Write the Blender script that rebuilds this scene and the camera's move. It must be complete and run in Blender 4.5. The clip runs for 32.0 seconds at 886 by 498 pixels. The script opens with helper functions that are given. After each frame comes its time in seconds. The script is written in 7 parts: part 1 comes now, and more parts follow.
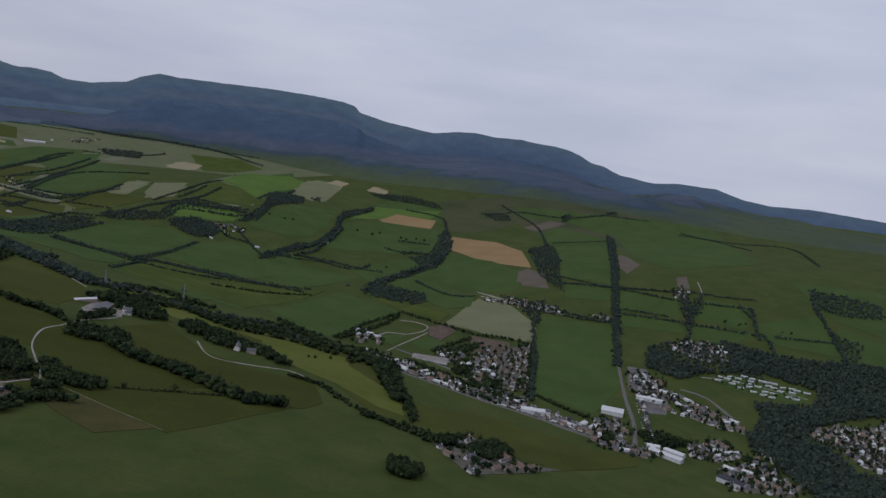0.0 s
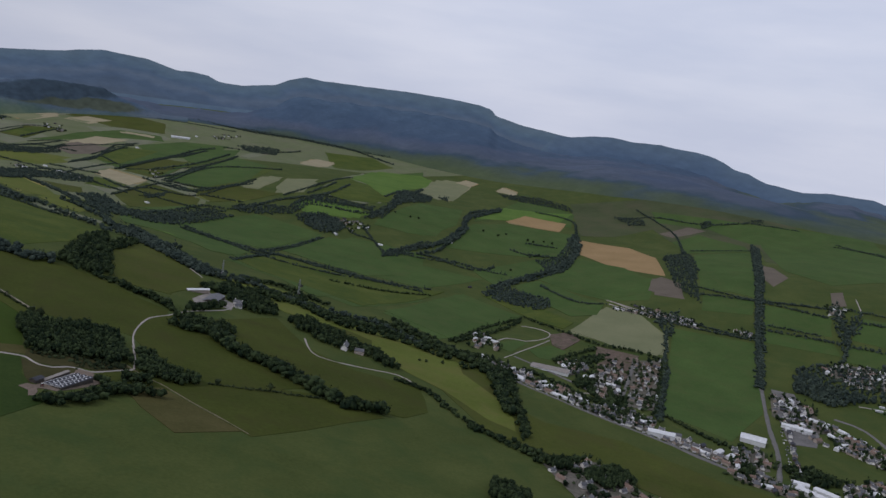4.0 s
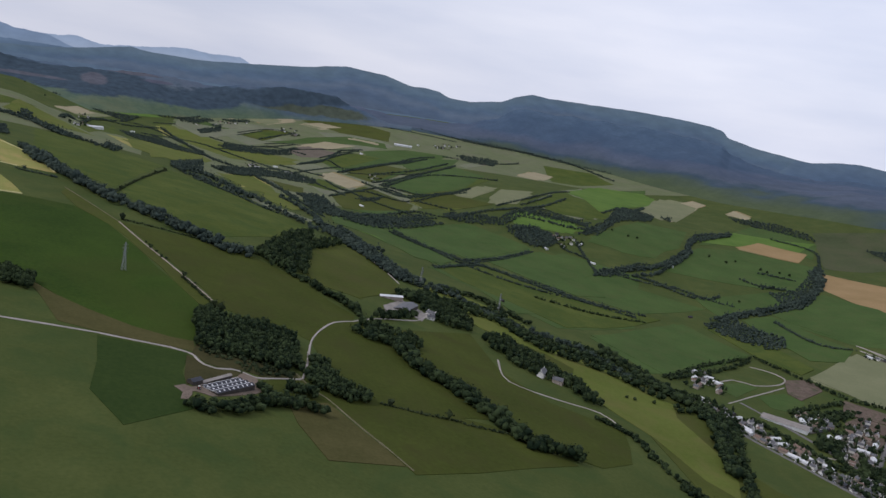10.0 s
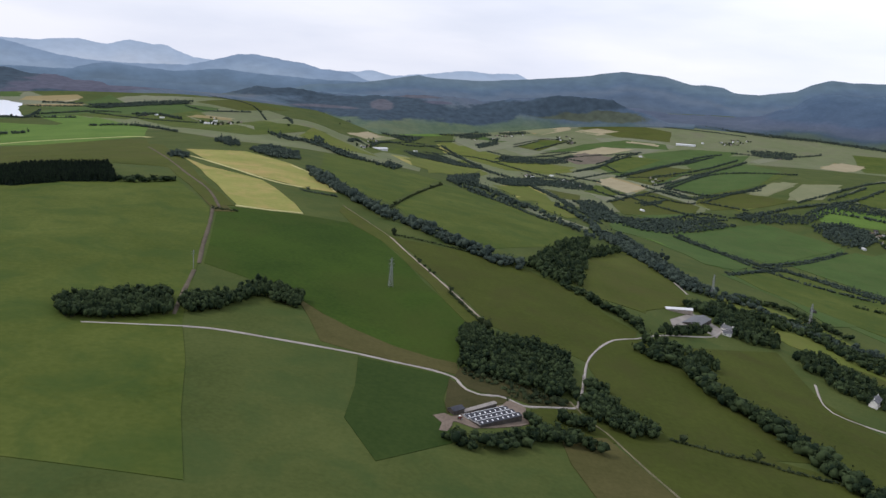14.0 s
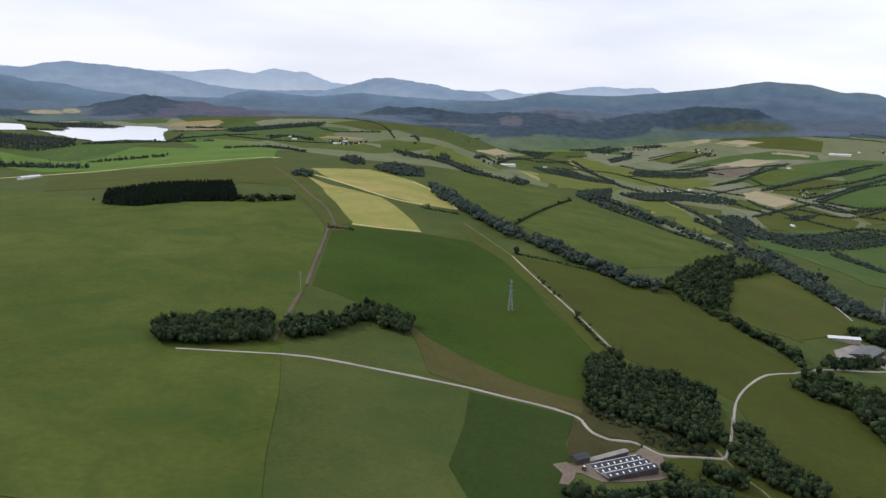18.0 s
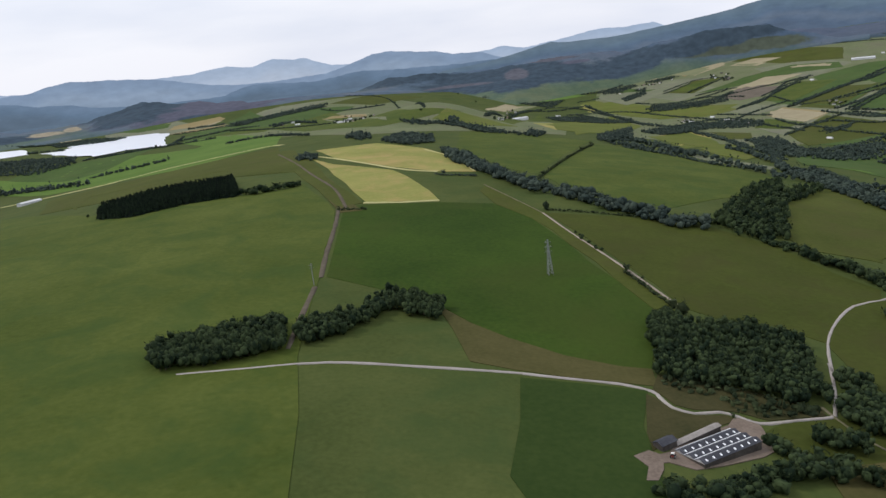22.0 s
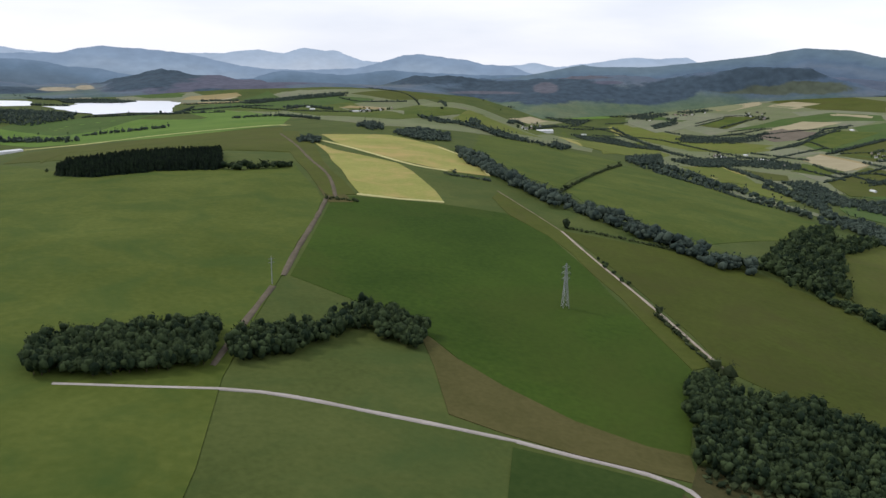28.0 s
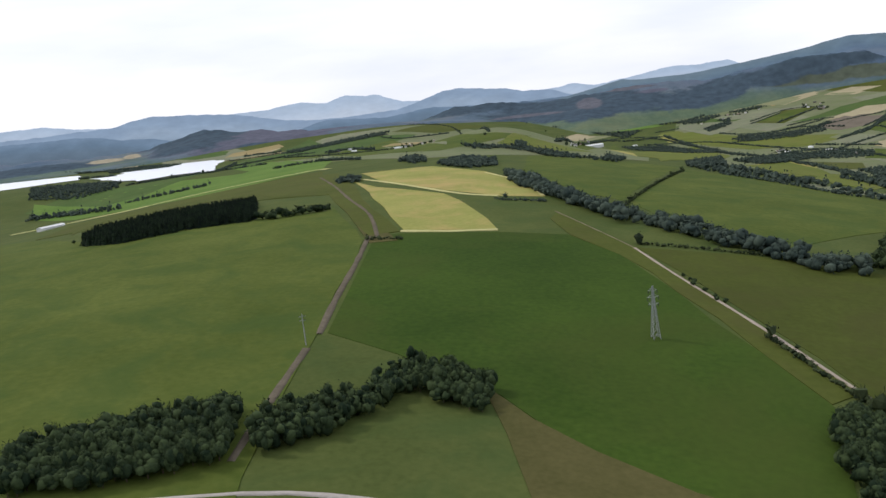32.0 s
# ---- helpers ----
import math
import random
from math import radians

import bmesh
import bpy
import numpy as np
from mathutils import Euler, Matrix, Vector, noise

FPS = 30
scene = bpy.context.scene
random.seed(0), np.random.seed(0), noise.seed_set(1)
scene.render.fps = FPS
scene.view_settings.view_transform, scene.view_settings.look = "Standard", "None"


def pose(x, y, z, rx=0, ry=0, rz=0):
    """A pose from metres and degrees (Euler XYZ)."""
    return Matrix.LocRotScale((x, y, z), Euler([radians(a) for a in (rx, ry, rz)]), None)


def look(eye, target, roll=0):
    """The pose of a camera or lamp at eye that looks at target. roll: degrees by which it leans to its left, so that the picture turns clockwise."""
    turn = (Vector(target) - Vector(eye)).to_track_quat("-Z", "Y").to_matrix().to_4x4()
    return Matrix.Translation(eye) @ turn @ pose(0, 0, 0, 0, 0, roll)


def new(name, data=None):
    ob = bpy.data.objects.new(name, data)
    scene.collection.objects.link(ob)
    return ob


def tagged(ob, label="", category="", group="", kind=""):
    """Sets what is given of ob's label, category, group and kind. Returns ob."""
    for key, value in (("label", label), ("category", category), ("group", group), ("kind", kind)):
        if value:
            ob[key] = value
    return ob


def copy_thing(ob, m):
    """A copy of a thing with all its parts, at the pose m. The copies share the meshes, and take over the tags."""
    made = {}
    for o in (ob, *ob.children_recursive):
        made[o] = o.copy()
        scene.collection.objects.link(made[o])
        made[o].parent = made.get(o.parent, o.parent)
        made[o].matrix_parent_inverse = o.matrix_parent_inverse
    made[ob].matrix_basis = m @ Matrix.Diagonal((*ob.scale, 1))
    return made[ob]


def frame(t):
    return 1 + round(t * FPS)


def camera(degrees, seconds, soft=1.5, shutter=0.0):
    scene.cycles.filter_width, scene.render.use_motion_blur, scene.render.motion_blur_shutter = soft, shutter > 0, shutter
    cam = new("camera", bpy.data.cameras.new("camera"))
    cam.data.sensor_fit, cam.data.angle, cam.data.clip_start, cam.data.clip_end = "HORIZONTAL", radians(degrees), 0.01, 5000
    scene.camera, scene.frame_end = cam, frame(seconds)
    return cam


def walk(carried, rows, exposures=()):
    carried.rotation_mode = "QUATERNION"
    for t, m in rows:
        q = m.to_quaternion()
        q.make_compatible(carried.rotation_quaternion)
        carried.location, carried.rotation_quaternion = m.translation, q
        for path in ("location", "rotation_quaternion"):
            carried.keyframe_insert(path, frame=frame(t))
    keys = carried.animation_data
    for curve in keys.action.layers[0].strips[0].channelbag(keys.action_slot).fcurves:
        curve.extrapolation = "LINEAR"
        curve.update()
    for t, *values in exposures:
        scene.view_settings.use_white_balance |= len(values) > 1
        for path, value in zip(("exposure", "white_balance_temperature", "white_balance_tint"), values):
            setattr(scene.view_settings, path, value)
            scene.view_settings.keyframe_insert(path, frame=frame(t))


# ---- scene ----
# camera and its way
SOFT = 1.45
EXPOSURES = [(0, -0.82, 5850, 18), (3.5, -0.64, 5900, 18), (6, -0.31, 5950, 18), (9, -0.25, 6000, 18), (11.5, -0.18, 6080, 18), (13, 0.05, 6150, 17), (17, 0.28, 6250, 14), (19, 0.18, 6300, 14), (22, 0.16, 6300, 14), (24, 0.25, 6350, 14), (26, 0.26, 6350, 13), (32, 0.34, 6400, 13)]
cam = camera(56.98, 32.0, soft=SOFT)
PATH = [
    (0, -0.00, -0.00, 244.13, -56.18, -7.75, 7.35),
    (0.5, 9.51, 3.77, 242.60, -55.24, -7.27, 7.63),
    (1, 19.07, 7.46, 241.01, -54.37, -7.59, 7.65),
    (1.5, 28.56, 11.46, 239.39, -53.37, -8.07, 7.78),
    (2, 37.89, 15.69, 237.71, -52.11, -8.55, 8.21),
    (2.5, 46.96, 20.10, 236.04, -50.70, -8.81, 8.95),
    (3, 55.80, 24.67, 234.41, -49.12, -8.45, 9.37),
    (3.5, 64.49, 29.32, 232.73, -47.88, -8.28, 8.68),
    (5.5, 96.84, 52.93, 225.44, -43.70, -10.60, 6.18),
    (6, 103.36, 58.78, 223.98, -42.16, -10.74, 5.78),
    (6.5, 109.76, 64.63, 222.56, -40.72, -10.94, 5.93),
    (7, 116.26, 70.60, 221.25, -39.53, -10.89, 7.28),
    (7.5, 122.87, 77.02, 220.01, -38.30, -10.84, 7.15),
    (8, 129.50, 83.91, 218.52, -36.70, -10.92, 7.65),
    (8.5, 136.39, 91.01, 216.61, -35.19, -10.89, 8.44),
    (9, 143.20, 98.31, 214.42, -33.71, -10.41, 9.36),
    (9.5, 149.64, 106.11, 212.22, -32.74, -9.94, 9.31),
    (10, 156.00, 114.69, 210.07, -31.71, -9.82, 9.33),
    (10.5, 162.14, 123.58, 208.15, -30.66, -9.88, 8.55),
    (11, 167.89, 132.65, 206.33, -29.71, -10.54, 9.61),
    (11.5, 173.14, 142.24, 204.40, -28.00, -10.97, 9.15),
    (12, 178.08, 152.17, 202.41, -25.14, -11.41, 8.20),
    (12.5, 182.73, 162.19, 200.40, -21.58, -11.65, 7.04),
    (13, 187.08, 171.27, 198.51, -17.20, -11.68, 5.09),
    (13.5, 191.19, 179.94, 196.66, -13.40, -11.69, 4.06),
    (14, 195.02, 188.15, 194.95, -11.82, -11.40, 3.65),
    (14.5, 198.56, 195.93, 193.36, -11.34, -11.08, 4.69),
    (16.5, 209.52, 225.04, 188.74, -7.08, -9.88, 7.22),
    (17, 211.39, 232.47, 187.67, -4.92, -9.92, 5.40),
    (17.5, 212.90, 240.21, 186.36, -3.09, -10.31, 3.45),
    (18, 214.07, 248.36, 185.10, -2.35, -10.57, 1.71),
    (18.5, 214.87, 257.16, 183.66, -1.77, -10.88, 0.25),
    (19, 215.51, 266.61, 181.99, -1.28, -11.05, -0.59),
    (19.5, 215.76, 275.94, 180.56, -0.65, -11.13, -1.19),
    (20, 215.83, 285.18, 179.34, 0.02, -11.53, -3.22),
    (20.5, 215.94, 294.48, 177.86, 0.25, -11.96, -4.38),
    (21, 216.14, 303.88, 176.22, -0.07, -12.38, -4.61),
    (21.5, 216.32, 313.57, 174.45, -0.37, -12.71, -6.35),
    (22, 216.85, 323.23, 172.43, -0.48, -12.79, -6.82),
    (22.5, 217.55, 332.88, 170.19, -0.68, -12.80, -7.36),
    (23, 218.38, 342.51, 167.92, -0.93, -13.07, -7.56),
    (23.5, 219.28, 352.06, 165.81, -1.10, -13.33, -7.85),
    (24, 220.18, 361.34, 163.82, -1.26, -12.85, -7.30),
    (24.5, 220.92, 370.32, 161.76, -1.11, -12.46, -5.36),
    (26.5, 224.16, 408.08, 153.55, -1.16, -12.01, -1.82),
    (27, 224.73, 417.14, 151.89, -0.77, -12.10, -1.88),
    (27.5, 225.19, 426.10, 150.27, -0.34, -11.95, -0.20),
    (28, 225.25, 435.05, 148.67, 0.00, -12.25, 0.29),
    (28.5, 225.35, 444.01, 146.97, 0.43, -11.62, -1.17),
    (29, 225.59, 452.94, 145.45, 1.01, -11.20, -1.00),
    (29.5, 225.59, 461.93, 143.76, 1.48, -11.17, 0.05),
    (30, 225.65, 471.20, 141.91, 1.47, -10.86, 0.21),
    (30.5, 225.57, 480.81, 140.40, 0.91, -10.60, 0.45),
    (31, 225.53, 490.28, 138.97, 1.01, -10.46, -1.88),
    (31.5, 225.40, 499.59, 137.30, 2.41, -10.32, -4.06),
    (32, 225.31, 509.06, 135.58, 3.95, -9.79, -6.49),
]
walk(cam, [(t, pose(x, y, z, 90 + pitch, 0, yaw) @ pose(0, 0, 0, 0, 0, roll)) for t, x, y, z, yaw, pitch, roll in PATH], EXPOSURES)

# ---- world and sun ----
SUN_AZ, SUN_EL = radians(-75), radians(48)
world = bpy.data.worlds.new("sky")
scene.world = world
world.use_nodes = True
wn, wl = world.node_tree.nodes, world.node_tree.links
wn.clear()
sky = wn.new("ShaderNodeTexSky")
sky.sky_type, sky.sun_disc, sky.sun_elevation, sky.sun_rotation = "NISHITA", False, SUN_EL, SUN_AZ
sky.dust_density, sky.air_density = 3.0, 1.2
wcoord = wn.new("ShaderNodeTexCoord")
wmap = wn.new("ShaderNodeMapping")
wmap.inputs["Scale"].default_value = (1.0, 1.0, 5.0)
wl.new(wcoord.outputs["Generated"], wmap.inputs["Vector"])
wnoise = wn.new("ShaderNodeTexNoise")
wnoise.inputs["Scale"].default_value, wnoise.inputs["Detail"].default_value = 3.0, 6.0
wl.new(wmap.outputs["Vector"], wnoise.inputs["Vector"])
wramp = wn.new("ShaderNodeValToRGB")
wramp.color_ramp.elements[0].position, wramp.color_ramp.elements[0].color = 0.36, (6.7, 7.1, 7.75, 1)
wramp.color_ramp.elements[1].position, wramp.color_ramp.elements[1].color = 0.62, (8.0, 8.2, 8.45, 1)
wl.new(wnoise.outputs["Fac"], wramp.inputs["Fac"])
wmix = wn.new("ShaderNodeMixRGB")
wmix.inputs["Fac"].default_value = 0.88
wl.new(sky.outputs["Color"], wmix.inputs["Color1"])
wl.new(wramp.outputs["Color"], wmix.inputs["Color2"])
wback = wn.new("ShaderNodeBackground")
wback.inputs["Strength"].default_value = 0.11


def sky_math(op, a, b=None, c=None, clamp=False):
    k = wn.new("ShaderNodeMath")
    k.operation, k.use_clamp = op, clamp
    for q, v in enumerate((a, b, c)):
        if v is None:
            continue
        if isinstance(v, (int, float)):
            k.inputs[q].default_value = v
        else:
            wl.new(v, k.inputs[q])
    return k.outputs[0]


wxyz = wn.new("ShaderNodeSeparateXYZ")
wl.new(wcoord.outputs["Generated"], wxyz.inputs[0])
BEARING = sky_math("DEGREES", sky_math("ARCTAN2", wxyz.outputs["X"], wxyz.outputs["Y"]))
RISE = sky_math("DEGREES", sky_math("ARCSINE", wxyz.outputs["Z"]))
wflat = wn.new("ShaderNodeCombineXYZ")
wl.new(BEARING, wflat.inputs["X"]), wl.new(sky_math("MULTIPLY", RISE, 2.6), wflat.inputs["Y"])


def sky_noise(scale, detail, shift=0.0):
    k = wn.new("ShaderNodeTexNoise")
    k.inputs["Scale"].default_value, k.inputs["Detail"].default_value, k.inputs["Roughness"].default_value = scale, detail, 0.62
    off = wn.new("ShaderNodeVectorMath")
    off.operation, off.inputs[1].default_value = "ADD", (shift, shift * 0.7, shift * 0.3)
    wl.new(wflat.outputs[0], off.inputs[0]), wl.new(off.outputs[0], k.inputs["Vector"])
    return k.outputs["Fac"]


def far_range(under, crest, crag, belts, mottle, shift):
    """Mountains tens of kilometres off, painted on the backdrop: crest is (bearing, rise) in degrees, belts (degrees
    below the crest, colour with haze mixed in).
    """
    a0, a1 = crest[0][0], crest[-1][0]
    line = wn.new("ShaderNodeValToRGB")
    e = line.color_ramp.elements
    while len(e) < len(crest):
        e.new(0.5)
    for q, (a, r) in zip(e, crest):
        g = (r + 3) / 6
        q.position, q.color = (a - a0) / (a1 - a0), (g, g, g, 1)
    wl.new(sky_math("DIVIDE", sky_math("SUBTRACT", BEARING, a0), a1 - a0, clamp=True), line.inputs["Fac"])
    top = sky_math("MULTIPLY_ADD", line.outputs["Color"], 6.0, -3.0)
    top = sky_math("ADD", top, sky_math("MULTIPLY", sky_math("SUBTRACT", sky_noise(1.3, 5.0, shift), 0.5), crag))
    below = sky_math("SUBTRACT", top, RISE)
    fac = sky_math("MULTIPLY_ADD", below, 28.0, 0.5, clamp=True)
    wavy = sky_math("ADD", below, sky_math("MULTIPLY", sky_math("SUBTRACT", sky_noise(0.35, 6.0, shift + 9), 0.5), mottle))
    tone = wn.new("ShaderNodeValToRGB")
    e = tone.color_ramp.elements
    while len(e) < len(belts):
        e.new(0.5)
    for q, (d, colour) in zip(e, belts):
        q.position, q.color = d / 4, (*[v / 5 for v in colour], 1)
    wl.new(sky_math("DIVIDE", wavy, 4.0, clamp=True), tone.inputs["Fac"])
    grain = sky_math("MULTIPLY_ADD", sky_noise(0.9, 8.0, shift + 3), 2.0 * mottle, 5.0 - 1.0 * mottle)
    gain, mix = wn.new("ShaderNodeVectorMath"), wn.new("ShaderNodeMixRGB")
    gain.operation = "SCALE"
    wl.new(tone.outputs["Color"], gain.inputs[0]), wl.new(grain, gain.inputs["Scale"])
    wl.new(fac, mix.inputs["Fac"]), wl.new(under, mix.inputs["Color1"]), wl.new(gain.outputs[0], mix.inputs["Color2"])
    return mix.outputs["Color"]


# sky scaled up to 19% brighter from the long ridge round to the east
sky_gain = sky_math("MINIMUM", sky_math("MULTIPLY_ADD", BEARING, 0.03, -0.4, clamp=True), sky_math("MULTIPLY_ADD", BEARING, -0.02, 3.0, clamp=True))
wgain = wn.new("ShaderNodeVectorMath")
wgain.operation = "SCALE"
wl.new(wmix.outputs["Color"], wgain.inputs[0]), wl.new(sky_math("MULTIPLY_ADD", sky_gain, 0.19, 1.0), wgain.inputs["Scale"])
# pale and blue tones here are haze put into the mountain colours
backdrop = far_range(wgain.outputs[0],
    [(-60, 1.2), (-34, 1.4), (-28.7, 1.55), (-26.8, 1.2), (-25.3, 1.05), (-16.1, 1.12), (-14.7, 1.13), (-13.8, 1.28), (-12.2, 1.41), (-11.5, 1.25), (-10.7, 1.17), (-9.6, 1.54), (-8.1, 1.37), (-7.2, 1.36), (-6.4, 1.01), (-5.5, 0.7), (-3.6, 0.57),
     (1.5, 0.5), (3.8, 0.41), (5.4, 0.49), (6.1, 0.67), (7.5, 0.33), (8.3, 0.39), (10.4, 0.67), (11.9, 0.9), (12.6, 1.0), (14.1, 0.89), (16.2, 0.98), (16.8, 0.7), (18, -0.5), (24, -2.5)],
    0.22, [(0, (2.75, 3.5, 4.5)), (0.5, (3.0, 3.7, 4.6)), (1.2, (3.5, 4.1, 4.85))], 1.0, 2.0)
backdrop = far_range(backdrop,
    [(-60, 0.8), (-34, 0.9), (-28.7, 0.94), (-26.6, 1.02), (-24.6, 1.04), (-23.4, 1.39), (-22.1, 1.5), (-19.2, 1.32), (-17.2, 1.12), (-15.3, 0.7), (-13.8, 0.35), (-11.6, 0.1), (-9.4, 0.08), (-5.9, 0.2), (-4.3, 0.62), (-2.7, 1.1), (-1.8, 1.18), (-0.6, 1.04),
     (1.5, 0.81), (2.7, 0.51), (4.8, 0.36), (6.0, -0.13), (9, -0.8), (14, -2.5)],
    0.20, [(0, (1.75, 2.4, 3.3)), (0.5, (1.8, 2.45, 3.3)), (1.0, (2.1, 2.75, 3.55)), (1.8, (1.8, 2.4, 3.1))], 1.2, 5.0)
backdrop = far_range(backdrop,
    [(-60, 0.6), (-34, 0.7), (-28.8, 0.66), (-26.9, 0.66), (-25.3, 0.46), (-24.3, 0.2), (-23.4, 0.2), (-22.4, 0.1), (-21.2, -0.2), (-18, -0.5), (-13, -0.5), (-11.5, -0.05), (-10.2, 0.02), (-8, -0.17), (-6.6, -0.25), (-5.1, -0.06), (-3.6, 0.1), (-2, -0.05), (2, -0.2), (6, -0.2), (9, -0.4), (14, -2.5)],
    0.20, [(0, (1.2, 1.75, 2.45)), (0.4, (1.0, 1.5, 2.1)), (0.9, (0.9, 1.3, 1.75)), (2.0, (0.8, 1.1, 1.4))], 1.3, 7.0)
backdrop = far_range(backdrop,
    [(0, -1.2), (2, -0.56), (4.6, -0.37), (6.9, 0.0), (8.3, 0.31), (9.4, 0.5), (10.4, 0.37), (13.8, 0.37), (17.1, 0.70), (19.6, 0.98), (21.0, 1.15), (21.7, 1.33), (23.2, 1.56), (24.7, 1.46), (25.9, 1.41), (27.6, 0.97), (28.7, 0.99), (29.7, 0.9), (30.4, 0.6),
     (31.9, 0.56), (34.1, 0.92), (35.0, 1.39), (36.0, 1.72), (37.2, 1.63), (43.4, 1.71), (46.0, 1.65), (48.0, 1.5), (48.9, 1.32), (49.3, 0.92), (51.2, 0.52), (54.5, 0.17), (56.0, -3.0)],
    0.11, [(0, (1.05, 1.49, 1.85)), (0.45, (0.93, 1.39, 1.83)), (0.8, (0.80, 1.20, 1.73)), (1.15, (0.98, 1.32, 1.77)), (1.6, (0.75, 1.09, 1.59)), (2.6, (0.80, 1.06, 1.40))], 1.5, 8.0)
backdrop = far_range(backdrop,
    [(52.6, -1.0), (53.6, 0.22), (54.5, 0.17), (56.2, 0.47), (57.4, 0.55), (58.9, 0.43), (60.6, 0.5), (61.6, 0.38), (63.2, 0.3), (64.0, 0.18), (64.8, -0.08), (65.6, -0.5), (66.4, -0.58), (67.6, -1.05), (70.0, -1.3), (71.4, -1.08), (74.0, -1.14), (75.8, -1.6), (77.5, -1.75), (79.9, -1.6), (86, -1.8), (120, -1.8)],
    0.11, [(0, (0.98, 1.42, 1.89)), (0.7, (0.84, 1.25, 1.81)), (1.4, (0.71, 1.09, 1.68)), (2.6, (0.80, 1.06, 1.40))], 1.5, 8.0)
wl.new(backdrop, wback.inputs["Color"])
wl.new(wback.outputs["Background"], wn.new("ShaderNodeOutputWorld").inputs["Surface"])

sun = new("sun", bpy.data.lights.new("sun", "SUN"))
sun.data.energy, sun.data.angle, sun.data.color = 1.5, radians(4), (1.0, 0.95, 0.86)
sun.matrix_world = look((0, 0, 900), (-math.sin(SUN_AZ) * math.cos(SUN_EL), -math.cos(SUN_AZ) * math.cos(SUN_EL), 900 - math.sin(SUN_EL)))

# ---- materials ----
def material(name, low, high, scale=0.05, fine=1.5, rough=0.9, bump=0.3, bump_scale=0.0, coords="position", metal=0.0, island=0.0, stripes=0.0, stripe_turn=0.0, patch=None, patch_scale=0.022):
    """Two colours mixed by coarse and fine noise, with relief; island varies loose pieces, stripes adds mown or tilled lines."""
    m = bpy.data.materials.new(name)
    m.use_nodes = True
    n, l = m.node_tree.nodes, m.node_tree.links
    b = n["Principled BSDF"]
    b.inputs["Roughness"].default_value, b.inputs["Metallic"].default_value = rough, metal
    b.inputs["Specular IOR Level"].default_value = 0.03 if rough >= 0.75 else 0.4
    if coords == "position":
        vec = n.new("ShaderNodeNewGeometry").outputs["Position"]
    else:
        vec = n.new("ShaderNodeTexCoord").outputs["Object"]
    a, c = n.new("ShaderNodeTexNoise"), n.new("ShaderNodeTexNoise")
    a.inputs["Scale"].default_value, a.inputs["Detail"].default_value, a.inputs["Roughness"].default_value = scale, 8.0, 0.62
    c.inputs["Scale"].default_value, c.inputs["Detail"].default_value = fine, 4.0
    l.new(vec, a.inputs["Vector"]), l.new(vec, c.inputs["Vector"])
    mix = n.new("ShaderNodeMath")
    mix.operation = "MULTIPLY_ADD"
    mix.inputs[1].default_value = 0.35
    l.new(c.outputs["Fac"], mix.inputs[0])
    half = n.new("ShaderNodeMath")
    half.operation, half.inputs[1].default_value = "MULTIPLY", 0.65
    l.new(a.outputs["Fac"], half.inputs[0]), l.new(half.outputs[0], mix.inputs[2])
    fac = mix.outputs[0]
    if stripes:
        mp = n.new("ShaderNodeMapping")
        mp.inputs["Rotation"].default_value = (0, 0, stripe_turn)
        w = n.new("ShaderNodeTexWave")
        w.inputs["Scale"].default_value, w.inputs["Distortion"].default_value, w.inputs["Detail"].default_value = 0.045, 1.5, 2.0
        l.new(vec, mp.inputs["Vector"]), l.new(mp.outputs["Vector"], w.inputs["Vector"])
        st = n.new("ShaderNodeMath")
        st.operation, st.inputs[1].default_value = "MULTIPLY_ADD", stripes
        l.new(w.outputs["Fac"], st.inputs[0]), l.new(fac, st.inputs[2])
        fac = st.outputs[0]
    if island:
        r = n.new("ShaderNodeNewGeometry").outputs["Random Per Island"]
        ad = n.new("ShaderNodeMath")
        ad.operation, ad.inputs[1].default_value = "MULTIPLY_ADD", island
        sub = n.new("ShaderNodeMath")
        sub.operation, sub.inputs[1].default_value = "SUBTRACT", 0.5
        l.new(r, sub.inputs[0]), l.new(sub.outputs[0], ad.inputs[0]), l.new(fac, ad.inputs[2])
        fac = ad.outputs[0]
    ramp = n.new("ShaderNodeValToRGB")
    ramp.color_ramp.elements[0].position, ramp.color_ramp.elements[0].color = 0.34, (*low, 1)
    ramp.color_ramp.elements[1].position, ramp.color_ramp.elements[1].color = 0.66, (*high, 1)
    l.new(fac, ramp.inputs["Fac"])
    colour = ramp.outputs["Color"]
    if patch:
        pn, pr, pm = n.new("ShaderNodeTexNoise"), n.new("ShaderNodeValToRGB"), n.new("ShaderNodeMixRGB")
        pn.inputs["Scale"].default_value, pn.inputs["Detail"].default_value, pn.inputs["Roughness"].default_value = patch_scale, 7.0, 0.66
        pn.inputs["Distortion"].default_value = 0.6
        pr.color_ramp.elements[0].position, pr.color_ramp.elements[0].color = 0.46, (0, 0, 0, 1)
        pr.color_ramp.elements[1].position, pr.color_ramp.elements[1].color = 0.70, (0.85, 0.85, 0.85, 1)
        pm.inputs["Color2"].default_value = (*patch, 1)
        l.new(vec, pn.inputs["Vector"]), l.new(pn.outputs["Fac"], pr.inputs["Fac"])
        l.new(pr.outputs["Color"], pm.inputs["Fac"]), l.new(colour, pm.inputs["Color1"])
        colour = pm.outputs["Color"]
    l.new(colour, b.inputs["Base Color"])
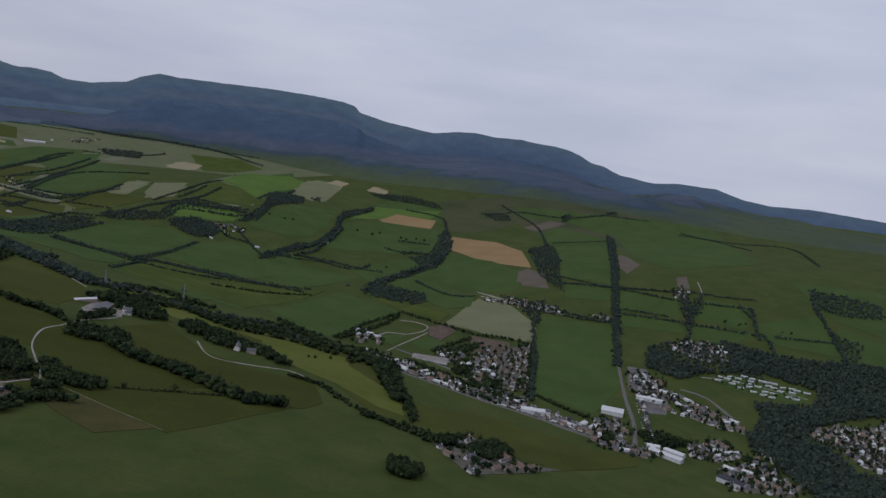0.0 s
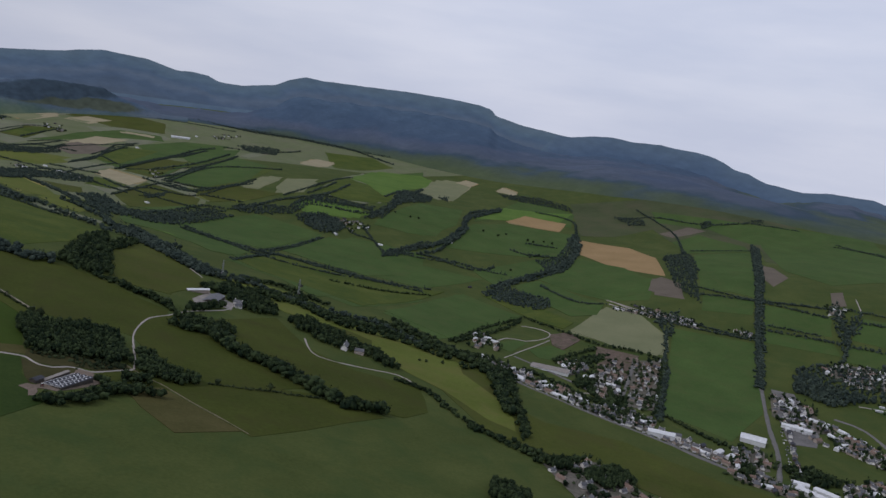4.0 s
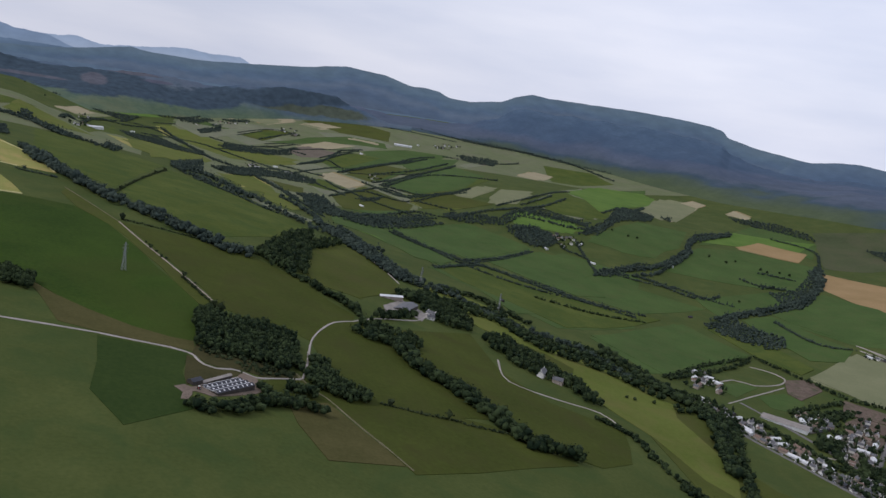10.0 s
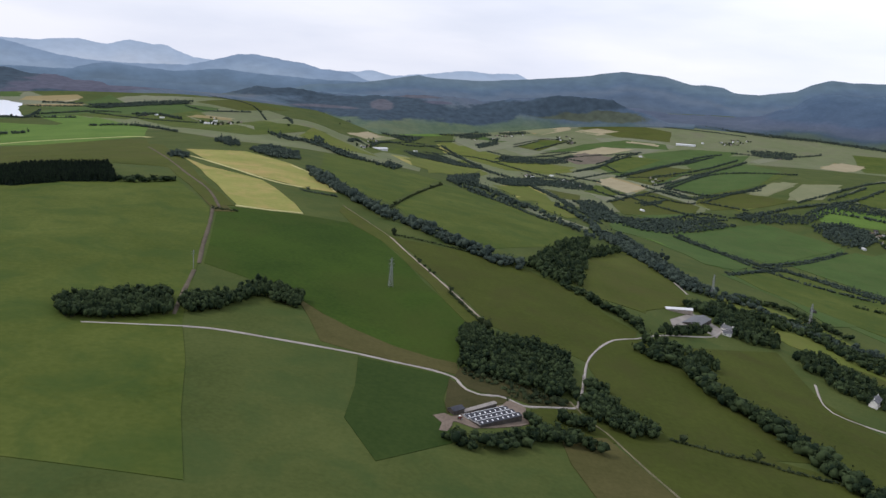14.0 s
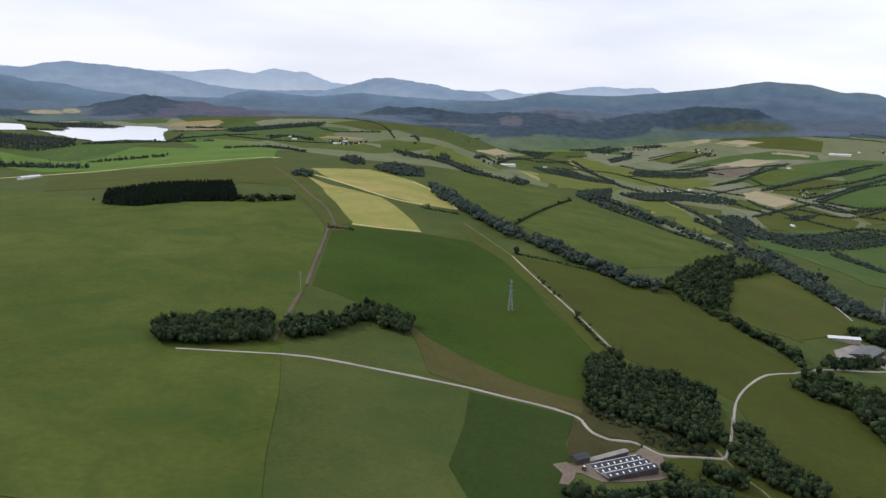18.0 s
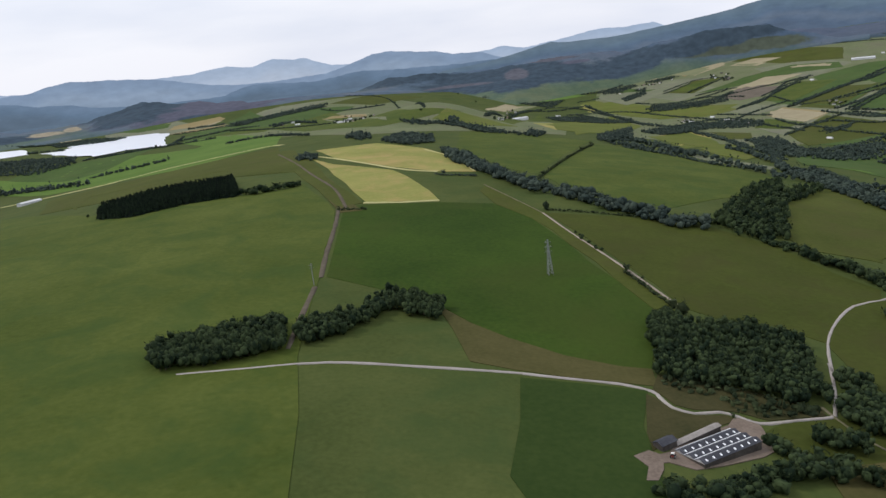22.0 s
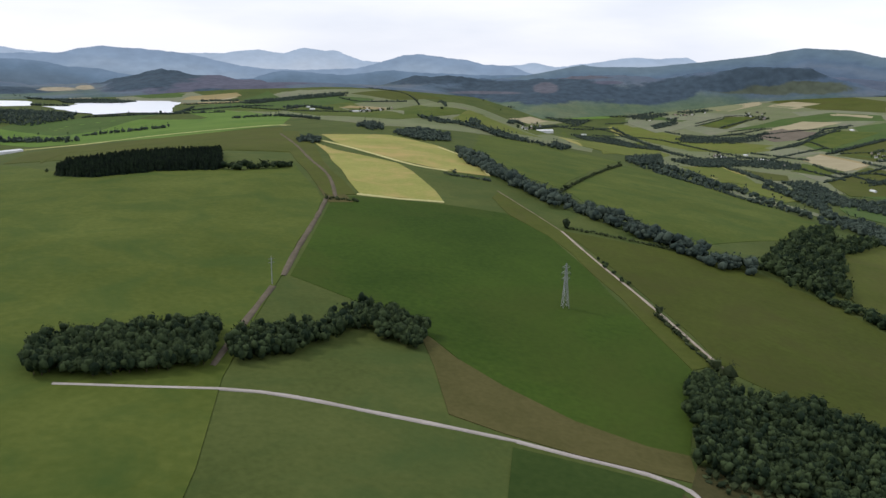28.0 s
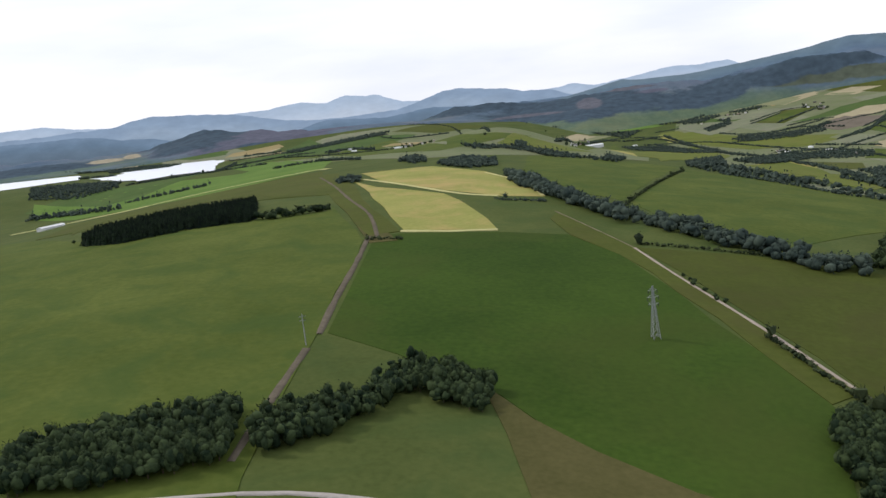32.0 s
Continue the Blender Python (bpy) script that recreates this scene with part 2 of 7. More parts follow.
    if bump:
        bp = n.new("ShaderNodeBump")
        bp.inputs["Strength"].default_value, bp.inputs["Distance"].default_value = bump, 0.4
        src = c
        if bump_scale:
            src = n.new("ShaderNodeTexNoise")
            src.inputs["Scale"].default_value, src.inputs["Detail"].default_value = bump_scale, 3.0
            l.new(vec, src.inputs["Vector"])
        l.new(src.outputs["Fac"], bp.inputs["Height"]), l.new(bp.outputs["Normal"], b.inputs["Normal"])
    return m


MAT = {
    "ground": material("rough_grass", (0.043, 0.059, 0.016), (0.074, 0.090, 0.027), 0.012, 0.35, patch=(0.040, 0.064, 0.019)),
    "deep_green": material("lush_ley", (0.022, 0.043, 0.007), (0.041, 0.071, 0.011), 0.007, 0.3, patch=(0.042, 0.056, 0.012), patch_scale=0.006),
    "green": material("green_pasture", (0.038, 0.068, 0.019), (0.063, 0.102, 0.029), 0.012, 0.3, patch=(0.062, 0.084, 0.027)),
    "bright": material("fresh_ley", (0.062, 0.114, 0.022), (0.099, 0.156, 0.035), 0.012, 0.3),
    "olive": material("grazed_pasture", (0.045, 0.064, 0.012), (0.081, 0.100, 0.023), 0.010, 0.25, patch=(0.037, 0.064, 0.015)),
    "olive_light": material("summer_pasture", (0.042, 0.054, 0.011), (0.071, 0.083, 0.019), 0.010, 0.25, patch=(0.058, 0.060, 0.018)),
    "olive_dark": material("dark_olive_pasture", (0.034, 0.045, 0.009), (0.058, 0.070, 0.015), 0.010, 0.25, patch=(0.046, 0.050, 0.014)),
    "lime": material("flowering_meadow", (0.070, 0.092, 0.017), (0.108, 0.128, 0.029), 0.010, 0.25, patch=(0.112, 0.110, 0.034)),
    # meadow green with the grey-blue of haze painted in
    "meadow": material("hazed_meadow", (0.110, 0.128, 0.076), (0.168, 0.179, 0.114), 0.012, 0.3, patch=(0.134, 0.125, 0.099)),
    "rough_green": material("dark_pasture", (0.020, 0.038, 0.009), (0.036, 0.056, 0.014), 0.014, 0.3),
    "scrub": material("weedy_scrub", (0.032, 0.035, 0.014), (0.062, 0.055, 0.024), 0.05, 0.5),
    "hay": material("mown_hay", (0.153, 0.174, 0.044), (0.243, 0.233, 0.074), 0.016, 0.3, patch=(0.335, 0.237, 0.103), patch_scale=0.014, stripes=0.03, stripe_turn=0.5),
    "straw": material("pale_stubble", (0.218, 0.192, 0.119), (0.290, 0.256, 0.165), 0.014, 0.3, stripes=0.04, stripe_turn=1.1),
    "stubble": material("barley_stubble", (0.218, 0.150, 0.069), (0.284, 0.198, 0.099), 0.012, 0.3, stripes=0.03, stripe_turn=0.9),
    "tan": material("ripe_barley", (0.191, 0.154, 0.073), (0.244, 0.198, 0.099), 0.012, 0.3),
    "fallow": material("tilled_soil", (0.090, 0.078, 0.060), (0.132, 0.112, 0.088), 0.02, 0.4, stripes=0.1),
    # far grazing made paler in the colour itself to suggest haze
    "upland": material("hazed_upland_grazing", (0.092, 0.112, 0.054), (0.142, 0.158, 0.084), 0.012, 0.3, patch=(0.115, 0.115, 0.075), patch_scale=0.012),
    "moor": material("hill_grazing", (0.040, 0.053, 0.024), (0.074, 0.086, 0.040), 0.006, 0.2, patch=(0.078, 0.074, 0.044), patch_scale=0.006),
    "bank": material("dry_grass_bank", (0.053, 0.053, 0.018), (0.082, 0.074, 0.029), 0.03, 0.4),
    "dirt_plot": material("bare_building_plots", (0.075, 0.058, 0.046), (0.170, 0.128, 0.102), 0.05, 0.4, patch=(0.05, 0.055, 0.03), patch_scale=0.05),
    "yard": material("trodden_farmyard", (0.115, 0.090, 0.070), (0.205, 0.165, 0.135), 0.08, 0.8),
    "pale": material("ripening_oats", (0.131, 0.144, 0.077), (0.173, 0.179, 0.100), 0.012, 0.3),
    "town": material("gardens_and_yards", (0.050, 0.054, 0.034), (0.165, 0.148, 0.130), 0.05, 0.25),
    "works_yard": material("patched_asphalt_yard", (0.085, 0.084, 0.084), (0.190, 0.182, 0.174), 0.06, 0.5),
    "car_white": material("white_car_paint", (0.60, 0.60, 0.60), (0.74, 0.74, 0.73), 0.8, 5.0, 0.3, 0.0, coords="object"),
    "car_grey": material("silver_car_paint", (0.22, 0.23, 0.25), (0.30, 0.31, 0.33), 0.8, 5.0, 0.3, 0.0, coords="object"),
    "car_dark": material("dark_car_paint", (0.030, 0.034, 0.045), (0.050, 0.056, 0.070), 0.8, 5.0, 0.3, 0.0, coords="object"),
    "road": material("asphalt", (0.105, 0.102, 0.098), (0.165, 0.160, 0.152), 0.2, 2.0),
    "lane": material("pale_gravel", (0.247, 0.225, 0.203), (0.352, 0.323, 0.296), 0.1, 1.0),
    "faint_track": material("overgrown_track", (0.080, 0.080, 0.040), (0.170, 0.150, 0.100), 0.08, 0.7),
    "track": material("worn_farm_track", (0.203, 0.173, 0.140), (0.315, 0.270, 0.226), 0.06, 0.8),
    "dirt": material("rutted_earth", (0.070, 0.060, 0.044), (0.120, 0.102, 0.076), 0.08, 0.6),
    "dry_strip": material("dry_grass_strip", (0.300, 0.290, 0.130), (0.420, 0.395, 0.200), 0.05, 0.6),
    "grass_path": material("dry_grass_path", (0.320, 0.305, 0.135), (0.430, 0.400, 0.200), 0.05, 0.6),
    "leaf": material("broad_leaves", (0.011, 0.020, 0.011), (0.040, 0.058, 0.025), 0.03, 0.9, 0.75, 0.0, island=0.5),
    "needle": material("conifer_needles", (0.007, 0.012, 0.009), (0.015, 0.025, 0.013), 0.03, 0.9, 0.8, 0.0, island=0.4),
    # distant foliage: haze is mixed into the colour, lighter and bluer than leaf
    "hazed_leaf": material("hazed_far_woods", (0.026, 0.039, 0.034), (0.056, 0.075, 0.058), 0.03, 0.9, 0.75, 0.0, island=0.35),
    "hedge": material("hawthorn_hedge", (0.015, 0.023, 0.012), (0.046, 0.060, 0.027), 0.03, 0.9, 0.75, 0.0, island=0.4),
    "bark": material("bark", (0.050, 0.038, 0.028), (0.110, 0.085, 0.060), 0.4, 3.0, coords="object"),
    "slate": material("slate_roof", (0.055, 0.058, 0.065), (0.120, 0.122, 0.130), 0.3, 2.5, 0.6, coords="object"),
    "tile": material("red_tile_roof", (0.120, 0.080, 0.062), (0.200, 0.135, 0.105), 0.3, 2.5, 0.7, coords="object"),
    "harl": material("white_harling", (0.560, 0.545, 0.520), (0.760, 0.745, 0.715), 0.3, 4.0, 0.9, coords="object"),
    "stone": material("sandstone", (0.240, 0.200, 0.165), (0.380, 0.330, 0.280), 0.3, 3.0, 0.9, coords="object"),
    "glass": material("window_glass", (0.020, 0.024, 0.030), (0.035, 0.040, 0.048), 1.0, 2.0, 0.08, 0.0, coords="object"),
    "sheet": material("profiled_sheet", (0.460, 0.470, 0.480), (0.640, 0.650, 0.660), 0.2, 1.2, 0.5, coords="object"),
    "fibre": material("fibre_cement_roof", (0.036, 0.038, 0.046), (0.075, 0.078, 0.088), 0.15, 1.0, 0.8, coords="object"),
    "rooflight": material("rooflight", (0.700, 0.720, 0.720), (0.850, 0.860, 0.860), 0.5, 2.0, 0.4, 0.0, coords="object"),
    "timber": material("dark_boarding", (0.045, 0.040, 0.036), (0.095, 0.085, 0.075), 0.3, 2.0, coords="object"),
    "steel": material("galvanised_steel", (0.220, 0.232, 0.240), (0.330, 0.342, 0.350), 0.5, 3.0, 0.5, 0.0, coords="object", metal=0.3),
    "red_paint": material("faded_red_paint", (0.300, 0.030, 0.022), (0.400, 0.050, 0.035), 0.8, 5.0, 0.45, 0.0, coords="object"),
    "rubber": material("tyre_rubber", (0.018, 0.018, 0.018), (0.035, 0.034, 0.033), 1.0, 8.0, 0.8, coords="object"),
    "concrete": material("yard_concrete", (0.180, 0.165, 0.148), (0.285, 0.262, 0.242), 0.08, 0.8),
    "blue_ridge": material("hazed_moor_and_forest", (1.058, 1.122, 1.208), (1.447, 1.496, 1.573), 0.012, 0.05, 1.0, 0.6, 0.02, patch=(0.929, 1.034, 1.186), patch_scale=0.0028),
    # wooded hill with the blue of haze painted into its base colour
    "near_hill": material("hazed_plantation_hill", (0.053, 0.083, 0.117), (0.094, 0.126, 0.165), 0.006, 0.05, 1.0, 0.6, 0.02, patch=(0.118, 0.128, 0.152), patch_scale=0.003),
}


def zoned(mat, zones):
    """Lays vegetation belts over a hill material by height: rows of (height, colour with any haze tint), uneven at
    their edges.
    """
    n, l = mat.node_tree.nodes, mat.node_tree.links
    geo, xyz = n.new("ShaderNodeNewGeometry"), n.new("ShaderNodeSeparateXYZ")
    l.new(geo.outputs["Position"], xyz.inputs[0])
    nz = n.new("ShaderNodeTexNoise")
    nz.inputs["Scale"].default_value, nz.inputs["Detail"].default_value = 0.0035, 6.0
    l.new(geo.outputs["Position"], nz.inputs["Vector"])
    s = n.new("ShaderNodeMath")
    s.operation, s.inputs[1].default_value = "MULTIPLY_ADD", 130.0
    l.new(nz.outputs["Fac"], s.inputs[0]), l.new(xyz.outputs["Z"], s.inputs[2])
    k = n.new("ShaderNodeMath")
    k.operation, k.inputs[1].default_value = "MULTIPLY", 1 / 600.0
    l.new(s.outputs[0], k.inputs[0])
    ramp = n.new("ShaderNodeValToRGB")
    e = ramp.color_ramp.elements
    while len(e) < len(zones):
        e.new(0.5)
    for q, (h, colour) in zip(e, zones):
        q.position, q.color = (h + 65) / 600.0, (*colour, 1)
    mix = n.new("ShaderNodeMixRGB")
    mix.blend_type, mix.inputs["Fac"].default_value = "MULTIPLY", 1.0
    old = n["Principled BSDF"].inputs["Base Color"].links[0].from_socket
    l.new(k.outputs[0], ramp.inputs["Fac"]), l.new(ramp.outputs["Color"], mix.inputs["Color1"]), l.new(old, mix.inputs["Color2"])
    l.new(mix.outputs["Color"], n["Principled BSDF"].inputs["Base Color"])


# moor and forest belts, their colours blued to stand in for haze
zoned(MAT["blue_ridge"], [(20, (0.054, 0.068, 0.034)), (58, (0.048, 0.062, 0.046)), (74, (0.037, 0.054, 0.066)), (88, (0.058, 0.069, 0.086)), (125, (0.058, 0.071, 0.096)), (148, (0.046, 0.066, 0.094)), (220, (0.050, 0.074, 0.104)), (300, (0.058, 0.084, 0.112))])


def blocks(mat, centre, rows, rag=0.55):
    """Forest blocks, heather and felled ground on a hillside, placed to fit the camera's view: rows of bearing from
    centre, height, their half widths, colour; uneven at the edges.
    """
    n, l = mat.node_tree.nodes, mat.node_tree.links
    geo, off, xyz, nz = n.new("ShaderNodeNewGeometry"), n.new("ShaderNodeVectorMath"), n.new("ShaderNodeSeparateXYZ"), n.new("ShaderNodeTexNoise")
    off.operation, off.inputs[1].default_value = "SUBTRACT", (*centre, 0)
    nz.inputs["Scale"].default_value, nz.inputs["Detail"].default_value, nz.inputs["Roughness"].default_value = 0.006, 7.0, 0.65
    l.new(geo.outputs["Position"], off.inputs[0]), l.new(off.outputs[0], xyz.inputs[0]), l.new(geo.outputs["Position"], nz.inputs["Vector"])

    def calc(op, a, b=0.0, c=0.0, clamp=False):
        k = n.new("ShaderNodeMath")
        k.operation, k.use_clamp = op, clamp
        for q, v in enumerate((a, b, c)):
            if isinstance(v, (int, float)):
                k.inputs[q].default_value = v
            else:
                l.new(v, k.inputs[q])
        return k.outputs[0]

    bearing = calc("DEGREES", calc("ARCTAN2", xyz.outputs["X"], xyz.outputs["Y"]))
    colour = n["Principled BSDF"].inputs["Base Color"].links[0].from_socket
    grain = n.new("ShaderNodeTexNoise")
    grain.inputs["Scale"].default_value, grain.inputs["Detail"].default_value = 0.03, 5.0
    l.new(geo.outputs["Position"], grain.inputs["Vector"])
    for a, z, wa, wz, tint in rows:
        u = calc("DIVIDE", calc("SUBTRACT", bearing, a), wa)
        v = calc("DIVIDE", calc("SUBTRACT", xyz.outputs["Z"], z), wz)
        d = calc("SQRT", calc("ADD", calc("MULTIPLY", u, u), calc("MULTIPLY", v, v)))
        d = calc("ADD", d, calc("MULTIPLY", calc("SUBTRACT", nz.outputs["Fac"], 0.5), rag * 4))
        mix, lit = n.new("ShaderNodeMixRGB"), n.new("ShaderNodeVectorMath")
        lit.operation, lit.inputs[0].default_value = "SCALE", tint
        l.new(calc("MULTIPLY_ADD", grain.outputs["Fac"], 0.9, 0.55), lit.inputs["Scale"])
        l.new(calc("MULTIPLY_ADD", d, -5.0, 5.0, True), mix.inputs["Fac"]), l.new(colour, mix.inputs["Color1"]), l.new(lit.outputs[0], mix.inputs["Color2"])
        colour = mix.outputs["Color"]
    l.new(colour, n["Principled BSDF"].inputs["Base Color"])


# hillside cover colours, shifted towards haze blue
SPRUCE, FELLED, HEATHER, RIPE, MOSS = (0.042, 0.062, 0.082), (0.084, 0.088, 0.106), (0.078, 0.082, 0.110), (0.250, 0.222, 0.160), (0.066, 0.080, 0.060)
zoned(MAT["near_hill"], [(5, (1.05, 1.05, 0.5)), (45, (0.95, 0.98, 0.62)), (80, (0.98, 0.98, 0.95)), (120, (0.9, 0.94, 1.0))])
# bearings are taken from a camera spot so the blocks fit its view
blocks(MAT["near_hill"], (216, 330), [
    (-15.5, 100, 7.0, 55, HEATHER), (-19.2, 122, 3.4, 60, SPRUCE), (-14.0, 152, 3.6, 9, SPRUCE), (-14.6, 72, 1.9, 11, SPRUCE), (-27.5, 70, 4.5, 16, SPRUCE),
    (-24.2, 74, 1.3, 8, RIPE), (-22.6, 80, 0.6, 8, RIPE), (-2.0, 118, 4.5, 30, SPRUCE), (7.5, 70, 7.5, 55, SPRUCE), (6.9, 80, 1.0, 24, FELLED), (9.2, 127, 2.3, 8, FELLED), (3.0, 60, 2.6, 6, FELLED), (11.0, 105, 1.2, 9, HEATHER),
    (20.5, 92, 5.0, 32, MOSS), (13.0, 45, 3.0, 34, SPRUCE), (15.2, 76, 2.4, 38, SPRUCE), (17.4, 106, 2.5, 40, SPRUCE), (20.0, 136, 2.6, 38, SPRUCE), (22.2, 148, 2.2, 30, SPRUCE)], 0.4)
lake_mat = bpy.data.materials.new("still_water")
lake_mat.use_nodes = True
lb = lake_mat.node_tree.nodes["Principled BSDF"]
lb.inputs["Base Color"].default_value, lb.inputs["Roughness"].default_value = (0.80, 0.82, 0.85, 1), 0.32
lb.inputs["IOR"].default_value, lb.inputs["Metallic"].default_value = 1.33, 0.85
ln = lake_mat.node_tree.nodes.new("ShaderNodeTexNoise")
ln.inputs["Scale"].default_value, ln.inputs["Detail"].default_value = 0.3, 3
lbump = lake_mat.node_tree.nodes.new("ShaderNodeBump")
lbump.inputs["Strength"].default_value, lbump.inputs["Distance"].default_value = 0.05, 0.1
lake_mat.node_tree.links.new(ln.outputs["Fac"], lbump.inputs["Height"])
lake_mat.node_tree.links.new(lbump.outputs["Normal"], lb.inputs["Normal"])

# ---- relief of the land ----
# strengths of broad swells on a 600 m lattice, from the south-west corner, row by row northwards
RELIEF = [
    [-10, -30, 9, -20, -59, -14, -10, 14, 27],
    [0, -28, 38, 20, -25, -58, -60, -6, 36],
    [27, -22, 21, -22, -46, -39, 103, -15, -12],
    [19, -20, 41, 20, 26, -105, -31, -42, 36],
    [10, -46, 1, 25, -55, 10, -25, -38, 102],
    [40, 17, 1, 76, -69, 11, 55, -73, 50],
    [8, -7, -4, -13, -28, -22, -25, -20, 31],
    [12, 20, 66, -10, -34, 18, 0, 28, 34],
    [34, 7, 26, 31, -10, 8, 44, 42, 21],
    [14, -16, -7, 23, -1, -0, 29, 22, 6],
]
SWELL, SPREAD = 600.0, 520.0
LAKE = [(-965, 2880), (-786, 2644), (-619, 2424), (-574, 2541), (-453, 2524), (-531, 2741), (-635, 3146), (-855, 3572), (-1011, 3483), (-970, 3151), (-881, 2890)]
LAKE_ARM = [(-1180, 2700), (-1078, 2866), (-1011, 2916), (-1200, 3277), (-1317, 3316), (-1600, 3320)]


def height(x, y):
    """Ground height; x and y are arrays or numbers."""
    x, y = np.atleast_1d(np.asarray(x, float)), np.atleast_1d(np.asarray(y, float))
    z = np.zeros_like(x)
    for j, row in enumerate(RELIEF):
        gy = np.exp(-((y - (-600 + SWELL * j)) ** 2) / (2 * SPREAD**2))
        for i, h in enumerate(row):
            z += h * gy * np.exp(-((x - (-1500 + SWELL * i)) ** 2) / (2 * SPREAD**2))
    z += 45 * np.exp(-(((x - 260) / 150) ** 2) - ((y - 2560) / 300) ** 2)
    basin = np.exp(-(((x + 950) / 720) ** 6 + ((y - 3000) / 700) ** 6))
    return z * (1 - basin) + 42.6 * basin


def h1(x, y):
    return float(height(x, y)[0])


def part(name, bm, mat, parent=None, label=""):
    """Links a bmesh as one mesh object, under a thing or a part."""
    me = bpy.data.meshes.new(name)
    bm.to_mesh(me)
    bm.free()
    me.materials.append(MAT[mat] if isinstance(mat, str) else mat)
    ob = new(name, me)
    if parent:
        ob.parent = parent
    return tagged(ob, label)


def np_mesh(name, verts, tris, mat, smooth=True):
    me = bpy.data.meshes.new(name)
    nv, nt = len(verts), len(tris)
    me.vertices.add(nv), me.loops.add(3 * nt), me.polygons.add(nt)
    me.vertices.foreach_set("co", np.asarray(verts, np.float32).ravel())
    me.loops.foreach_set("vertex_index", np.asarray(tris, np.int32).ravel())
    me.polygons.foreach_set("loop_start", np.arange(0, 3 * nt, 3, dtype=np.int32))
    me.polygons.foreach_set("use_smooth", np.full(nt, smooth))
    me.materials.append(MAT[mat] if isinstance(mat, str) else mat)
    me.update(calc_edges=True)
    me.validate()
    return me


def grid_mesh(name, X, Y, Zs, mat):
    """A sheet over a lattice of points."""
    ny, nx = X.shape
    v = np.stack([X.ravel(), Y.ravel(), Zs.ravel()], -1)
    a = (np.arange(ny - 1)[:, None] * nx + np.arange(nx - 1)).ravel()
    t = np.concatenate([np.stack([a, a + 1, a + nx + 1], -1), np.stack([a, a + nx + 1, a + nx], -1)])
    return np_mesh(name, v, t, mat)


# ---- ground sheet ----
gx = np.concatenate([np.arange(-5700, -900, 120), np.arange(-900, 3300, 25), np.arange(3300, 5601, 100)])
gy = np.concatenate([np.arange(-5100, -300, 150), np.arange(-300, 4100, 25), np.arange(4100, 5700, 60)])
GXX, GYY = np.meshgrid(gx, gy)
tagged(new("ground", grid_mesh("ground", GXX, GYY, height(GXX.ravel(), GYY.ravel()), "ground")), "rolling green farmland ground with rough grass", "ground", kind="structure")

SHEETS = []


def drape(name, ring, mat, cell=25.0, lift=0.2):
    """A flat-lying outline cut into cells and laid on the ground, over the sheets that are there already."""
    x0, x1, y0, y1 = min(p[0] for p in ring), max(p[0] for p in ring), min(p[1] for p in ring), max(p[1] for p in ring)
    level = 1 + max([s[4] for s in SHEETS if s[0] < x1 and s[1] > x0 and s[2] < y1 and s[3] > y0], default=0)
    SHEETS.append((x0, x1, y0, y1, level))
    bm = bmesh.new()
    f = bm.faces.new([bm.verts.new((x, y, 0)) for x, y in ring])
    if f.normal.z < 0 or sum(a[0] * b[1] - b[0] * a[1] for a, b in zip(ring, ring[1:] + ring[:1])) < 0:
        f.normal_flip()
    for axis in (0, 1):
        lo, hi = min(p[axis] for p in ring), max(p[axis] for p in ring)
        k = math.ceil(lo / cell)
        while k * cell < hi:
            co, no = [0, 0, 0], [0, 0, 0]
            co[axis], no[axis] = k * cell, 1
            bmesh.ops.bisect_plane(bm, geom=bm.verts[:] + bm.edges[:] + bm.faces[:], plane_co=co, plane_no=no, dist=0.01)
            k += 1
    bmesh.ops.triangulate(bm, faces=bm.faces[:])
    zs = height([v.co.x for v in bm.verts], [v.co.y for v in bm.verts])
    for v, z in zip(bm.verts, zs):
        v.co.z = z + lift + 0.04 * level
    rim = bmesh.ops.extrude_edge_only(bm, edges=[e for e in bm.edges if e.is_boundary])
    for v in rim["geom"]:
        if isinstance(v, bmesh.types.BMVert):
            v.co.z -= 1.2
    return part(name, bm, mat)


FIELD_LABEL = {
    "deep_green": "lush dark green grass ley", "green": "green pasture field between hedgerows", "bright": "bright fresh green grass field",
    "olive": "grazed olive-green sloping pasture", "olive_dark": "darker olive pasture by the wood", "olive_light": "light olive summer pasture with grazed patches", "lime": "yellow-green flowering meadow strip",
    "meadow": "pale green meadow field, greyed as by haze", "rough_green": "dark rough pasture beside the lane", "scrub": "brown weedy scrub by the farm shed",
    "hay": "yellow mown hay field with faint stripes", "straw": "pale straw-coloured stubble field", "stubble": "orange-tan barley stubble field",
    "tan": "ripe tan barley field", "fallow": "brown tilled soil plot", "upland": "upland grazing with brown patches, paled as by haze", "moor": "dull green rough hill grazing", "bank": "dry brownish grass bank along the lane", "concrete": "grey concrete farmyard", "dirt_plot": "brown bare plots between the houses", "pale": "pale grey-green ripening oat field", "town": "grey yards and small gardens among houses",
}


def smooth_ring(ring, wobble=3.0):
    """Corners kept, edges given a slight natural bow."""
    out = []
    rnd = random.Random(int(abs(ring[0][0] * 7 + ring[0][1])))
    for a, b in zip(ring, ring[1:] + ring[:1]):
        d = math.hypot(b[0] - a[0], b[1] - a[1])
        out.append(a)
        n = int(d // 90)
        for k in range(1, n + 1):
            f = k / (n + 1)
            w = rnd.uniform(-wobble, wobble)
            out.append((a[0] + (b[0] - a[0]) * f - (b[1] - a[1]) / d * w, a[1] + (b[1] - a[1]) * f + (b[0] - a[0]) / d * w))
    return out


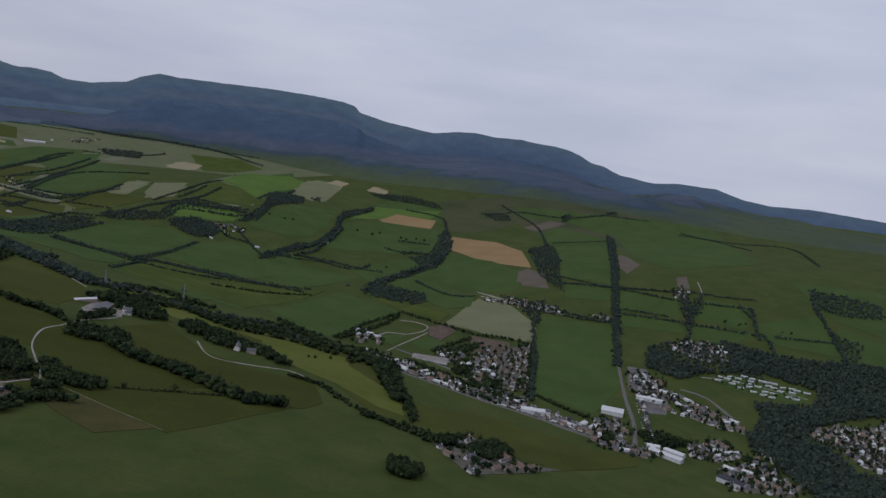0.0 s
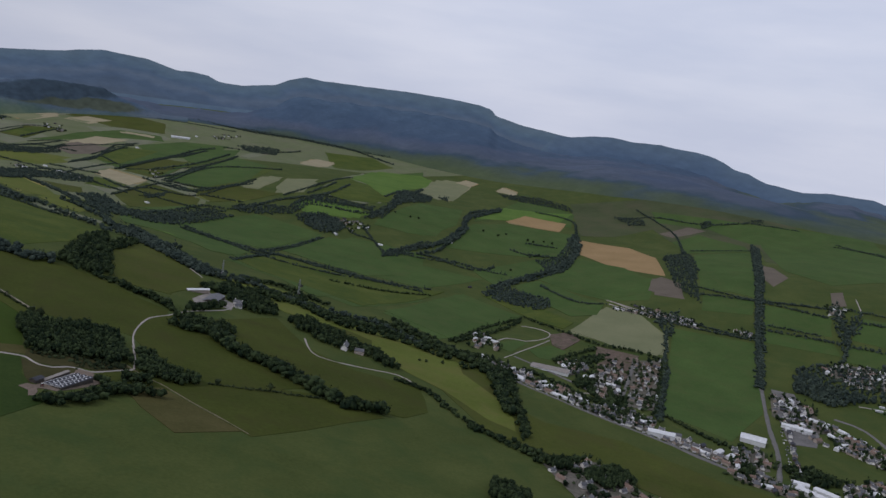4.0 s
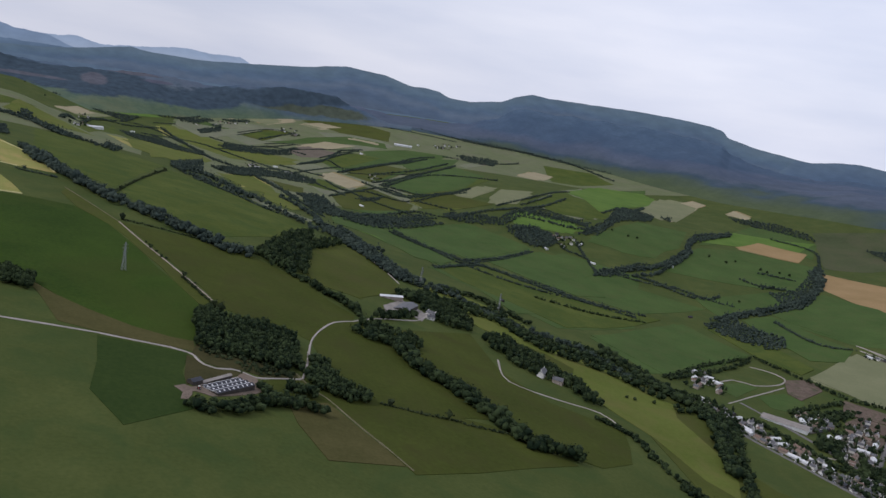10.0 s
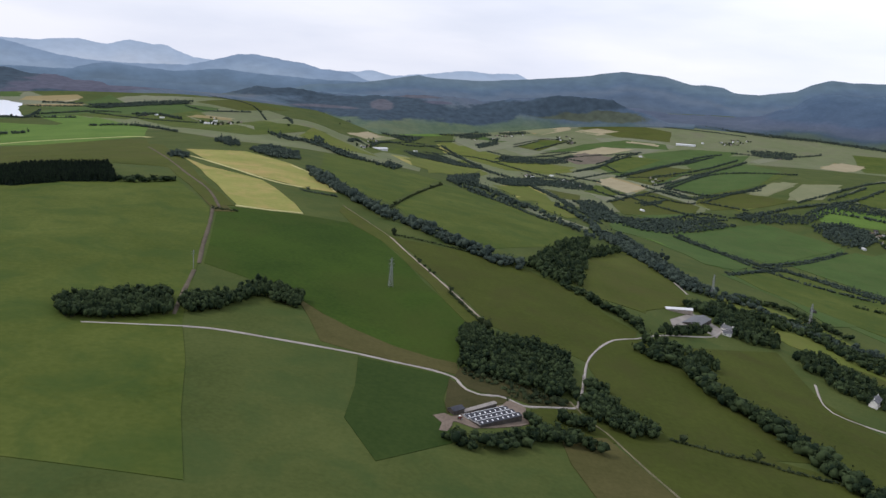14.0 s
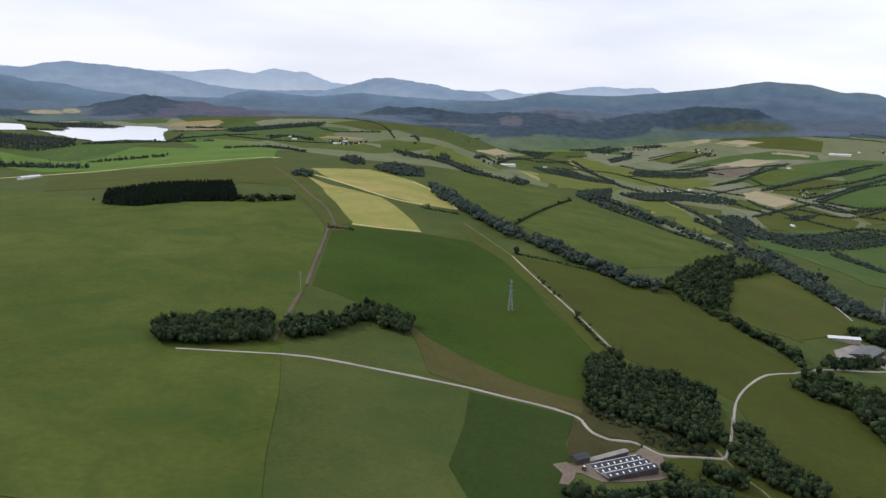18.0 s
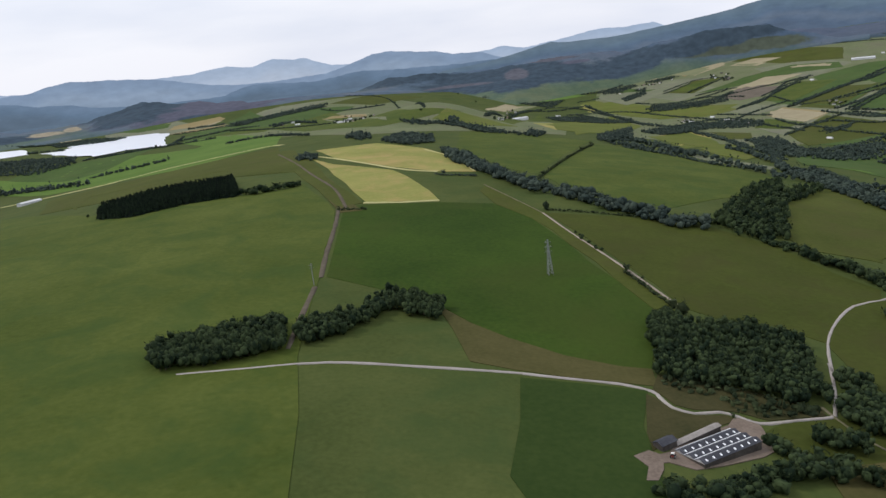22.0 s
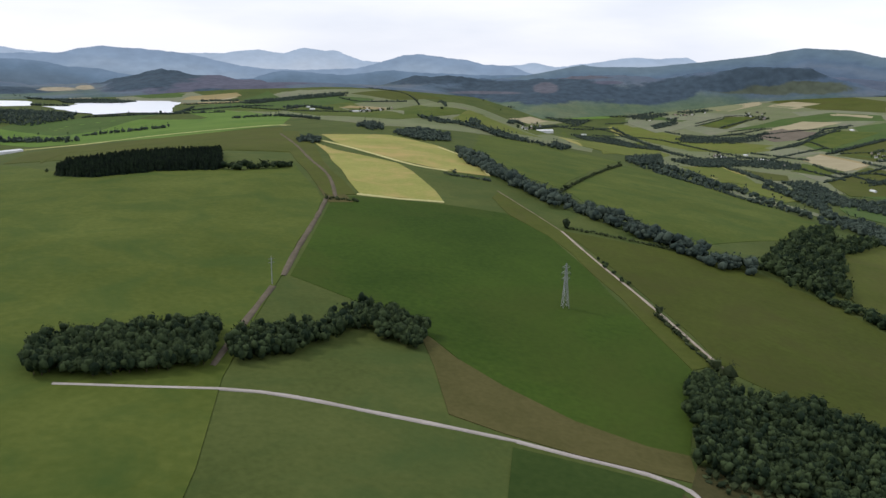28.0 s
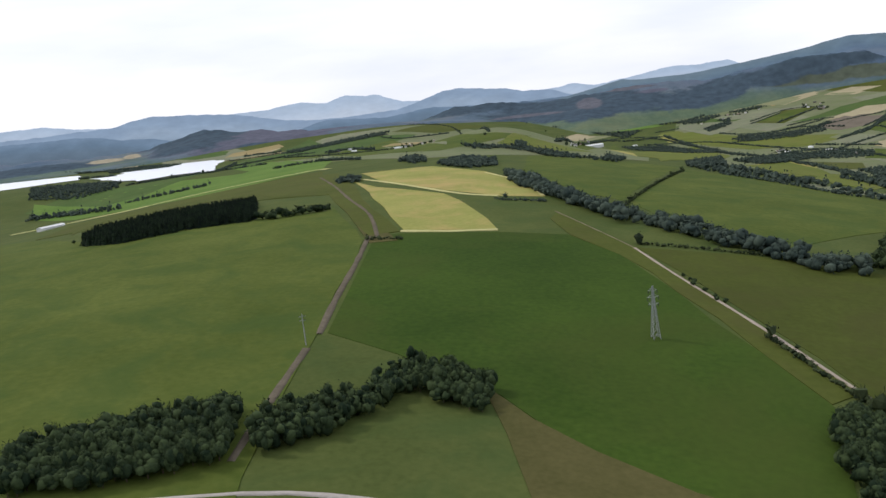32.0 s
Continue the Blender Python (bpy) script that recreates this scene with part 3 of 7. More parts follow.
def field(kind, ring):
    return tagged(drape("field", smooth_ring(ring), kind), FIELD_LABEL[kind], "field", kind="structure")


WAY = {"faint_track": (1.5, "overgrown pale track across the pasture"), "road": (6.0, "grey asphalt valley road"), "lane": (2.0, "pale gravel farm lane"), "track": (2.1, "worn stony farm track with bushes along it"),
       "dirt": (3.4, "rutted brown earth strip along the fence"), "grass_path": (4.0, "dry yellowed grass path across the pasture"), "dry_strip": (9.0, "wide dry yellowed grass strip along the pasture")}


def curve_points(line, step=12.0):
    """A rounded line through the given points."""
    p = np.array([line[0]] + list(line) + [line[-1]], float)
    out = []
    for k in range(1, len(p) - 2):
        n = max(2, int(np.hypot(*(p[k + 1] - p[k])) / step))
        for s in np.arange(n) / n:
            a, b, c, d = p[k - 1 : k + 3]
            out.append(0.5 * (2 * b + (c - a) * s + (2 * a - 5 * b + 4 * c - d) * s**2 + (3 * b - a - 3 * c + d) * s**3))
    return np.array(out + [p[-1]])


def way(kind, line):
    wide, label = WAY[kind]
    c = curve_points(line)
    d = np.gradient(c, axis=0)
    d /= np.linalg.norm(d, axis=1)[:, None] + 1e-9
    nrm = np.stack([-d[:, 1], d[:, 0]], -1)
    rnd = np.random.RandomState(len(line) * 31 + int(abs(line[0][0])))
    half = wide / 2 * (1 + 0.12 * rnd.randn(len(c), 1))
    rows = [c - nrm * half * 1.15, c - nrm * half, c - nrm * half * 0.3, c + nrm * half * 0.3, c + nrm * half, c + nrm * half * 1.15]
    X, Y = np.stack([r[:, 0] for r in rows], 1), np.stack([r[:, 1] for r in rows], 1)
    over = np.array([max([s[4] for s in SHEETS if s[0] <= x <= s[1] and s[2] <= y <= s[3]], default=0) for x, y in c]) * 0.04 + 0.2
    over = np.max([np.roll(np.pad(over, 2, mode="edge"), k)[2:-2] for k in (-2, -1, 0, 1, 2)], axis=0)[:, None]
    Zs = height(X.ravel(), Y.ravel()).reshape(X.shape) + over * np.array([0, 1, 1, 1, 1, 0]) + np.array([-0.4, 0.12, 0.26, 0.26, 0.12, -0.4])
    return tagged(new("road" if kind == "road" else "path", grid_mesh(kind, X, Y, Zs, kind)), label, "road" if kind == "road" else "path", kind="structure")


# ---- hills ----
def hill_range(name, label, eye, crest, far, foot, mat, seed, rough=1.0):
    """A range of hills round a viewpoint: crest is (bearing, rise) in degrees, far its distance, foot (bearing, distance) of its near edge."""
    az = np.arange(crest[0][0], crest[-1][0] + 0.01, 0.12)
    rise = np.interp(az, [c[0] for c in crest], [c[1] for c in crest])
    r0 = np.interp(az, [c[0] for c in foot], [c[1] for c in foot])
    s = np.concatenate([np.linspace(0, 1, 26), [1.03, 1.06]])
    X = eye[0] + np.sin(np.radians(az)) * (r0 + (far - r0) * s[:, None])
    Y = eye[1] + np.cos(np.radians(az)) * (r0 + (far - r0) * s[:, None])
    base = height(X.ravel(), Y.ravel()).reshape(X.shape)
    top = eye[2] + far * np.tan(np.radians(rise))
    lumps = np.array([[noise.fractal(Vector((x * 0.0022, y * 0.0022, seed)), 1.0, 2.0, 5) for x, y in zip(rx, ry)] for rx, ry in zip(X, Y)])
    up = np.clip(s, 0, 1)[:, None]
    shape = up**1.25
    Zs = (base - 2) * (1 - shape) + top * shape + lumps * 34 * rough * up * (1 - up) * 4 * 0.55
    crag = np.array([noise.fractal(Vector((a * 0.9, seed * 3.1, 0)), 0.9, 2.1, 5) for a in az])
    Zs += crag * (4 + 5 * rough) * up ** (4 if rough > 0.5 else 12)
    Zs = np.maximum(Zs, base - 2 + 9 * np.minimum(1, up * 12))
    Zs[-2] -= 25
    Zs[-1] -= 80
    return tagged(new(name, grid_mesh(name, X, Y, Zs, mat)), label, "hill", kind="structure")


RIDGE_EYE, MID_EYE = (103, 59, 222), (216, 330, 166)
hill_range("long_ridge", "long moorland ridge coloured haze blue-grey, with dark forest on its flank", RIDGE_EYE,
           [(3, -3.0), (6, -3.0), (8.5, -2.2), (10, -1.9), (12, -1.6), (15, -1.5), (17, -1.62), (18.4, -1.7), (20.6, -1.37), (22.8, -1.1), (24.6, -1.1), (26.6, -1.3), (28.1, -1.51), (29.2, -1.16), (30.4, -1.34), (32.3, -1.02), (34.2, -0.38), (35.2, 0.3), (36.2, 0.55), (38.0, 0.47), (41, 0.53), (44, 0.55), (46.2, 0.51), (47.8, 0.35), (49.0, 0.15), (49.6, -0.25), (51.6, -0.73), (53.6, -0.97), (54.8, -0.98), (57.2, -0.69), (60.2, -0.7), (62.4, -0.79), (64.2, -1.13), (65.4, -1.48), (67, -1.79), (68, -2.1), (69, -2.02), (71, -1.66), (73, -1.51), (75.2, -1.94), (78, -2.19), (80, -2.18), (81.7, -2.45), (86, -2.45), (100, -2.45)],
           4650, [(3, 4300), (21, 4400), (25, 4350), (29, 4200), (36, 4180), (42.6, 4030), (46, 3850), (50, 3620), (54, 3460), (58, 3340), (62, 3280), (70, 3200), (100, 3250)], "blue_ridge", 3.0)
hill_range("forest_hills", "dark wooded hills with felled patches, tinted haze blue", MID_EYE,
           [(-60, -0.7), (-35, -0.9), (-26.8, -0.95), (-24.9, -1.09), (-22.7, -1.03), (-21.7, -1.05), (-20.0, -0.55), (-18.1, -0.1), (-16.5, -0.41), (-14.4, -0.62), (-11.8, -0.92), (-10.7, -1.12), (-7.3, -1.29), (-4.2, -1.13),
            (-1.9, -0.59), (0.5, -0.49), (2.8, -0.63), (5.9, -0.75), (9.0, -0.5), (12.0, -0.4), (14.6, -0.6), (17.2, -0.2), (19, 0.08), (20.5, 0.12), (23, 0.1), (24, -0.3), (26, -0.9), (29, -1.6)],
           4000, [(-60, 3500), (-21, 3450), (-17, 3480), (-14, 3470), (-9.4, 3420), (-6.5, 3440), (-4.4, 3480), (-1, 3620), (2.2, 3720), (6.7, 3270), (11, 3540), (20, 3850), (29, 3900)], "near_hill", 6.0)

# ---- water ----
for ring in (LAKE, LAKE_ARM):
    bm = bmesh.new()
    bm.faces.new([bm.verts.new((x, y, 43.5)) for x, y in smooth_ring(ring, 14)])
    tagged(part("water", bm, lake_mat), "still silver loch reflecting the bright sky", "water", kind="structure")

# ---- trees and hedges ----
def ico(level):
    bm = bmesh.new()
    bmesh.ops.create_icosphere(bm, subdivisions=level, radius=1.0)
    bm.verts.ensure_lookup_table()
    v = np.array([w.co[:] for w in bm.verts])
    t = np.array([[w.index for w in f.verts] for f in bm.faces])
    bm.free()
    return v, t


ICO1 = ico(1)


def crown(seed, blobs, cards, ball, spread=0.55, tall=1.0, card=0.2, rag=0.24):
    """A crown of unit size: a lumpy, uneven core under many small leaf sprays; the base is at height 0."""
    r = np.random.RandomState(seed)
    V, T, n = [], [], 0
    centres = []
    for k in range(blobs):
        a, q = r.uniform(0, 6.28), spread * math.sqrt(r.uniform(0, 1)) * (blobs > 1)
        c = np.array([q * math.cos(a), q * math.sin(a), tall * (0.48 + 0.4 * (1 - (q / max(spread, 0.01)) ** 2) * r.uniform(-0.9, 1))])
        s = (0.21 if blobs > 6 else 0.34 if blobs > 1 else 0.48) * r.uniform(0.7, 1.25)
        v, t = ball
        d = v * (1 + 0.25 * np.sin(v @ r.randn(3, 1) * 4 + r.uniform(0, 6)) + rag * r.randn(len(v), 1))
        d = d * [s, s, s * (0.95 if blobs > 1 else 1.0) * tall] + c
        V.append(d), T.append(t + n)
        n += len(d)
        centres.append((c, s))
    for k in range(cards):
        c, s = centres[r.randint(len(centres))]
        u = r.randn(3)
        u /= np.linalg.norm(u)
        u[2] = abs(u[2]) if r.rand() < 0.75 else u[2]
        p = c + u * s * r.uniform(0.95, 1.4) * [1, 1, tall]
        e1, e2 = r.randn(3), r.randn(3)
        w = card * r.uniform(0.5, 1.4) / 2
        V.append(np.array([p - e1 * w, p + e1 * w * 0.6 + e2 * w * 0.5, p + e2 * w])), T.append(np.array([[n, n + 1, n + 2]]))
        n += 3
    V, T = np.concatenate(V), np.concatenate(T)
    V[:, 2] = np.maximum(V[:, 2], 0.04)
    return V, T


def spire(seed, cards):
    """A narrow conifer crown of unit height."""
    r = np.random.RandomState(seed)
    V, T, n = [], [], 0
    for k in range(5):
        z0, rad = 0.06 + 0.17 * k, 0.22 * (1 - 0.17 * k)
        a = np.arange(7) / 7 * 6.283 + r.uniform(0, 1)
        ring = np.stack([np.cos(a) * rad * r.uniform(0.75, 1.2, 7), np.sin(a) * rad * r.uniform(0.75, 1.2, 7), np.full(7, z0) + 0.03 * r.randn(7)], -1)
        V.append(np.vstack([ring, [[0, 0, z0 + 0.27]]])), T.append(np.array([[n + i, n + (i + 1) % 7, n + 7] for i in range(7)]))
        n += 8
    for k in range(cards):
        z = r.uniform(0.06, 0.9)
        a, q = r.uniform(0, 6.28), 0.25 * (1.02 - z)
        p = np.array([q * math.cos(a), q * math.sin(a), z])
        w = 0.05
        V.append(p + r.randn(3, 3) * w), T.append(np.array([[n, n + 1, n + 2]]))
        n += 3
    return np.concatenate(V), np.concatenate(T)


FINE_CROWNS = [crown(10 + k, 26, 1100, ICO1, 0.42, 1.0, 0.05, 0.09) for k in range(6)]
NEAR_CROWNS = [crown(20 + k, 9, 110, ICO1, 0.40, 1.0, 0.11, 0.12) for k in range(6)]
FAR_CROWNS = [crown(40 + k, 3, 30, ICO1, 0.32, 1.0, 0.19) for k in range(8)]
SMALL_CROWNS = [crown(55 + k, 2, 7, ICO1, 0.25, 1.0, 0.28) for k in range(6)]
SHRUBS = [crown(70 + k, 1, 16, ICO1, 0.0, 1.0, 0.28) for k in range(6)]
FAR_SHRUBS = [crown(80 + k, 1, 6, ICO1, 0.0, 1.0, 0.32) for k in range(6)]
SPIRES = [spire(90 + k, 30) for k in range(4)]


def plant(name, spots, kinds, mat, label, category, seed):
    """Many plants joined into one: spots are rows of x, y, width, height."""
    r = np.random.RandomState(seed)
    spots = np.asarray(spots, float)
    zs = height(spots[:, 0], spots[:, 1])
    V, T, n = [], [], 0
    for (x, y, w, h), z in zip(spots, zs):
        v, t = kinds[r.randint(len(kinds))]
        a = r.uniform(0, 6.28)
        c, s = math.cos(a), math.sin(a)
        V.append(np.stack([(v[:, 0] * c - v[:, 1] * s) * w + x, (v[:, 0] * s + v[:, 1] * c) * w + y, v[:, 2] * h + z - 0.3], -1))
        T.append(t + n)
        n += len(v)
    return tagged(new(name, np_mesh(name, np.concatenate(V), np.concatenate(T), mat, kinds[0] is NEAR_CROWNS[0])), label, category, kind="stuff")


def inside(x, y, ring):
    hit = False
    for (ax, ay), (bx, by) in zip(ring, ring[1:] + ring[:1]):
        if (ay > y) != (by > y) and x < (bx - ax) * (y - ay) / (by - ay) + ax:
            hit = not hit
    return hit


def scatter(ring, gap, seed):
    """Uneven spots inside an outline, about gap apart."""
    r = random.Random(seed)
    x0, x1, y0, y1 = min(p[0] for p in ring), max(p[0] for p in ring), min(p[1] for p in ring), max(p[1] for p in ring)
    out = []
    y = y0
    while y < y1:
        x = x0
        while x < x1:
            px, py = x + r.uniform(-0.45, 0.45) * gap, y + r.uniform(-0.45, 0.45) * gap
            if inside(px, py, ring):
                out.append((px, py))
            x += gap
        y += gap
    return out


NEAR_WOOD = []


def woodland(kind, ring):
    seed = int(abs(ring[0][0] * 3 + ring[0][1]))
    r = random.Random(seed)
    if kind == "pines":
        spots = [(x, y, r.uniform(12, 16), r.uniform(9.5, 13)) for x, y in scatter(ring, 4.0, seed)]
        return plant("plantation", spots, SPIRES, "needle", "dense dark plantation of conifers on the slope", "woodland", seed)
    if kind == "bushes":
        spots = [(x, y, r.uniform(2, 5), r.uniform(1.2, 4.2)) for x, y in scatter(ring, 3.4, seed) if r.random() < 0.8]
        return plant("bushes", spots, SHRUBS, "hedge", "low scrub bushes along the lane", "bushes", seed)
    reach = min(math.hypot(x - 225, y - 400) for x, y in ring)
    near = reach < 520
    gap = 5.2 if near else 7.0 if reach < 1300 else 9.2
    spots = [(x, y, r.uniform(6.0, 9.5) * (1 if near else 0.95), r.uniform(8, 12.5) * (1 if reach < 900 else 0.68)) for x, y in scatter(ring, gap, seed)]
    if near:
        spots.sort(key=lambda s: math.hypot(s[0] - 225, s[1] - 400))
        room = max(0, 296 - len(NEAR_WOOD))
        NEAR_WOOD.extend(spots[:room])
        spots = spots[room:]
    if spots:
        plant("woodland", spots, NEAR_CROWNS if near else FAR_CROWNS if reach < 1300 else SMALL_CROWNS, "hazed_leaf" if ring[0][1] > 1300 or ring[0][0] > 1400 else "leaf", "broadleaved wood with dense dark green crowns", "woodland", seed)


def hedgerow(tall, line):
    seed = int(abs(line[0][0] * 5 + line[0][1]))
    r = random.Random(seed)
    c = curve_points(line, 2.0)
    near = min(math.hypot(x - 225, y - 450) for x, y in line) < 900
    step = (1.4 if near else 2.3) if tall < 5 else tall * (0.36 if near else 0.42)
    spots, walked = [], 0.0
    for a, b in zip(c[:-1], c[1:]):
        walked += math.hypot(b[0] - a[0], b[1] - a[1])
        if walked > step:
            walked -= step * r.uniform(0.85, 1.15)
            if r.random() < (0.04 if tall < 5 else 0.03):
                walked -= step * 1.6
            k = tall * r.uniform(0.65, 1.15)
            j = 0.5 if tall < 5 else tall * 0.3
            spots.append((b[0] + r.gauss(0, j), b[1] + r.gauss(0, j), max(2.8, k * r.uniform(0.85, 1.15)), k))
            if tall < 5 and r.random() < 0.03:
                spots.append((b[0], b[1], 6.5, r.uniform(6, 8)))
    if spots:
        kinds = (SHRUBS if near else FAR_SHRUBS) if tall < 5 else (NEAR_CROWNS[:3] + FAR_CROWNS if near else SMALL_CROWNS)
        plant("hedgerow", spots, kinds, ("hazed_leaf" if line[0][1] > 1300 or line[0][0] > 1400 else "hedge" if tall < 5 else "leaf"), "clipped dark hedge with a few trees" if tall < 5 else "line of mature hedgerow trees", "hedge", seed)


# ---- buildings ----
def box_bm(bm, x0, x1, y0, y1, z0, z1):
    v = [bm.verts.new(p) for p in ((x0, y0, z0), (x1, y0, z0), (x1, y1, z0), (x0, y1, z0), (x0, y0, z1), (x1, y0, z1), (x1, y1, z1), (x0, y1, z1))]
    for f in ((3, 2, 1, 0), (4, 5, 6, 7), (0, 1, 5, 4), (1, 2, 6, 5), (2, 3, 7, 6), (3, 0, 4, 7)):
        bm.faces.new([v[i] for i in f])
    return bm


def box(x0, x1, y0, y1, z0, z1):
    return box_bm(bmesh.new(), x0, x1, y0, y1, z0, z1)


def gable(long, wide, eaves, rise):
    """Walls with two gables; the ridge runs along x."""
    bm = bmesh.new()
    a, b = long / 2, wide / 2
    ring = [(-b, -1.5), (b, -1.5), (b, eaves), (0, eaves + rise), (-b, eaves)]
    p = [bm.verts.new((-a, y, z)) for y, z in ring]
    q = [bm.verts.new((a, y, z)) for y, z in ring]
    bm.faces.new(p[::-1]), bm.faces.new(q)
    for i in range(5):
        bm.faces.new((p[i], p[(i + 1) % 5], q[(i + 1) % 5], q[i]))
    bmesh.ops.recalc_face_normals(bm, faces=bm.faces[:])
    return bm


def pitched(long, wide, eaves, rise, over=0.35, thick=0.18):
    """A roof of two slopes with thickness and overhang."""
    bm = bmesh.new()
    a, b, k = long / 2 + over, wide / 2 + over, rise / (wide / 2)
    e = eaves - over * k + 0.06
    top = eaves + rise + 0.06
    ring = [(-b, e), (0, top), (b, e), (b, e + thick), (0, top + thick * 1.2), (-b, e + thick)]
    p = [bm.verts.new((-a, y, z)) for y, z in ring]
    q = [bm.verts.new((a, y, z)) for y, z in ring]
    bm.faces.new(p), bm.faces.new(q[::-1])
    for i in range(6):
        bm.faces.new((p[i], q[i], q[(i + 1) % 6], p[(i + 1) % 6]))
    bmesh.ops.recalc_face_normals(bm, faces=bm.faces[:])
    return bm


def house(long, wide, eaves, rise, wall, roof, label, category="house", chimneys=2, windows=0, name="house"):
    root = tagged(new(name), label, category)
    part("wall", gable(long, wide, eaves, rise), wall, root)
    part("roof", pitched(long, wide, eaves, rise), roof, root)
    for k in range(chimneys):
        x = (long / 2 - 0.6) * (1 if k else -1)
        bm = box(x - 0.45, x + 0.45, -0.4, 0.4, eaves + rise - 0.7, eaves + rise + 1.0)
        box_bm(bm, x - 0.25, x + 0.25, -0.2, 0.2, eaves + rise + 1.0, eaves + rise + 1.35)
        part("chimney", bm, wall, root)
    for side in (-1, 1):
        for k in range(windows):
            x = (k + 0.5) / windows * long - long / 2
            for z in ([1.0, 3.6] if eaves > 4.5 else [1.0]):
                y0, y1 = sorted((side * wide / 2, side * (wide / 2 + 0.05)))
                w = part("window", box(x - 0.55, x + 0.55, y0, y1, z, z + 1.3), "glass", root)
                y0, y1 = sorted((side * wide / 2, side * (wide / 2 + 0.09)))
                bm = box(x - 0.65, x + 0.65, y0, y1, z - 0.12, z)
                box_bm(bm, x - 0.65, x - 0.55, y0, y1, z, z + 1.38), box_bm(bm, x + 0.55, x + 0.65, y0, y1, z, z + 1.38)
                box_bm(bm, x - 0.55, x + 0.55, y0, y1, z + 1.3, z + 1.38)
                part("window_frame", bm, "harl", w)
    return root


def at(x, y, turn, lift=0.0):
    return pose(x, y, h1(x, y) + 0.35 + lift, 0, 0, turn)


def place(thing, x, y, turn):
    thing.matrix_basis = at(x, y, turn)
    return thing


PATTERN = [
    house(9.5, 6.5, 4.6, 3.0, "harl", "slate", "white harled house with a grey slate roof"),
    house(8.5, 6.2, 2.7, 2.8, "harl", "slate", "small white bungalow with a slate roof", chimneys=1),
    house(10, 6.5, 4.6, 3.0, "stone", "slate", "sandstone house with a slate roof"),
    house(9, 6.4, 2.8, 2.6, "harl", "tile", "white bungalow with a red-brown tiled roof", chimneys=1),
    house(13, 6.8, 4.8, 2.8, "stone", "tile", "terraced sandstone house with a brown tiled roof"),
    house(19, 8.5, 3.6, 2.2, "sheet", "sheet", "long pale metal-clad shed", "shed", chimneys=0, name="shed"),
    house(13, 7.5, 3.2, 2.4, "timber", "fibre", "dark farm shed with a fibre-cement roof", "shed", chimneys=0, name="shed"),
]
used_pattern = set()
HOUSES, LATER = [], []


def join_houses():
    """The far houses past the first few hundred, as one object."""
    V, T, M, names, n = [], [], [], [], 0
    for i, m in LATER:
        for child in PATTERN[i].children:
            me = child.data
            me.calc_loop_triangles()
            v = np.array([(m @ child.matrix_basis @ p.co)[:] for p in me.vertices])
            t = np.array([q.vertices[:] for q in me.loop_triangles])
            name = me.materials[0].name
            if name not in names:
                names.append(name)
            V.append(v), T.append(t + n), M.append(np.full(len(t), names.index(name)))
            n += len(v)
    me = np_mesh("town_houses", np.concatenate(V), np.concatenate(T), bpy.data.materials[names[0]], False)
    for name in names[1:]:
        me.materials.append(bpy.data.materials[name])
    me.polygons.foreach_set("material_index", np.concatenate(M).astype(np.int32))
    tagged(new("town_houses", me), "close rows of small harled and stone houses", "houses", kind="stuff")


def hamlet(count, ring):
    """Houses inside an outline, lined up with its longest side, with garden trees between."""
    seed = int(abs(ring[0][0] + ring[0][1] * 3))
    r = random.Random(seed)
    k = max(range(len(ring)), key=lambda i: math.dist(ring[i], ring[(i + 1) % len(ring)]))
    a, b = ring[k], ring[(k + 1) % len(ring)]
    turn = math.degrees(math.atan2(b[1] - a[1], b[0] - a[0]))
    x0, x1, y0, y1 = min(p[0] for p in ring), max(p[0] for p in ring), min(p[1] for p in ring), max(p[1] for p in ring)
    spots, tries = [], 0
    while len(spots) < count and tries < 4000:
        tries += 1
        x, y = r.uniform(x0, x1), r.uniform(y0, y1)
        if inside(x, y, ring) and all(math.hypot(x - p, y - q) > 10.5 for p, q in spots):
            spots.append((x, y))
    for x, y in spots:
        i = r.choices(range(7), (26, 24, 17, 10, 8, 7, 8))[0]
        t = turn + r.choice((0, 0, 90)) + r.gauss(0, 5)
        m = at(x, y, t) @ Matrix.Diagonal((0.78, 0.78, 0.74, 1))
        if len(HOUSES) >= 285:
            LATER.append((i, m))
            continue
        HOUSES.append((x, y))
        if i not in used_pattern:
            used_pattern.add(i)
            PATTERN[i].matrix_basis = m
        else:
            copy_thing(PATTERN[i], at(x, y, t)).matrix_basis = m
    if count >= 9:
        tagged(drape("yards", ring, "town"), FIELD_LABEL["town"], "gardens", kind="structure")
    trees = [(x + r.uniform(-13, 13), y + r.uniform(-13, 13), r.uniform(4, 8), r.uniform(3.5, 8)) for x, y in spots for _ in range(4)]
    trees = [t for t in trees if all(math.hypot(t[0] - p, t[1] - q) > 5 for p, q in spots)]
    if trees:
        plant("garden_trees", trees, SMALL_CROWNS + SHRUBS, "leaf", "garden trees and shrubs among the houses", "trees", seed)


def beside(line, off, step, seed):
    """Uneven spots along a line, off metres to its side (positive to the east or north), with the line's direction."""
    r = random.Random(seed)
    c = curve_points(line, 1.0)
    d = np.gradient(c, axis=0)
    d /= np.linalg.norm(d, axis=1)[:, None] + 1e-9
    out, k = [], 3.0
    while k < len(c) - 3:
        (x, y), (dx, dy) = c[int(k)], d[int(k)]
        nx, ny = (-dy, dx) if -dy + dx * 0.2 > 0 else (dy, -dx)
        j = off + r.gauss(0, 1.2)
        out.append((x + nx * j, y + ny * j, math.degrees(math.atan2(dy, dx)), r))
        k += step * r.uniform(0.85, 1.25)
    return out


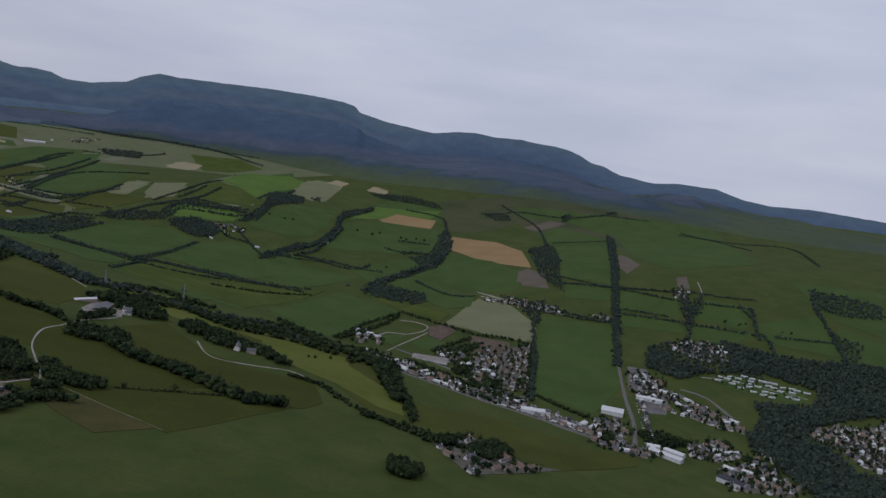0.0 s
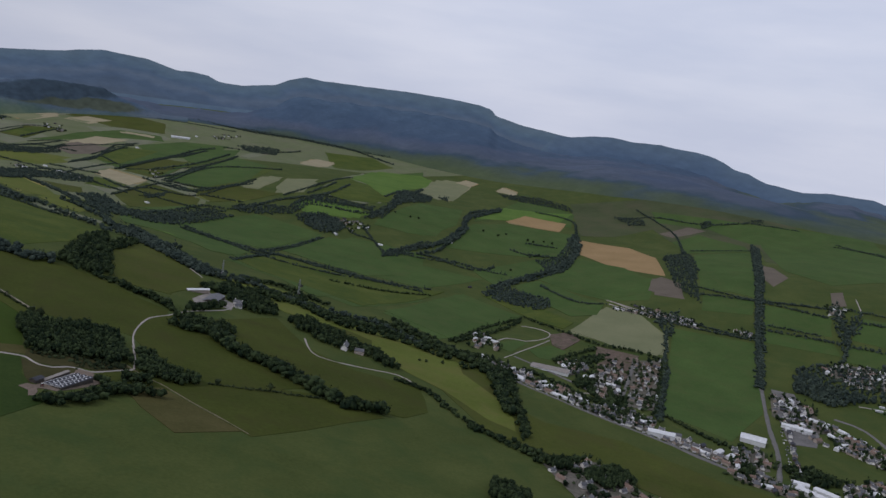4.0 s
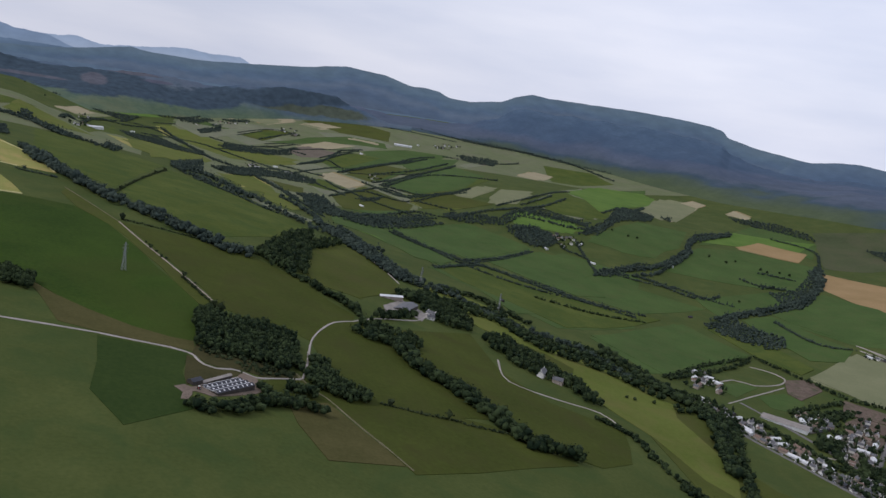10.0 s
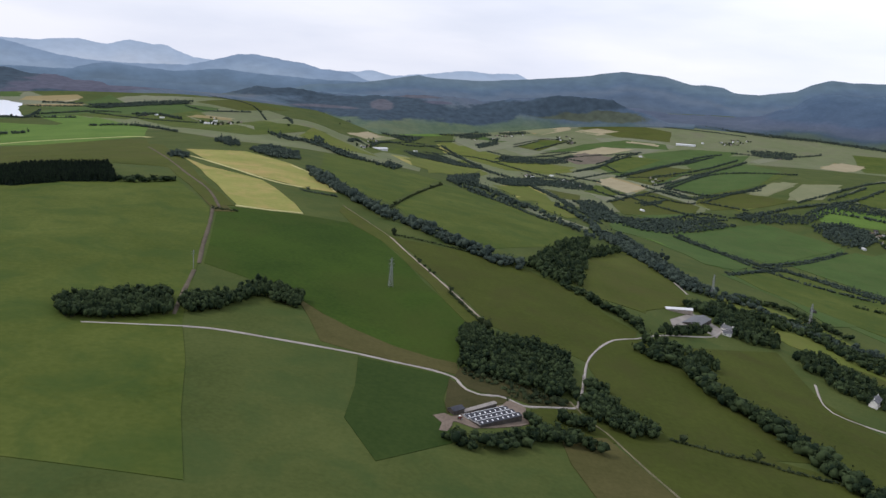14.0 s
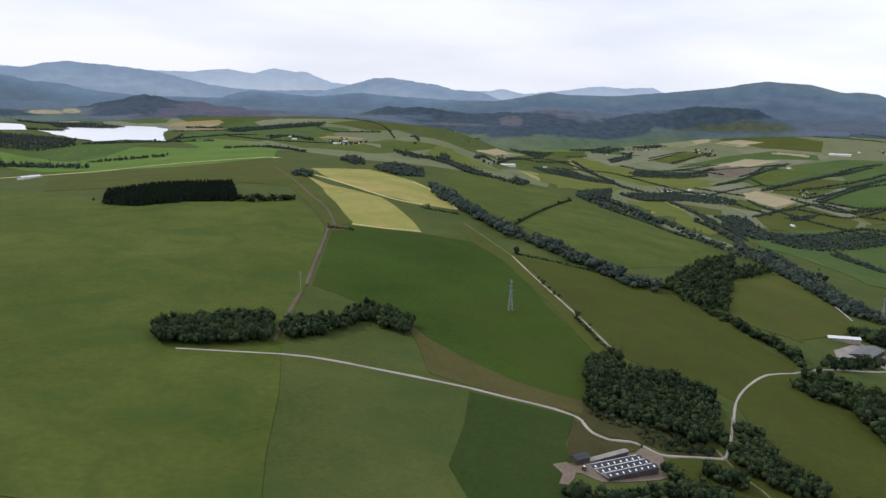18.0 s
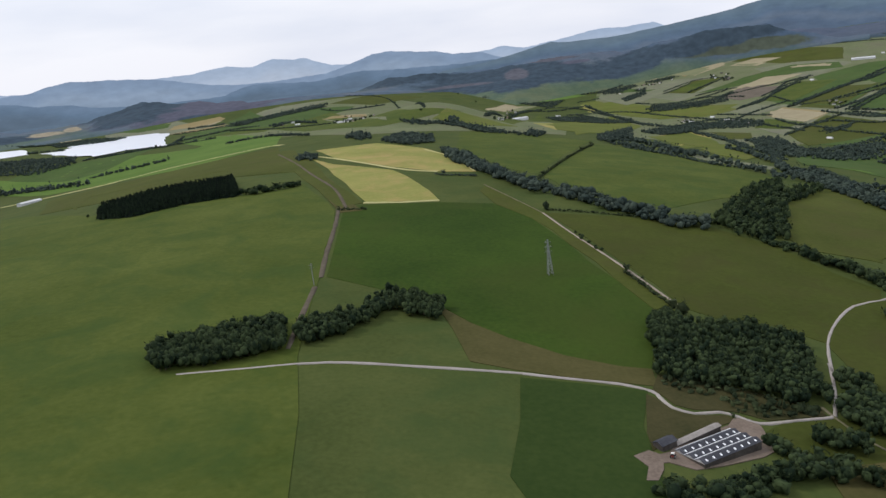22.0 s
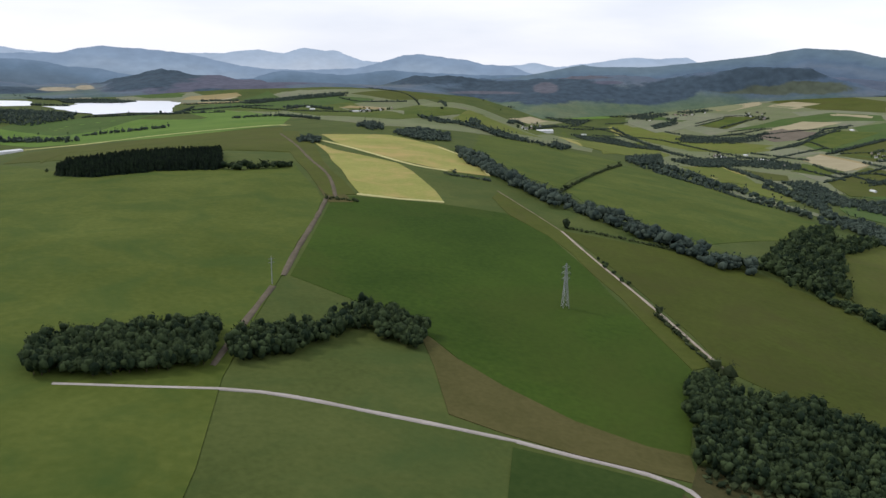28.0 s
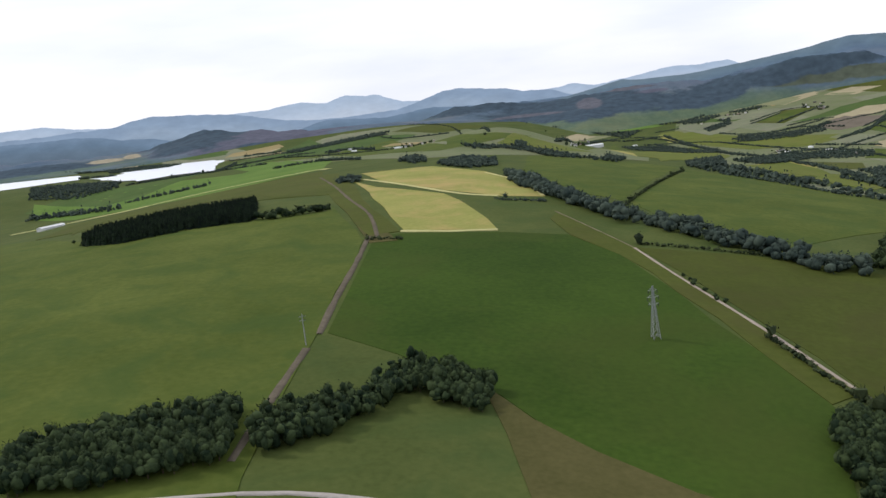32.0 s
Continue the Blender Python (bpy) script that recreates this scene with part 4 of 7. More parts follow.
def street(line, off, step, seed, works=False):
    """Buildings standing shoulder to shoulder along a street; works are mostly sheds."""
    for x, y, turn, r in beside(line, off, step, seed):
        if any(math.hypot(x - p, y - q) < 8.5 for p, q in HOUSES):
            continue
        i = r.choices(range(7), (4, 5, 3, 2, 1, 14, 8) if works else (28, 22, 16, 8, 10, 10, 6))[0]
        k = r.uniform(0.72, 0.95)
        m = at(x, y, turn + r.choice((0, 0, 0, 90)) + r.gauss(0, 3)) @ Matrix.Diagonal((k, k, k * 0.85, 1))
        HOUSES.append((x, y))
        copy_thing(PATTERN[i], m).matrix_basis = m


def parked_car(paint, label):
    """A small estate car, its bonnet towards +x."""
    root = tagged(new("car"), label, "car", "cars parked in the town")
    bm = box(-2.1, 2.1, -0.85, 0.85, 0.3, 0.95)
    bmesh.ops.bevel(bm, geom=bm.edges[:], offset=0.12, segments=2, affect="EDGES")
    part("body", bm, paint, root)
    bm = box(-1.9, 0.9, -0.72, 0.72, 0.95, 1.5)
    for v in bm.verts:
        if v.co.z > 1.2:
            v.co.x, v.co.y = v.co.x * 0.82 - 0.1, v.co.y * 0.88
    part("cabin", bm, "glass", root)
    part("roof", box(-1.62, 0.6, -0.62, 0.62, 1.5, 1.55), paint, root)
    for x in (-1.3, 1.35):
        for y in (-0.8, 0.8):
            bm = bmesh.new()
            bmesh.ops.create_cone(bm, cap_ends=True, segments=10, radius1=0.32, radius2=0.32, depth=0.2, matrix=Matrix.Translation((x, y, 0.32)) @ Matrix.Rotation(math.pi / 2, 4, "X"))
            part("wheel", bm, "rubber", root)
    return root


CARS = []


def park_cars(line, off, step, seed):
    if not CARS:
        CARS.extend([parked_car("car_white", "white car parked beside the street"), parked_car("car_grey", "silver car parked beside the street"), parked_car("car_dark", "dark car parked beside the street")])
        for n, car in enumerate(CARS):
            car.matrix_basis = at(1004 + 3 * n, 540 - 40 * n, 90)
    for x, y, turn, r in beside(line, off, step, seed):
        if all(math.hypot(x - p, y - q) > 5.5 for p, q in HOUSES):
            copy_thing(r.choices(CARS, (5, 3, 2))[0], at(x, y, turn + r.choice((0, 0, 90, 180)) + r.gauss(0, 4)))


def caravan():
    root = tagged(new("caravan"), "long white static caravan with a grey flat roof", "caravan", "caravans in the park")
    bm = box(-5.5, 5.5, -1.9, 1.9, 0.4, 2.8)
    bmesh.ops.bevel(bm, geom=bm.edges[:], offset=0.12, segments=1, affect="EDGES")
    part("body", bm, "sheet", root)
    part("roof", pitched(11.2, 3.9, 2.8, 0.55), "sheet", root)
    for side in (-1, 1):
        for x in (-3.6, -1.2, 2.6):
            y0, y1 = sorted((side * 1.9, side * 1.95))
            part("window", box(x - 0.6, x + 0.6, y0, y1, 1.4, 2.3), "glass", root)
    part("chassis", box(-5.2, 5.2, -1.6, 1.6, -0.6, 0.4), "rubber", root)
    return root


def caravan_park(ring):
    """Rows of caravans inside an outline, with shrubs between the rows."""
    r = random.Random(5)
    first = None
    k = max(range(len(ring)), key=lambda i: math.dist(ring[i], ring[(i + 1) % len(ring)]))
    a, b = ring[k], ring[(k + 1) % len(ring)]
    turn = math.atan2(b[1] - a[1], b[0] - a[0])
    cx, cy = sum(p[0] for p in ring) / len(ring), sum(p[1] for p in ring) / len(ring)
    green = []
    for i in range(-16, 17):
        for j in range(-16, 17):
            u, v = i * 13.0 + r.gauss(0, 2.2), j * 16.0 + r.gauss(0, 3.0)
            x, y = cx + u * math.cos(turn) - v * math.sin(turn), cy + u * math.sin(turn) + v * math.cos(turn)
            if not inside(x, y, ring):
                continue
            green.append((x + r.uniform(-4, 4), y + 9 + r.uniform(-2, 2), r.uniform(3, 6), r.uniform(2.5, 6)))
            if r.random() < 0.3:
                continue
            m = at(x, y, math.degrees(turn) + r.gauss(0, 13) + 25)
            if first is None:
                first = caravan()
                first.matrix_basis = m
            else:
                copy_thing(first, m)
    tagged(drape("yards", ring, "green"), "mown grass of the caravan park", "grass", kind="structure")
    plant("garden_trees", green, SMALL_CROWNS + SHRUBS, "leaf", "shrubs between the rows of caravans", "trees", 8)


# ---- fields, roads, hedges and woods, outlines traced from the camera's view ----
field("upland", [(1450, 2700), (1800, 2950), (2300, 2750), (2750, 2650), (3200, 2500), (2950, 3400), (2100, 4150), (1450, 4050), (1500, 3300)])
field("upland", [(600, 2050), (900, 1950), (1250, 2050), (1450, 2400), (1650, 3200), (1450, 4050), (1000, 3900), (750, 3000)])
field("upland", [(-300, 2450), (100, 1950), (500, 1950), (620, 2600), (500, 3300), (0, 3800), (-350, 3500), (-420, 2900)])
field("moor", [(2756, 1895), (3084, 1647), (3183, 1174), (2386, 864), (2429, 960), (2636, 1063), (2454, 1171), (2570, 1347), (2681, 1476), (2472, 1499), (2371, 1565)])
field("deep_green", [(129, 1146), (151, 1153), (226, 1153), (280, 1144), (310, 1080), (329, 990), (346, 896), (356, 835), (324, 735), (301, 730), (266, 764), (244, 792), (220, 834), (173, 879), (134, 909)])
field("hay", [(34, 1722), (137, 1755), (218, 1621), (260, 1487), (278, 1342), (231, 1348), (175, 1404), (89, 1537)])
field("olive", [(65, 1316), (110, 1172), (121, 1128), (129, 910), (132, 761), (156, 548), (-81, 570), (-1173, 1984), (-672, 1788), (-171, 1256), (-4, 1278)])
field("bright", [(-658, 2239), (-522, 2377), (-384, 2338), (-115, 2297), (-74, 1967), (-220, 1806), (-422, 1874)])
field("olive_light", [(-439, 1744), (-402, 1774), (-202, 1744), (-64, 1908), (-7, 1620), (43, 1431), (-50, 1455), (-162, 1467), (-213, 1398), (-298, 1404)])
field("olive_dark", [(326, 1104), (407, 1090), (476, 1059), (511, 1000), (524, 933), (541, 896), (528, 873), (483, 841), (447, 788), (431, 809), (392, 826), (377, 843), (362, 939)])
field("olive", [(292, 1928), (528, 1833), (353, 1322), (318, 1371), (265, 1601)])
field("olive", [(521, 1764), (605, 1660), (679, 1387), (578, 1232), (459, 1137), (371, 1204), (356, 1313)])
field("olive_light", [(594, 1189), (640, 1255), (721, 1337), (734, 1225), (583, 968), (555, 992), (536, 1043)])
field("rough_green", [(253, 731), (317, 717), (304, 678), (302, 658), (298, 616), (249, 584), (236, 633)])
field("olive", [(377, 683), (398, 688), (408, 668), (403, 659), (383, 663)])
field("olive_dark", [(449, 813), (528, 874), (566, 857), (562, 790), (585, 741), (568, 659), (526, 653), (465, 667), (439, 699)])
field("olive_dark", [(423, 595), (413, 652), (436, 662), (463, 674), (518, 659), (562, 646), (596, 612), (612, 585), (430, 545)])
field("olive_dark", [(575, 872), (640, 893), (711, 918), (674, 793), (691, 725), (750, 675), (690, 600), (640, 585), (600, 608), (583, 640), (578, 690), (568, 728), (556, 765), (558, 818)])
field("olive_light", [(577, 1185), (708, 1332), (711, 1167), (683, 1054), (596, 986), (552, 1001), (529, 1049)])
field("green", [(851, 1692), (975, 1821), (1059, 1570), (1035, 1479), (922, 1380), (891, 1490)])
field("green", [(1025, 1752), (1329, 1922), (1401, 1714), (1368, 1679), (1090, 1535)])
field("green", [(1169, 1556), (1482, 1690), (1601, 1533), (1364, 1288), (1322, 1348)])
field("green", [(876, 1320), (1093, 1500), (1322, 1245), (1230, 1153), (966, 1057), (929, 1175)])
field("bright", [(1528, 2019), (1609, 2040), (1704, 1908), (1608, 1851), (1492, 1922)])
field("stubble", [(2301, 1533), (2350, 1363), (2255, 1215), (2009, 1045), (2026, 1198), (2111, 1395)])
field("stubble", [(2246, 1785), (2460, 1860), (2535, 1748), (2343, 1634)])
field("straw", [(2211, 2205), (2664, 2542), (2705, 2380), (2254, 2077)])
field("stubble", [(2710, 2484), (2813, 2515), (2781, 2408), (2721, 2386)])
field("straw", [(2708, 2235), (2805, 2280), (2749, 2157), (2714, 2143)])
field("green", [(2031, 1342), (1959, 1047), (1761, 946), (1693, 1015), (1701, 1156), (1733, 1239)])
field("fallow", [(1962, 1056), (1950, 984), (1817, 887), (1811, 961)])
field("pale", [(1393, 905), (1643, 982), (1629, 881), (1526, 762), (1433, 713), (1407, 783)])
field("green", [(1604, 793), (1634, 640), (1448, 546), (1309, 479), (1133, 448), (1132, 554), (1413, 698)])
field("green", [(1018, 1039), (1395, 1213), (1383, 1021), (1066, 908), (1013, 895)])
field("olive_light", [(794, 1111), (837, 1033), (880, 933), (958, 842), (948, 724), (863, 601), (861, 567), (933, 499), (950, 382), (986, 322), (956, 311), (809, 352), (770, 467), (726, 540), (757, 606), (832, 773), (767, 872)])
field("bright", [(1541, 2037), (1616, 2053), (1713, 1871), (1580, 1866), (1526, 1987)])
field("meadow", [(1761, 2190), (2127, 2489), (2373, 2496), (1976, 2076), (1836, 1988), (1705, 2085)])
field("green", [(2255, 2626), (2631, 2743), (2510, 2523), (2371, 2511)])
field("green", [(1754, 1866), (2029, 2005), (2186, 1943), (1962, 1756), (1739, 1675), (1643, 1788)])
field("green", [(2615, 2046), (2688, 1941), (2631, 1782), (2440, 1655), (2481, 1882), (2086, 1798), (2307, 1919)])
field("green", [(1689, 1600), (2052, 1767), (2218, 1765), (2332, 1621), (2356, 1583), (2044, 1389), (1937, 1406)])
field("green", [(1208, 1609), (1373, 1647), (1538, 1407), (1591, 1306), (1343, 1266), (1257, 1376)])
field("green", [(989, 1436), (1123, 1504), (1309, 1248), (1053, 1089), (1000, 1168)])
field("green", [(1632, 1380), (1920, 1393), (2023, 1384), (1789, 1272), (1575, 1256)])
field("green", [(1117, 1850), (1293, 1907), (1380, 1705), (1185, 1600), (1122, 1671)])
field("fallow", [(2342, 944), (2300, 885), (2169, 794), (2044, 780), (2135, 851)])
field("fallow", [(2074, 659), (2104, 642), (1993, 594), (1964, 615)])
field("green", [(2405, 1170), (2604, 1070), (1951, 783), (1918, 903)])
field("green", [(1879, 875), (1905, 765), (1796, 718), (1759, 814)])
field("green", [(1879, 731), (1888, 587), (1779, 546), (1741, 668)])
field("green", [(1718, 660), (1752, 536), (1693, 497), (1653, 631)])
field("green", [(1936, 542), (1959, 437), (1806, 406), (1793, 513)])
field("green", [(1756, 506), (1797, 386), (1695, 408), (1673, 483)])
field("green", [(1854, 401), (2035, 304), (1813, 209), (1771, 321), (1776, 374)])
field("green", [(1990, 258), (1970, 154), (1820, 134), (1807, 197)])
field("green", [(3045, 1233), (3252, 926), (2495, 547), (2155, 683), (2261, 836), (2729, 1104)])
field("green", [(2291, 424), (2436, 226), (2016, 161), (2031, 266), (2113, 332)])
field("straw", [(-700, 3440), (-585, 3600), (-545, 3540), (-600, 3200), (-640, 3180)])
field("tan", [(-1163, 3644), (-1345, 3673), (-1420, 3800), (-1200, 3760)])
field("straw", [(1344, 3947), (1572, 4030), (1555, 3898), (1374, 3771)])
field("straw", [(1541, 3817), (1649, 3843), (1755, 3749), (1604, 3686)])
field("straw", [(1343, 3306), (1519, 3431), (1659, 3392), (1451, 3254)])
field("fallow", [(1265, 3163), (1335, 3253), (1459, 3226), (1302, 3047)])
field("tan", [(1167, 2575), (1239, 2643), (1259, 2415), (1182, 2332)])
field("pale", [(1475, 2231), (1668, 2365), (1674, 2313), (1515, 2198)])
field("pale", [(1538, 2142), (1655, 2270), (1789, 2265), (1636, 2129)])
field("tan", [(2184, 2912), (2341, 3046), (2431, 2976), (2275, 2849)])
field("straw", [(1681, 3505), (1749, 3538), (1807, 3449), (1747, 3414)])
field("bank", [(-21, 1696), (5, 1690), (40, 1570), (85, 1370), (135, 1165), (149, 1125), (128, 1118), (100, 1223), (50, 1403)])
field("hay", [(709, 2093), (888, 2412), (877, 2165), (732, 1950)])
field("hay", [(488, 2366), (750, 2986), (688, 2349), (566, 2126), (509, 2116)])
field("meadow", [(1239, 2718), (1435, 2833), (1509, 2634), (1283, 2376), (1297, 2709)])
field("olive", [(1325, 2423), (1638, 2677), (1869, 2588), (1511, 2282), (1287, 2203)])
field("meadow", [(1312, 2183), (1451, 2212), (1519, 2146), (1390, 2078), (1271, 2075)])
field("green", [(2410, 2727), (2766, 2746), (2473, 2441), (1988, 2157)])
field("meadow", [(1721, 2158), (2373, 2713), (2015, 2165), (1960, 2056), (1764, 1982), (1722, 2046)])
field("olive", [(2534, 3197), (2725, 3073), (2685, 2860), (2412, 2791), (2304, 2819)])
field("meadow", [(1571, 3635), (1792, 3573), (1842, 3388), (1617, 3238), (1559, 3465)])
field("green", [(1617, 3238), (1866, 3327), (2041, 3254), (1674, 2865), (1545, 2975)])
field("meadow", [(1082, 3564), (1304, 3633), (1340, 3425), (1146, 3270)])
field("straw", [(-1364, 3716), (-1357, 4051), (-1274, 3657)])
field("tan", [(-683, 3210), (-528, 3400), (-483, 3343), (-597, 3113)])
field("olive", [(-496, 2752), (-420, 3098), (-218, 3033), (-221, 2631)])
field("green", [(-766, 2182), (-749, 2316), (-613, 2395), (-478, 2524), (-502, 2173), (-623, 2039)])
field("bright", [(-447, 2579), (-367, 2706), (-137, 2330), (-260, 2253)])
field("straw", [(465, 3408), (534, 3562), (622, 3530), (542, 3415)])
field("lime", [(650, 2775), (861, 3085), (868, 2732), (635, 2214)])
field("lime", [(718, 2114), (864, 2331), (829, 2016), (688, 1800)])
field("straw", [(471, 3428), (509, 3508), (584, 3519), (520, 3400)])
field("pale", [(598, 3548), (684, 3551), (578, 3379), (513, 3337)])
field("green", [(529, 3612), (723, 3827), (929, 3808), (792, 3684)])
field("hay", [(835, 3502), (912, 3518), (971, 3331), (912, 3170), (818, 3264)])
field("lime", [(527, 2380), (765, 3002), (819, 2730), (692, 2336), (545, 2058)])
field("olive", [(400, 2256), (643, 3268), (603, 2875), (423, 2178)])
field("straw", [(-112, 3057), (-42, 3134), (48, 3163), (-31, 3013)])
field("olive", [(-468, 3074), (-311, 3195), (-230, 2770), (-391, 2777)])
field("straw", [(1195, 3944), (1358, 4131), (1368, 4040), (1227, 3888)])
field("meadow", [(1167, 2445), (1209, 2332), (1279, 2187), (1120, 2137), (1093, 2267)])
field("lime", [(1279, 2187), (1473, 2231), (1540, 2122), (1384, 2079), (1278, 2088)])
field("fallow", [(1933, 2983), (2199, 3178), (2155, 3109), (1993, 2999)])
field("hay", [(843, 2352), (883, 2341), (775, 2008), (695, 1853)])
field("lime", [(737, 1921), (840, 1977), (808, 1777), (761, 1828)])
field("fallow", [(2643, 1429), (2796, 1403), (2799, 1334), (2623, 1367)])
field("green", [(2562, 1333), (2733, 1329), (2683, 1138), (2597, 1083), (2415, 1199)])
field("green", [(2879, 1604), (2992, 1322), (3095, 1154), (2800, 1034), (2740, 1146), (2826, 1338), (2768, 1514)])
field("green", [(2393, 1136), (2553, 1047), (2132, 867), (1921, 768), (1952, 916)])
field("olive_light", [(-36, 1804), (-14, 1789), (45, 1558), (105, 1293), (147, 1160), (123, 1148), (88, 1263), (38, 1435), (-33, 1699)])
field("bank", [(212, 846), (232, 812), (253, 787), (282, 761), (310, 747), (327, 744), (324, 722), (300, 727), (278, 732), (251, 741), (228, 752)])
field("olive_light", [(356, 838), (346, 896), (329, 990), (310, 1080), (282, 1143), (272, 1210), (280, 1240), (297, 1190), (324, 1102), (337, 1030), (359, 929), (372, 850)])
field("meadow", [(-1007, 3551), (-751, 3669), (-462, 3292), (-647, 3089), (-838, 3198)])
field("green", [(-587, 3080), (-428, 3227), (-269, 3373), (-19, 3413), (-132, 2949), (-358, 2815)])
field("meadow", [(-496, 3419), (-395, 3633), (-138, 3663), (-232, 3415)])
field("olive_light", [(-121, 3512), (26, 3872), (236, 3799), (49, 3458)])
field("olive", [(-230, 2770), (-92, 3249), (192, 2388), (323, 2350), (127, 2122), (-60, 2283)])
field("lime", [(285, 2378), (375, 2253), (428, 2120), (309, 2069), (243, 2202)])
field("green", [(922, 3667), (1123, 3795), (1271, 3725), (1069, 3550)])
field("meadow", [(1069, 3550), (1271, 3725), (1440, 3698), (1322, 3547), (1117, 3424)])
field("green", [(1254, 3344), (1475, 3504), (1685, 3555), (1814, 3435), (1772, 3321), (1628, 3384), (1464, 3374)])
field("olive_light", [(1501, 4469), (1766, 4123), (1963, 3694), (1855, 3482), (1675, 3629), (1577, 3949)])
field("lime", [(955, 3147), (1101, 3172), (1247, 2968), (1109, 2829), (948, 2843)])
field("fallow", [(1278, 3193), (1403, 3297), (1480, 3183), (1369, 3053), (1277, 3046)])
field("green", [(1332, 2965), (1507, 3120), (1637, 3087), (1541, 2876), (1319, 2715)])
field("meadow", [(1291, 2655), (1505, 2809), (1330, 2474), (1267, 2482)])
field("meadow", [(1154, 2817), (1267, 2892), (1274, 2718), (1168, 2652)])
field("straw", [(-1467, 3877), (-1438, 4154), (-1302, 3917), (-1215, 3522)])
field("straw", [(-1182, 3557), (-1378, 4134), (-1290, 4030), (-1164, 3638)])
field("lime", [(738, 1109), (751, 955), (819, 899), (859, 783), (933, 856), (883, 956), (872, 1068), (818, 1155)])
field("scrub", [(315, 713), (319, 708), (323, 696), (332, 690), (348, 691), (352, 686), (340, 679), (314, 665), (306, 659), (302, 655), (304, 672)])
field("scrub", [(367, 679), (376, 683), (379, 678), (373, 671), (366, 671)])
field("pale", [(1478, 2234), (1684, 2387), (1703, 2349), (1512, 2209)])
field("pale", [(1574, 2191), (1713, 2331), (1836, 2319), (1693, 2193), (1565, 2137)])
field("tan", [(1176, 2597), (1264, 2666), (1266, 2433), (1168, 2346)])
field("straw", [(2204, 2939), (2375, 3049), (2426, 2976), (2262, 2854)])
field("pale", [(2233, 2224), (2586, 2528), (2733, 2558), (2753, 2435), (2295, 2102)])
field("straw", [(2713, 2480), (2808, 2502), (2791, 2422), (2724, 2408)])
field("tan", [(2739, 2265), (2817, 2285), (2778, 2178), (2722, 2154)])
field("tan", [(2240, 1776), (2466, 1858), (2289, 1715)])
field("straw", [(1334, 3964), (1496, 4074), (1542, 3865), (1375, 3780)])
field("fallow", [(1297, 3223), (1512, 3408), (1633, 3351), (1413, 3214)])
field("straw", [(469, 3430), (560, 3614), (597, 3556), (520, 3433)])
field("straw", [(1211, 4024), (1401, 4249), (1463, 4208), (1290, 3956)])
field("meadow", [(621, 2303), (885, 3017), (839, 2637), (632, 2085)])
field("bright", [(879, 1760), (981, 1847), (1068, 1725), (1034, 1515), (934, 1524), (900, 1669)])
field("bright", [(1508, 1991), (1602, 2046), (1719, 1939), (1663, 1879), (1579, 1932)])
field("straw", [(1212, 2655), (1265, 2630), (1265, 2424), (1164, 2337), (1161, 2521)])
field("tan", [(1363, 4059), (1452, 4055), (1436, 3830), (1342, 3803)])
field("straw", [(1109, 4129), (1204, 4190), (1182, 4057), (1105, 4010)])
field("straw", [(471, 3425), (547, 3542), (622, 3534), (527, 3369)])
field("lime", [(839, 3477), (950, 3504), (1004, 3393), (1077, 3140), (1196, 2935), (1198, 2854), (1070, 2780), (951, 2874), (892, 3078)])
field("pale", [(1316, 3922), (1404, 3971), (1446, 3918), (1469, 3850), (1373, 3777)])
field("straw", [(1099, 4111), (1208, 4194), (1191, 4106), (1110, 4057)])
field("straw", [(1191, 3950), (1339, 4115), (1361, 4066), (1246, 3891)])
field("fallow", [(1283, 3199), (1378, 3304), (1425, 3250), (1418, 3187), (1315, 3056), (1275, 3069)])
field("straw", [(1407, 3324), (1521, 3403), (1631, 3352), (1584, 3317), (1475, 3296), (1415, 3273)])
field("pale", [(1558, 3807), (1648, 3829), (1737, 3754), (1686, 3730), (1592, 3721)])
field("straw", [(1694, 3530), (1782, 3428), (1758, 3393), (1688, 3493)])
field("meadow", [(1479, 4084), (1610, 4064), (1706, 3966), (1686, 3947), (1573, 3906), (1484, 3957)])
field("lime", [(711, 2941), (825, 2877), (831, 2624), (739, 2385), (636, 2226), (525, 1973)])
field("lime", [(781, 2235), (867, 2322), (849, 2158), (814, 1965), (735, 1863), (751, 2008)])
field("meadow", [(899, 2281), (951, 2296), (938, 2136), (891, 2008), (865, 2042)])
field("meadow", [(1165, 2811), (1255, 2889), (1265, 2755), (1222, 2676), (1165, 2651)])
field("bright", [(848, 1705), (909, 1779), (961, 1616), (909, 1527), (859, 1574), (825, 1634)])
field("green", [(1321, 2962), (1479, 3093), (1584, 3116), (1677, 3114), (1773, 3119), (1459, 2865), (1295, 2697)])
field("olive_light", [(1286, 2643), (1450, 2764), (1541, 2694), (1416, 2552), (1300, 2473)])
field("meadow", [(1326, 2427), (1511, 2546), (1332, 2243), (1297, 2299)])
field("meadow", [(1185, 2328), (1255, 2385), (1305, 2197), (1245, 2095), (1204, 2200)])
field("green", [(1026, 2078), (1116, 2140), (1210, 2166), (1236, 2081), (1202, 2024), (1045, 1924), (1000, 1964)])
field("meadow", [(1040, 2335), (1128, 2366), (1111, 2259), (1120, 2135), (1026, 2078), (1028, 2217)])
field("green", [(1245, 3378), (1389, 3433), (1500, 3500), (1579, 3535), (1455, 3393), (1400, 3359)])
field("meadow", [(1097, 3777), (1249, 3823), (1344, 3727), (1242, 3622), (1141, 3653)])
field("olive_light", [(1173, 3506), (1330, 3652), (1430, 3595), (1238, 3390)])
field("bright", [(2039, 2394), (2530, 2791), (2687, 2676), (2639, 2550), (2129, 2193), (2034, 2260)])
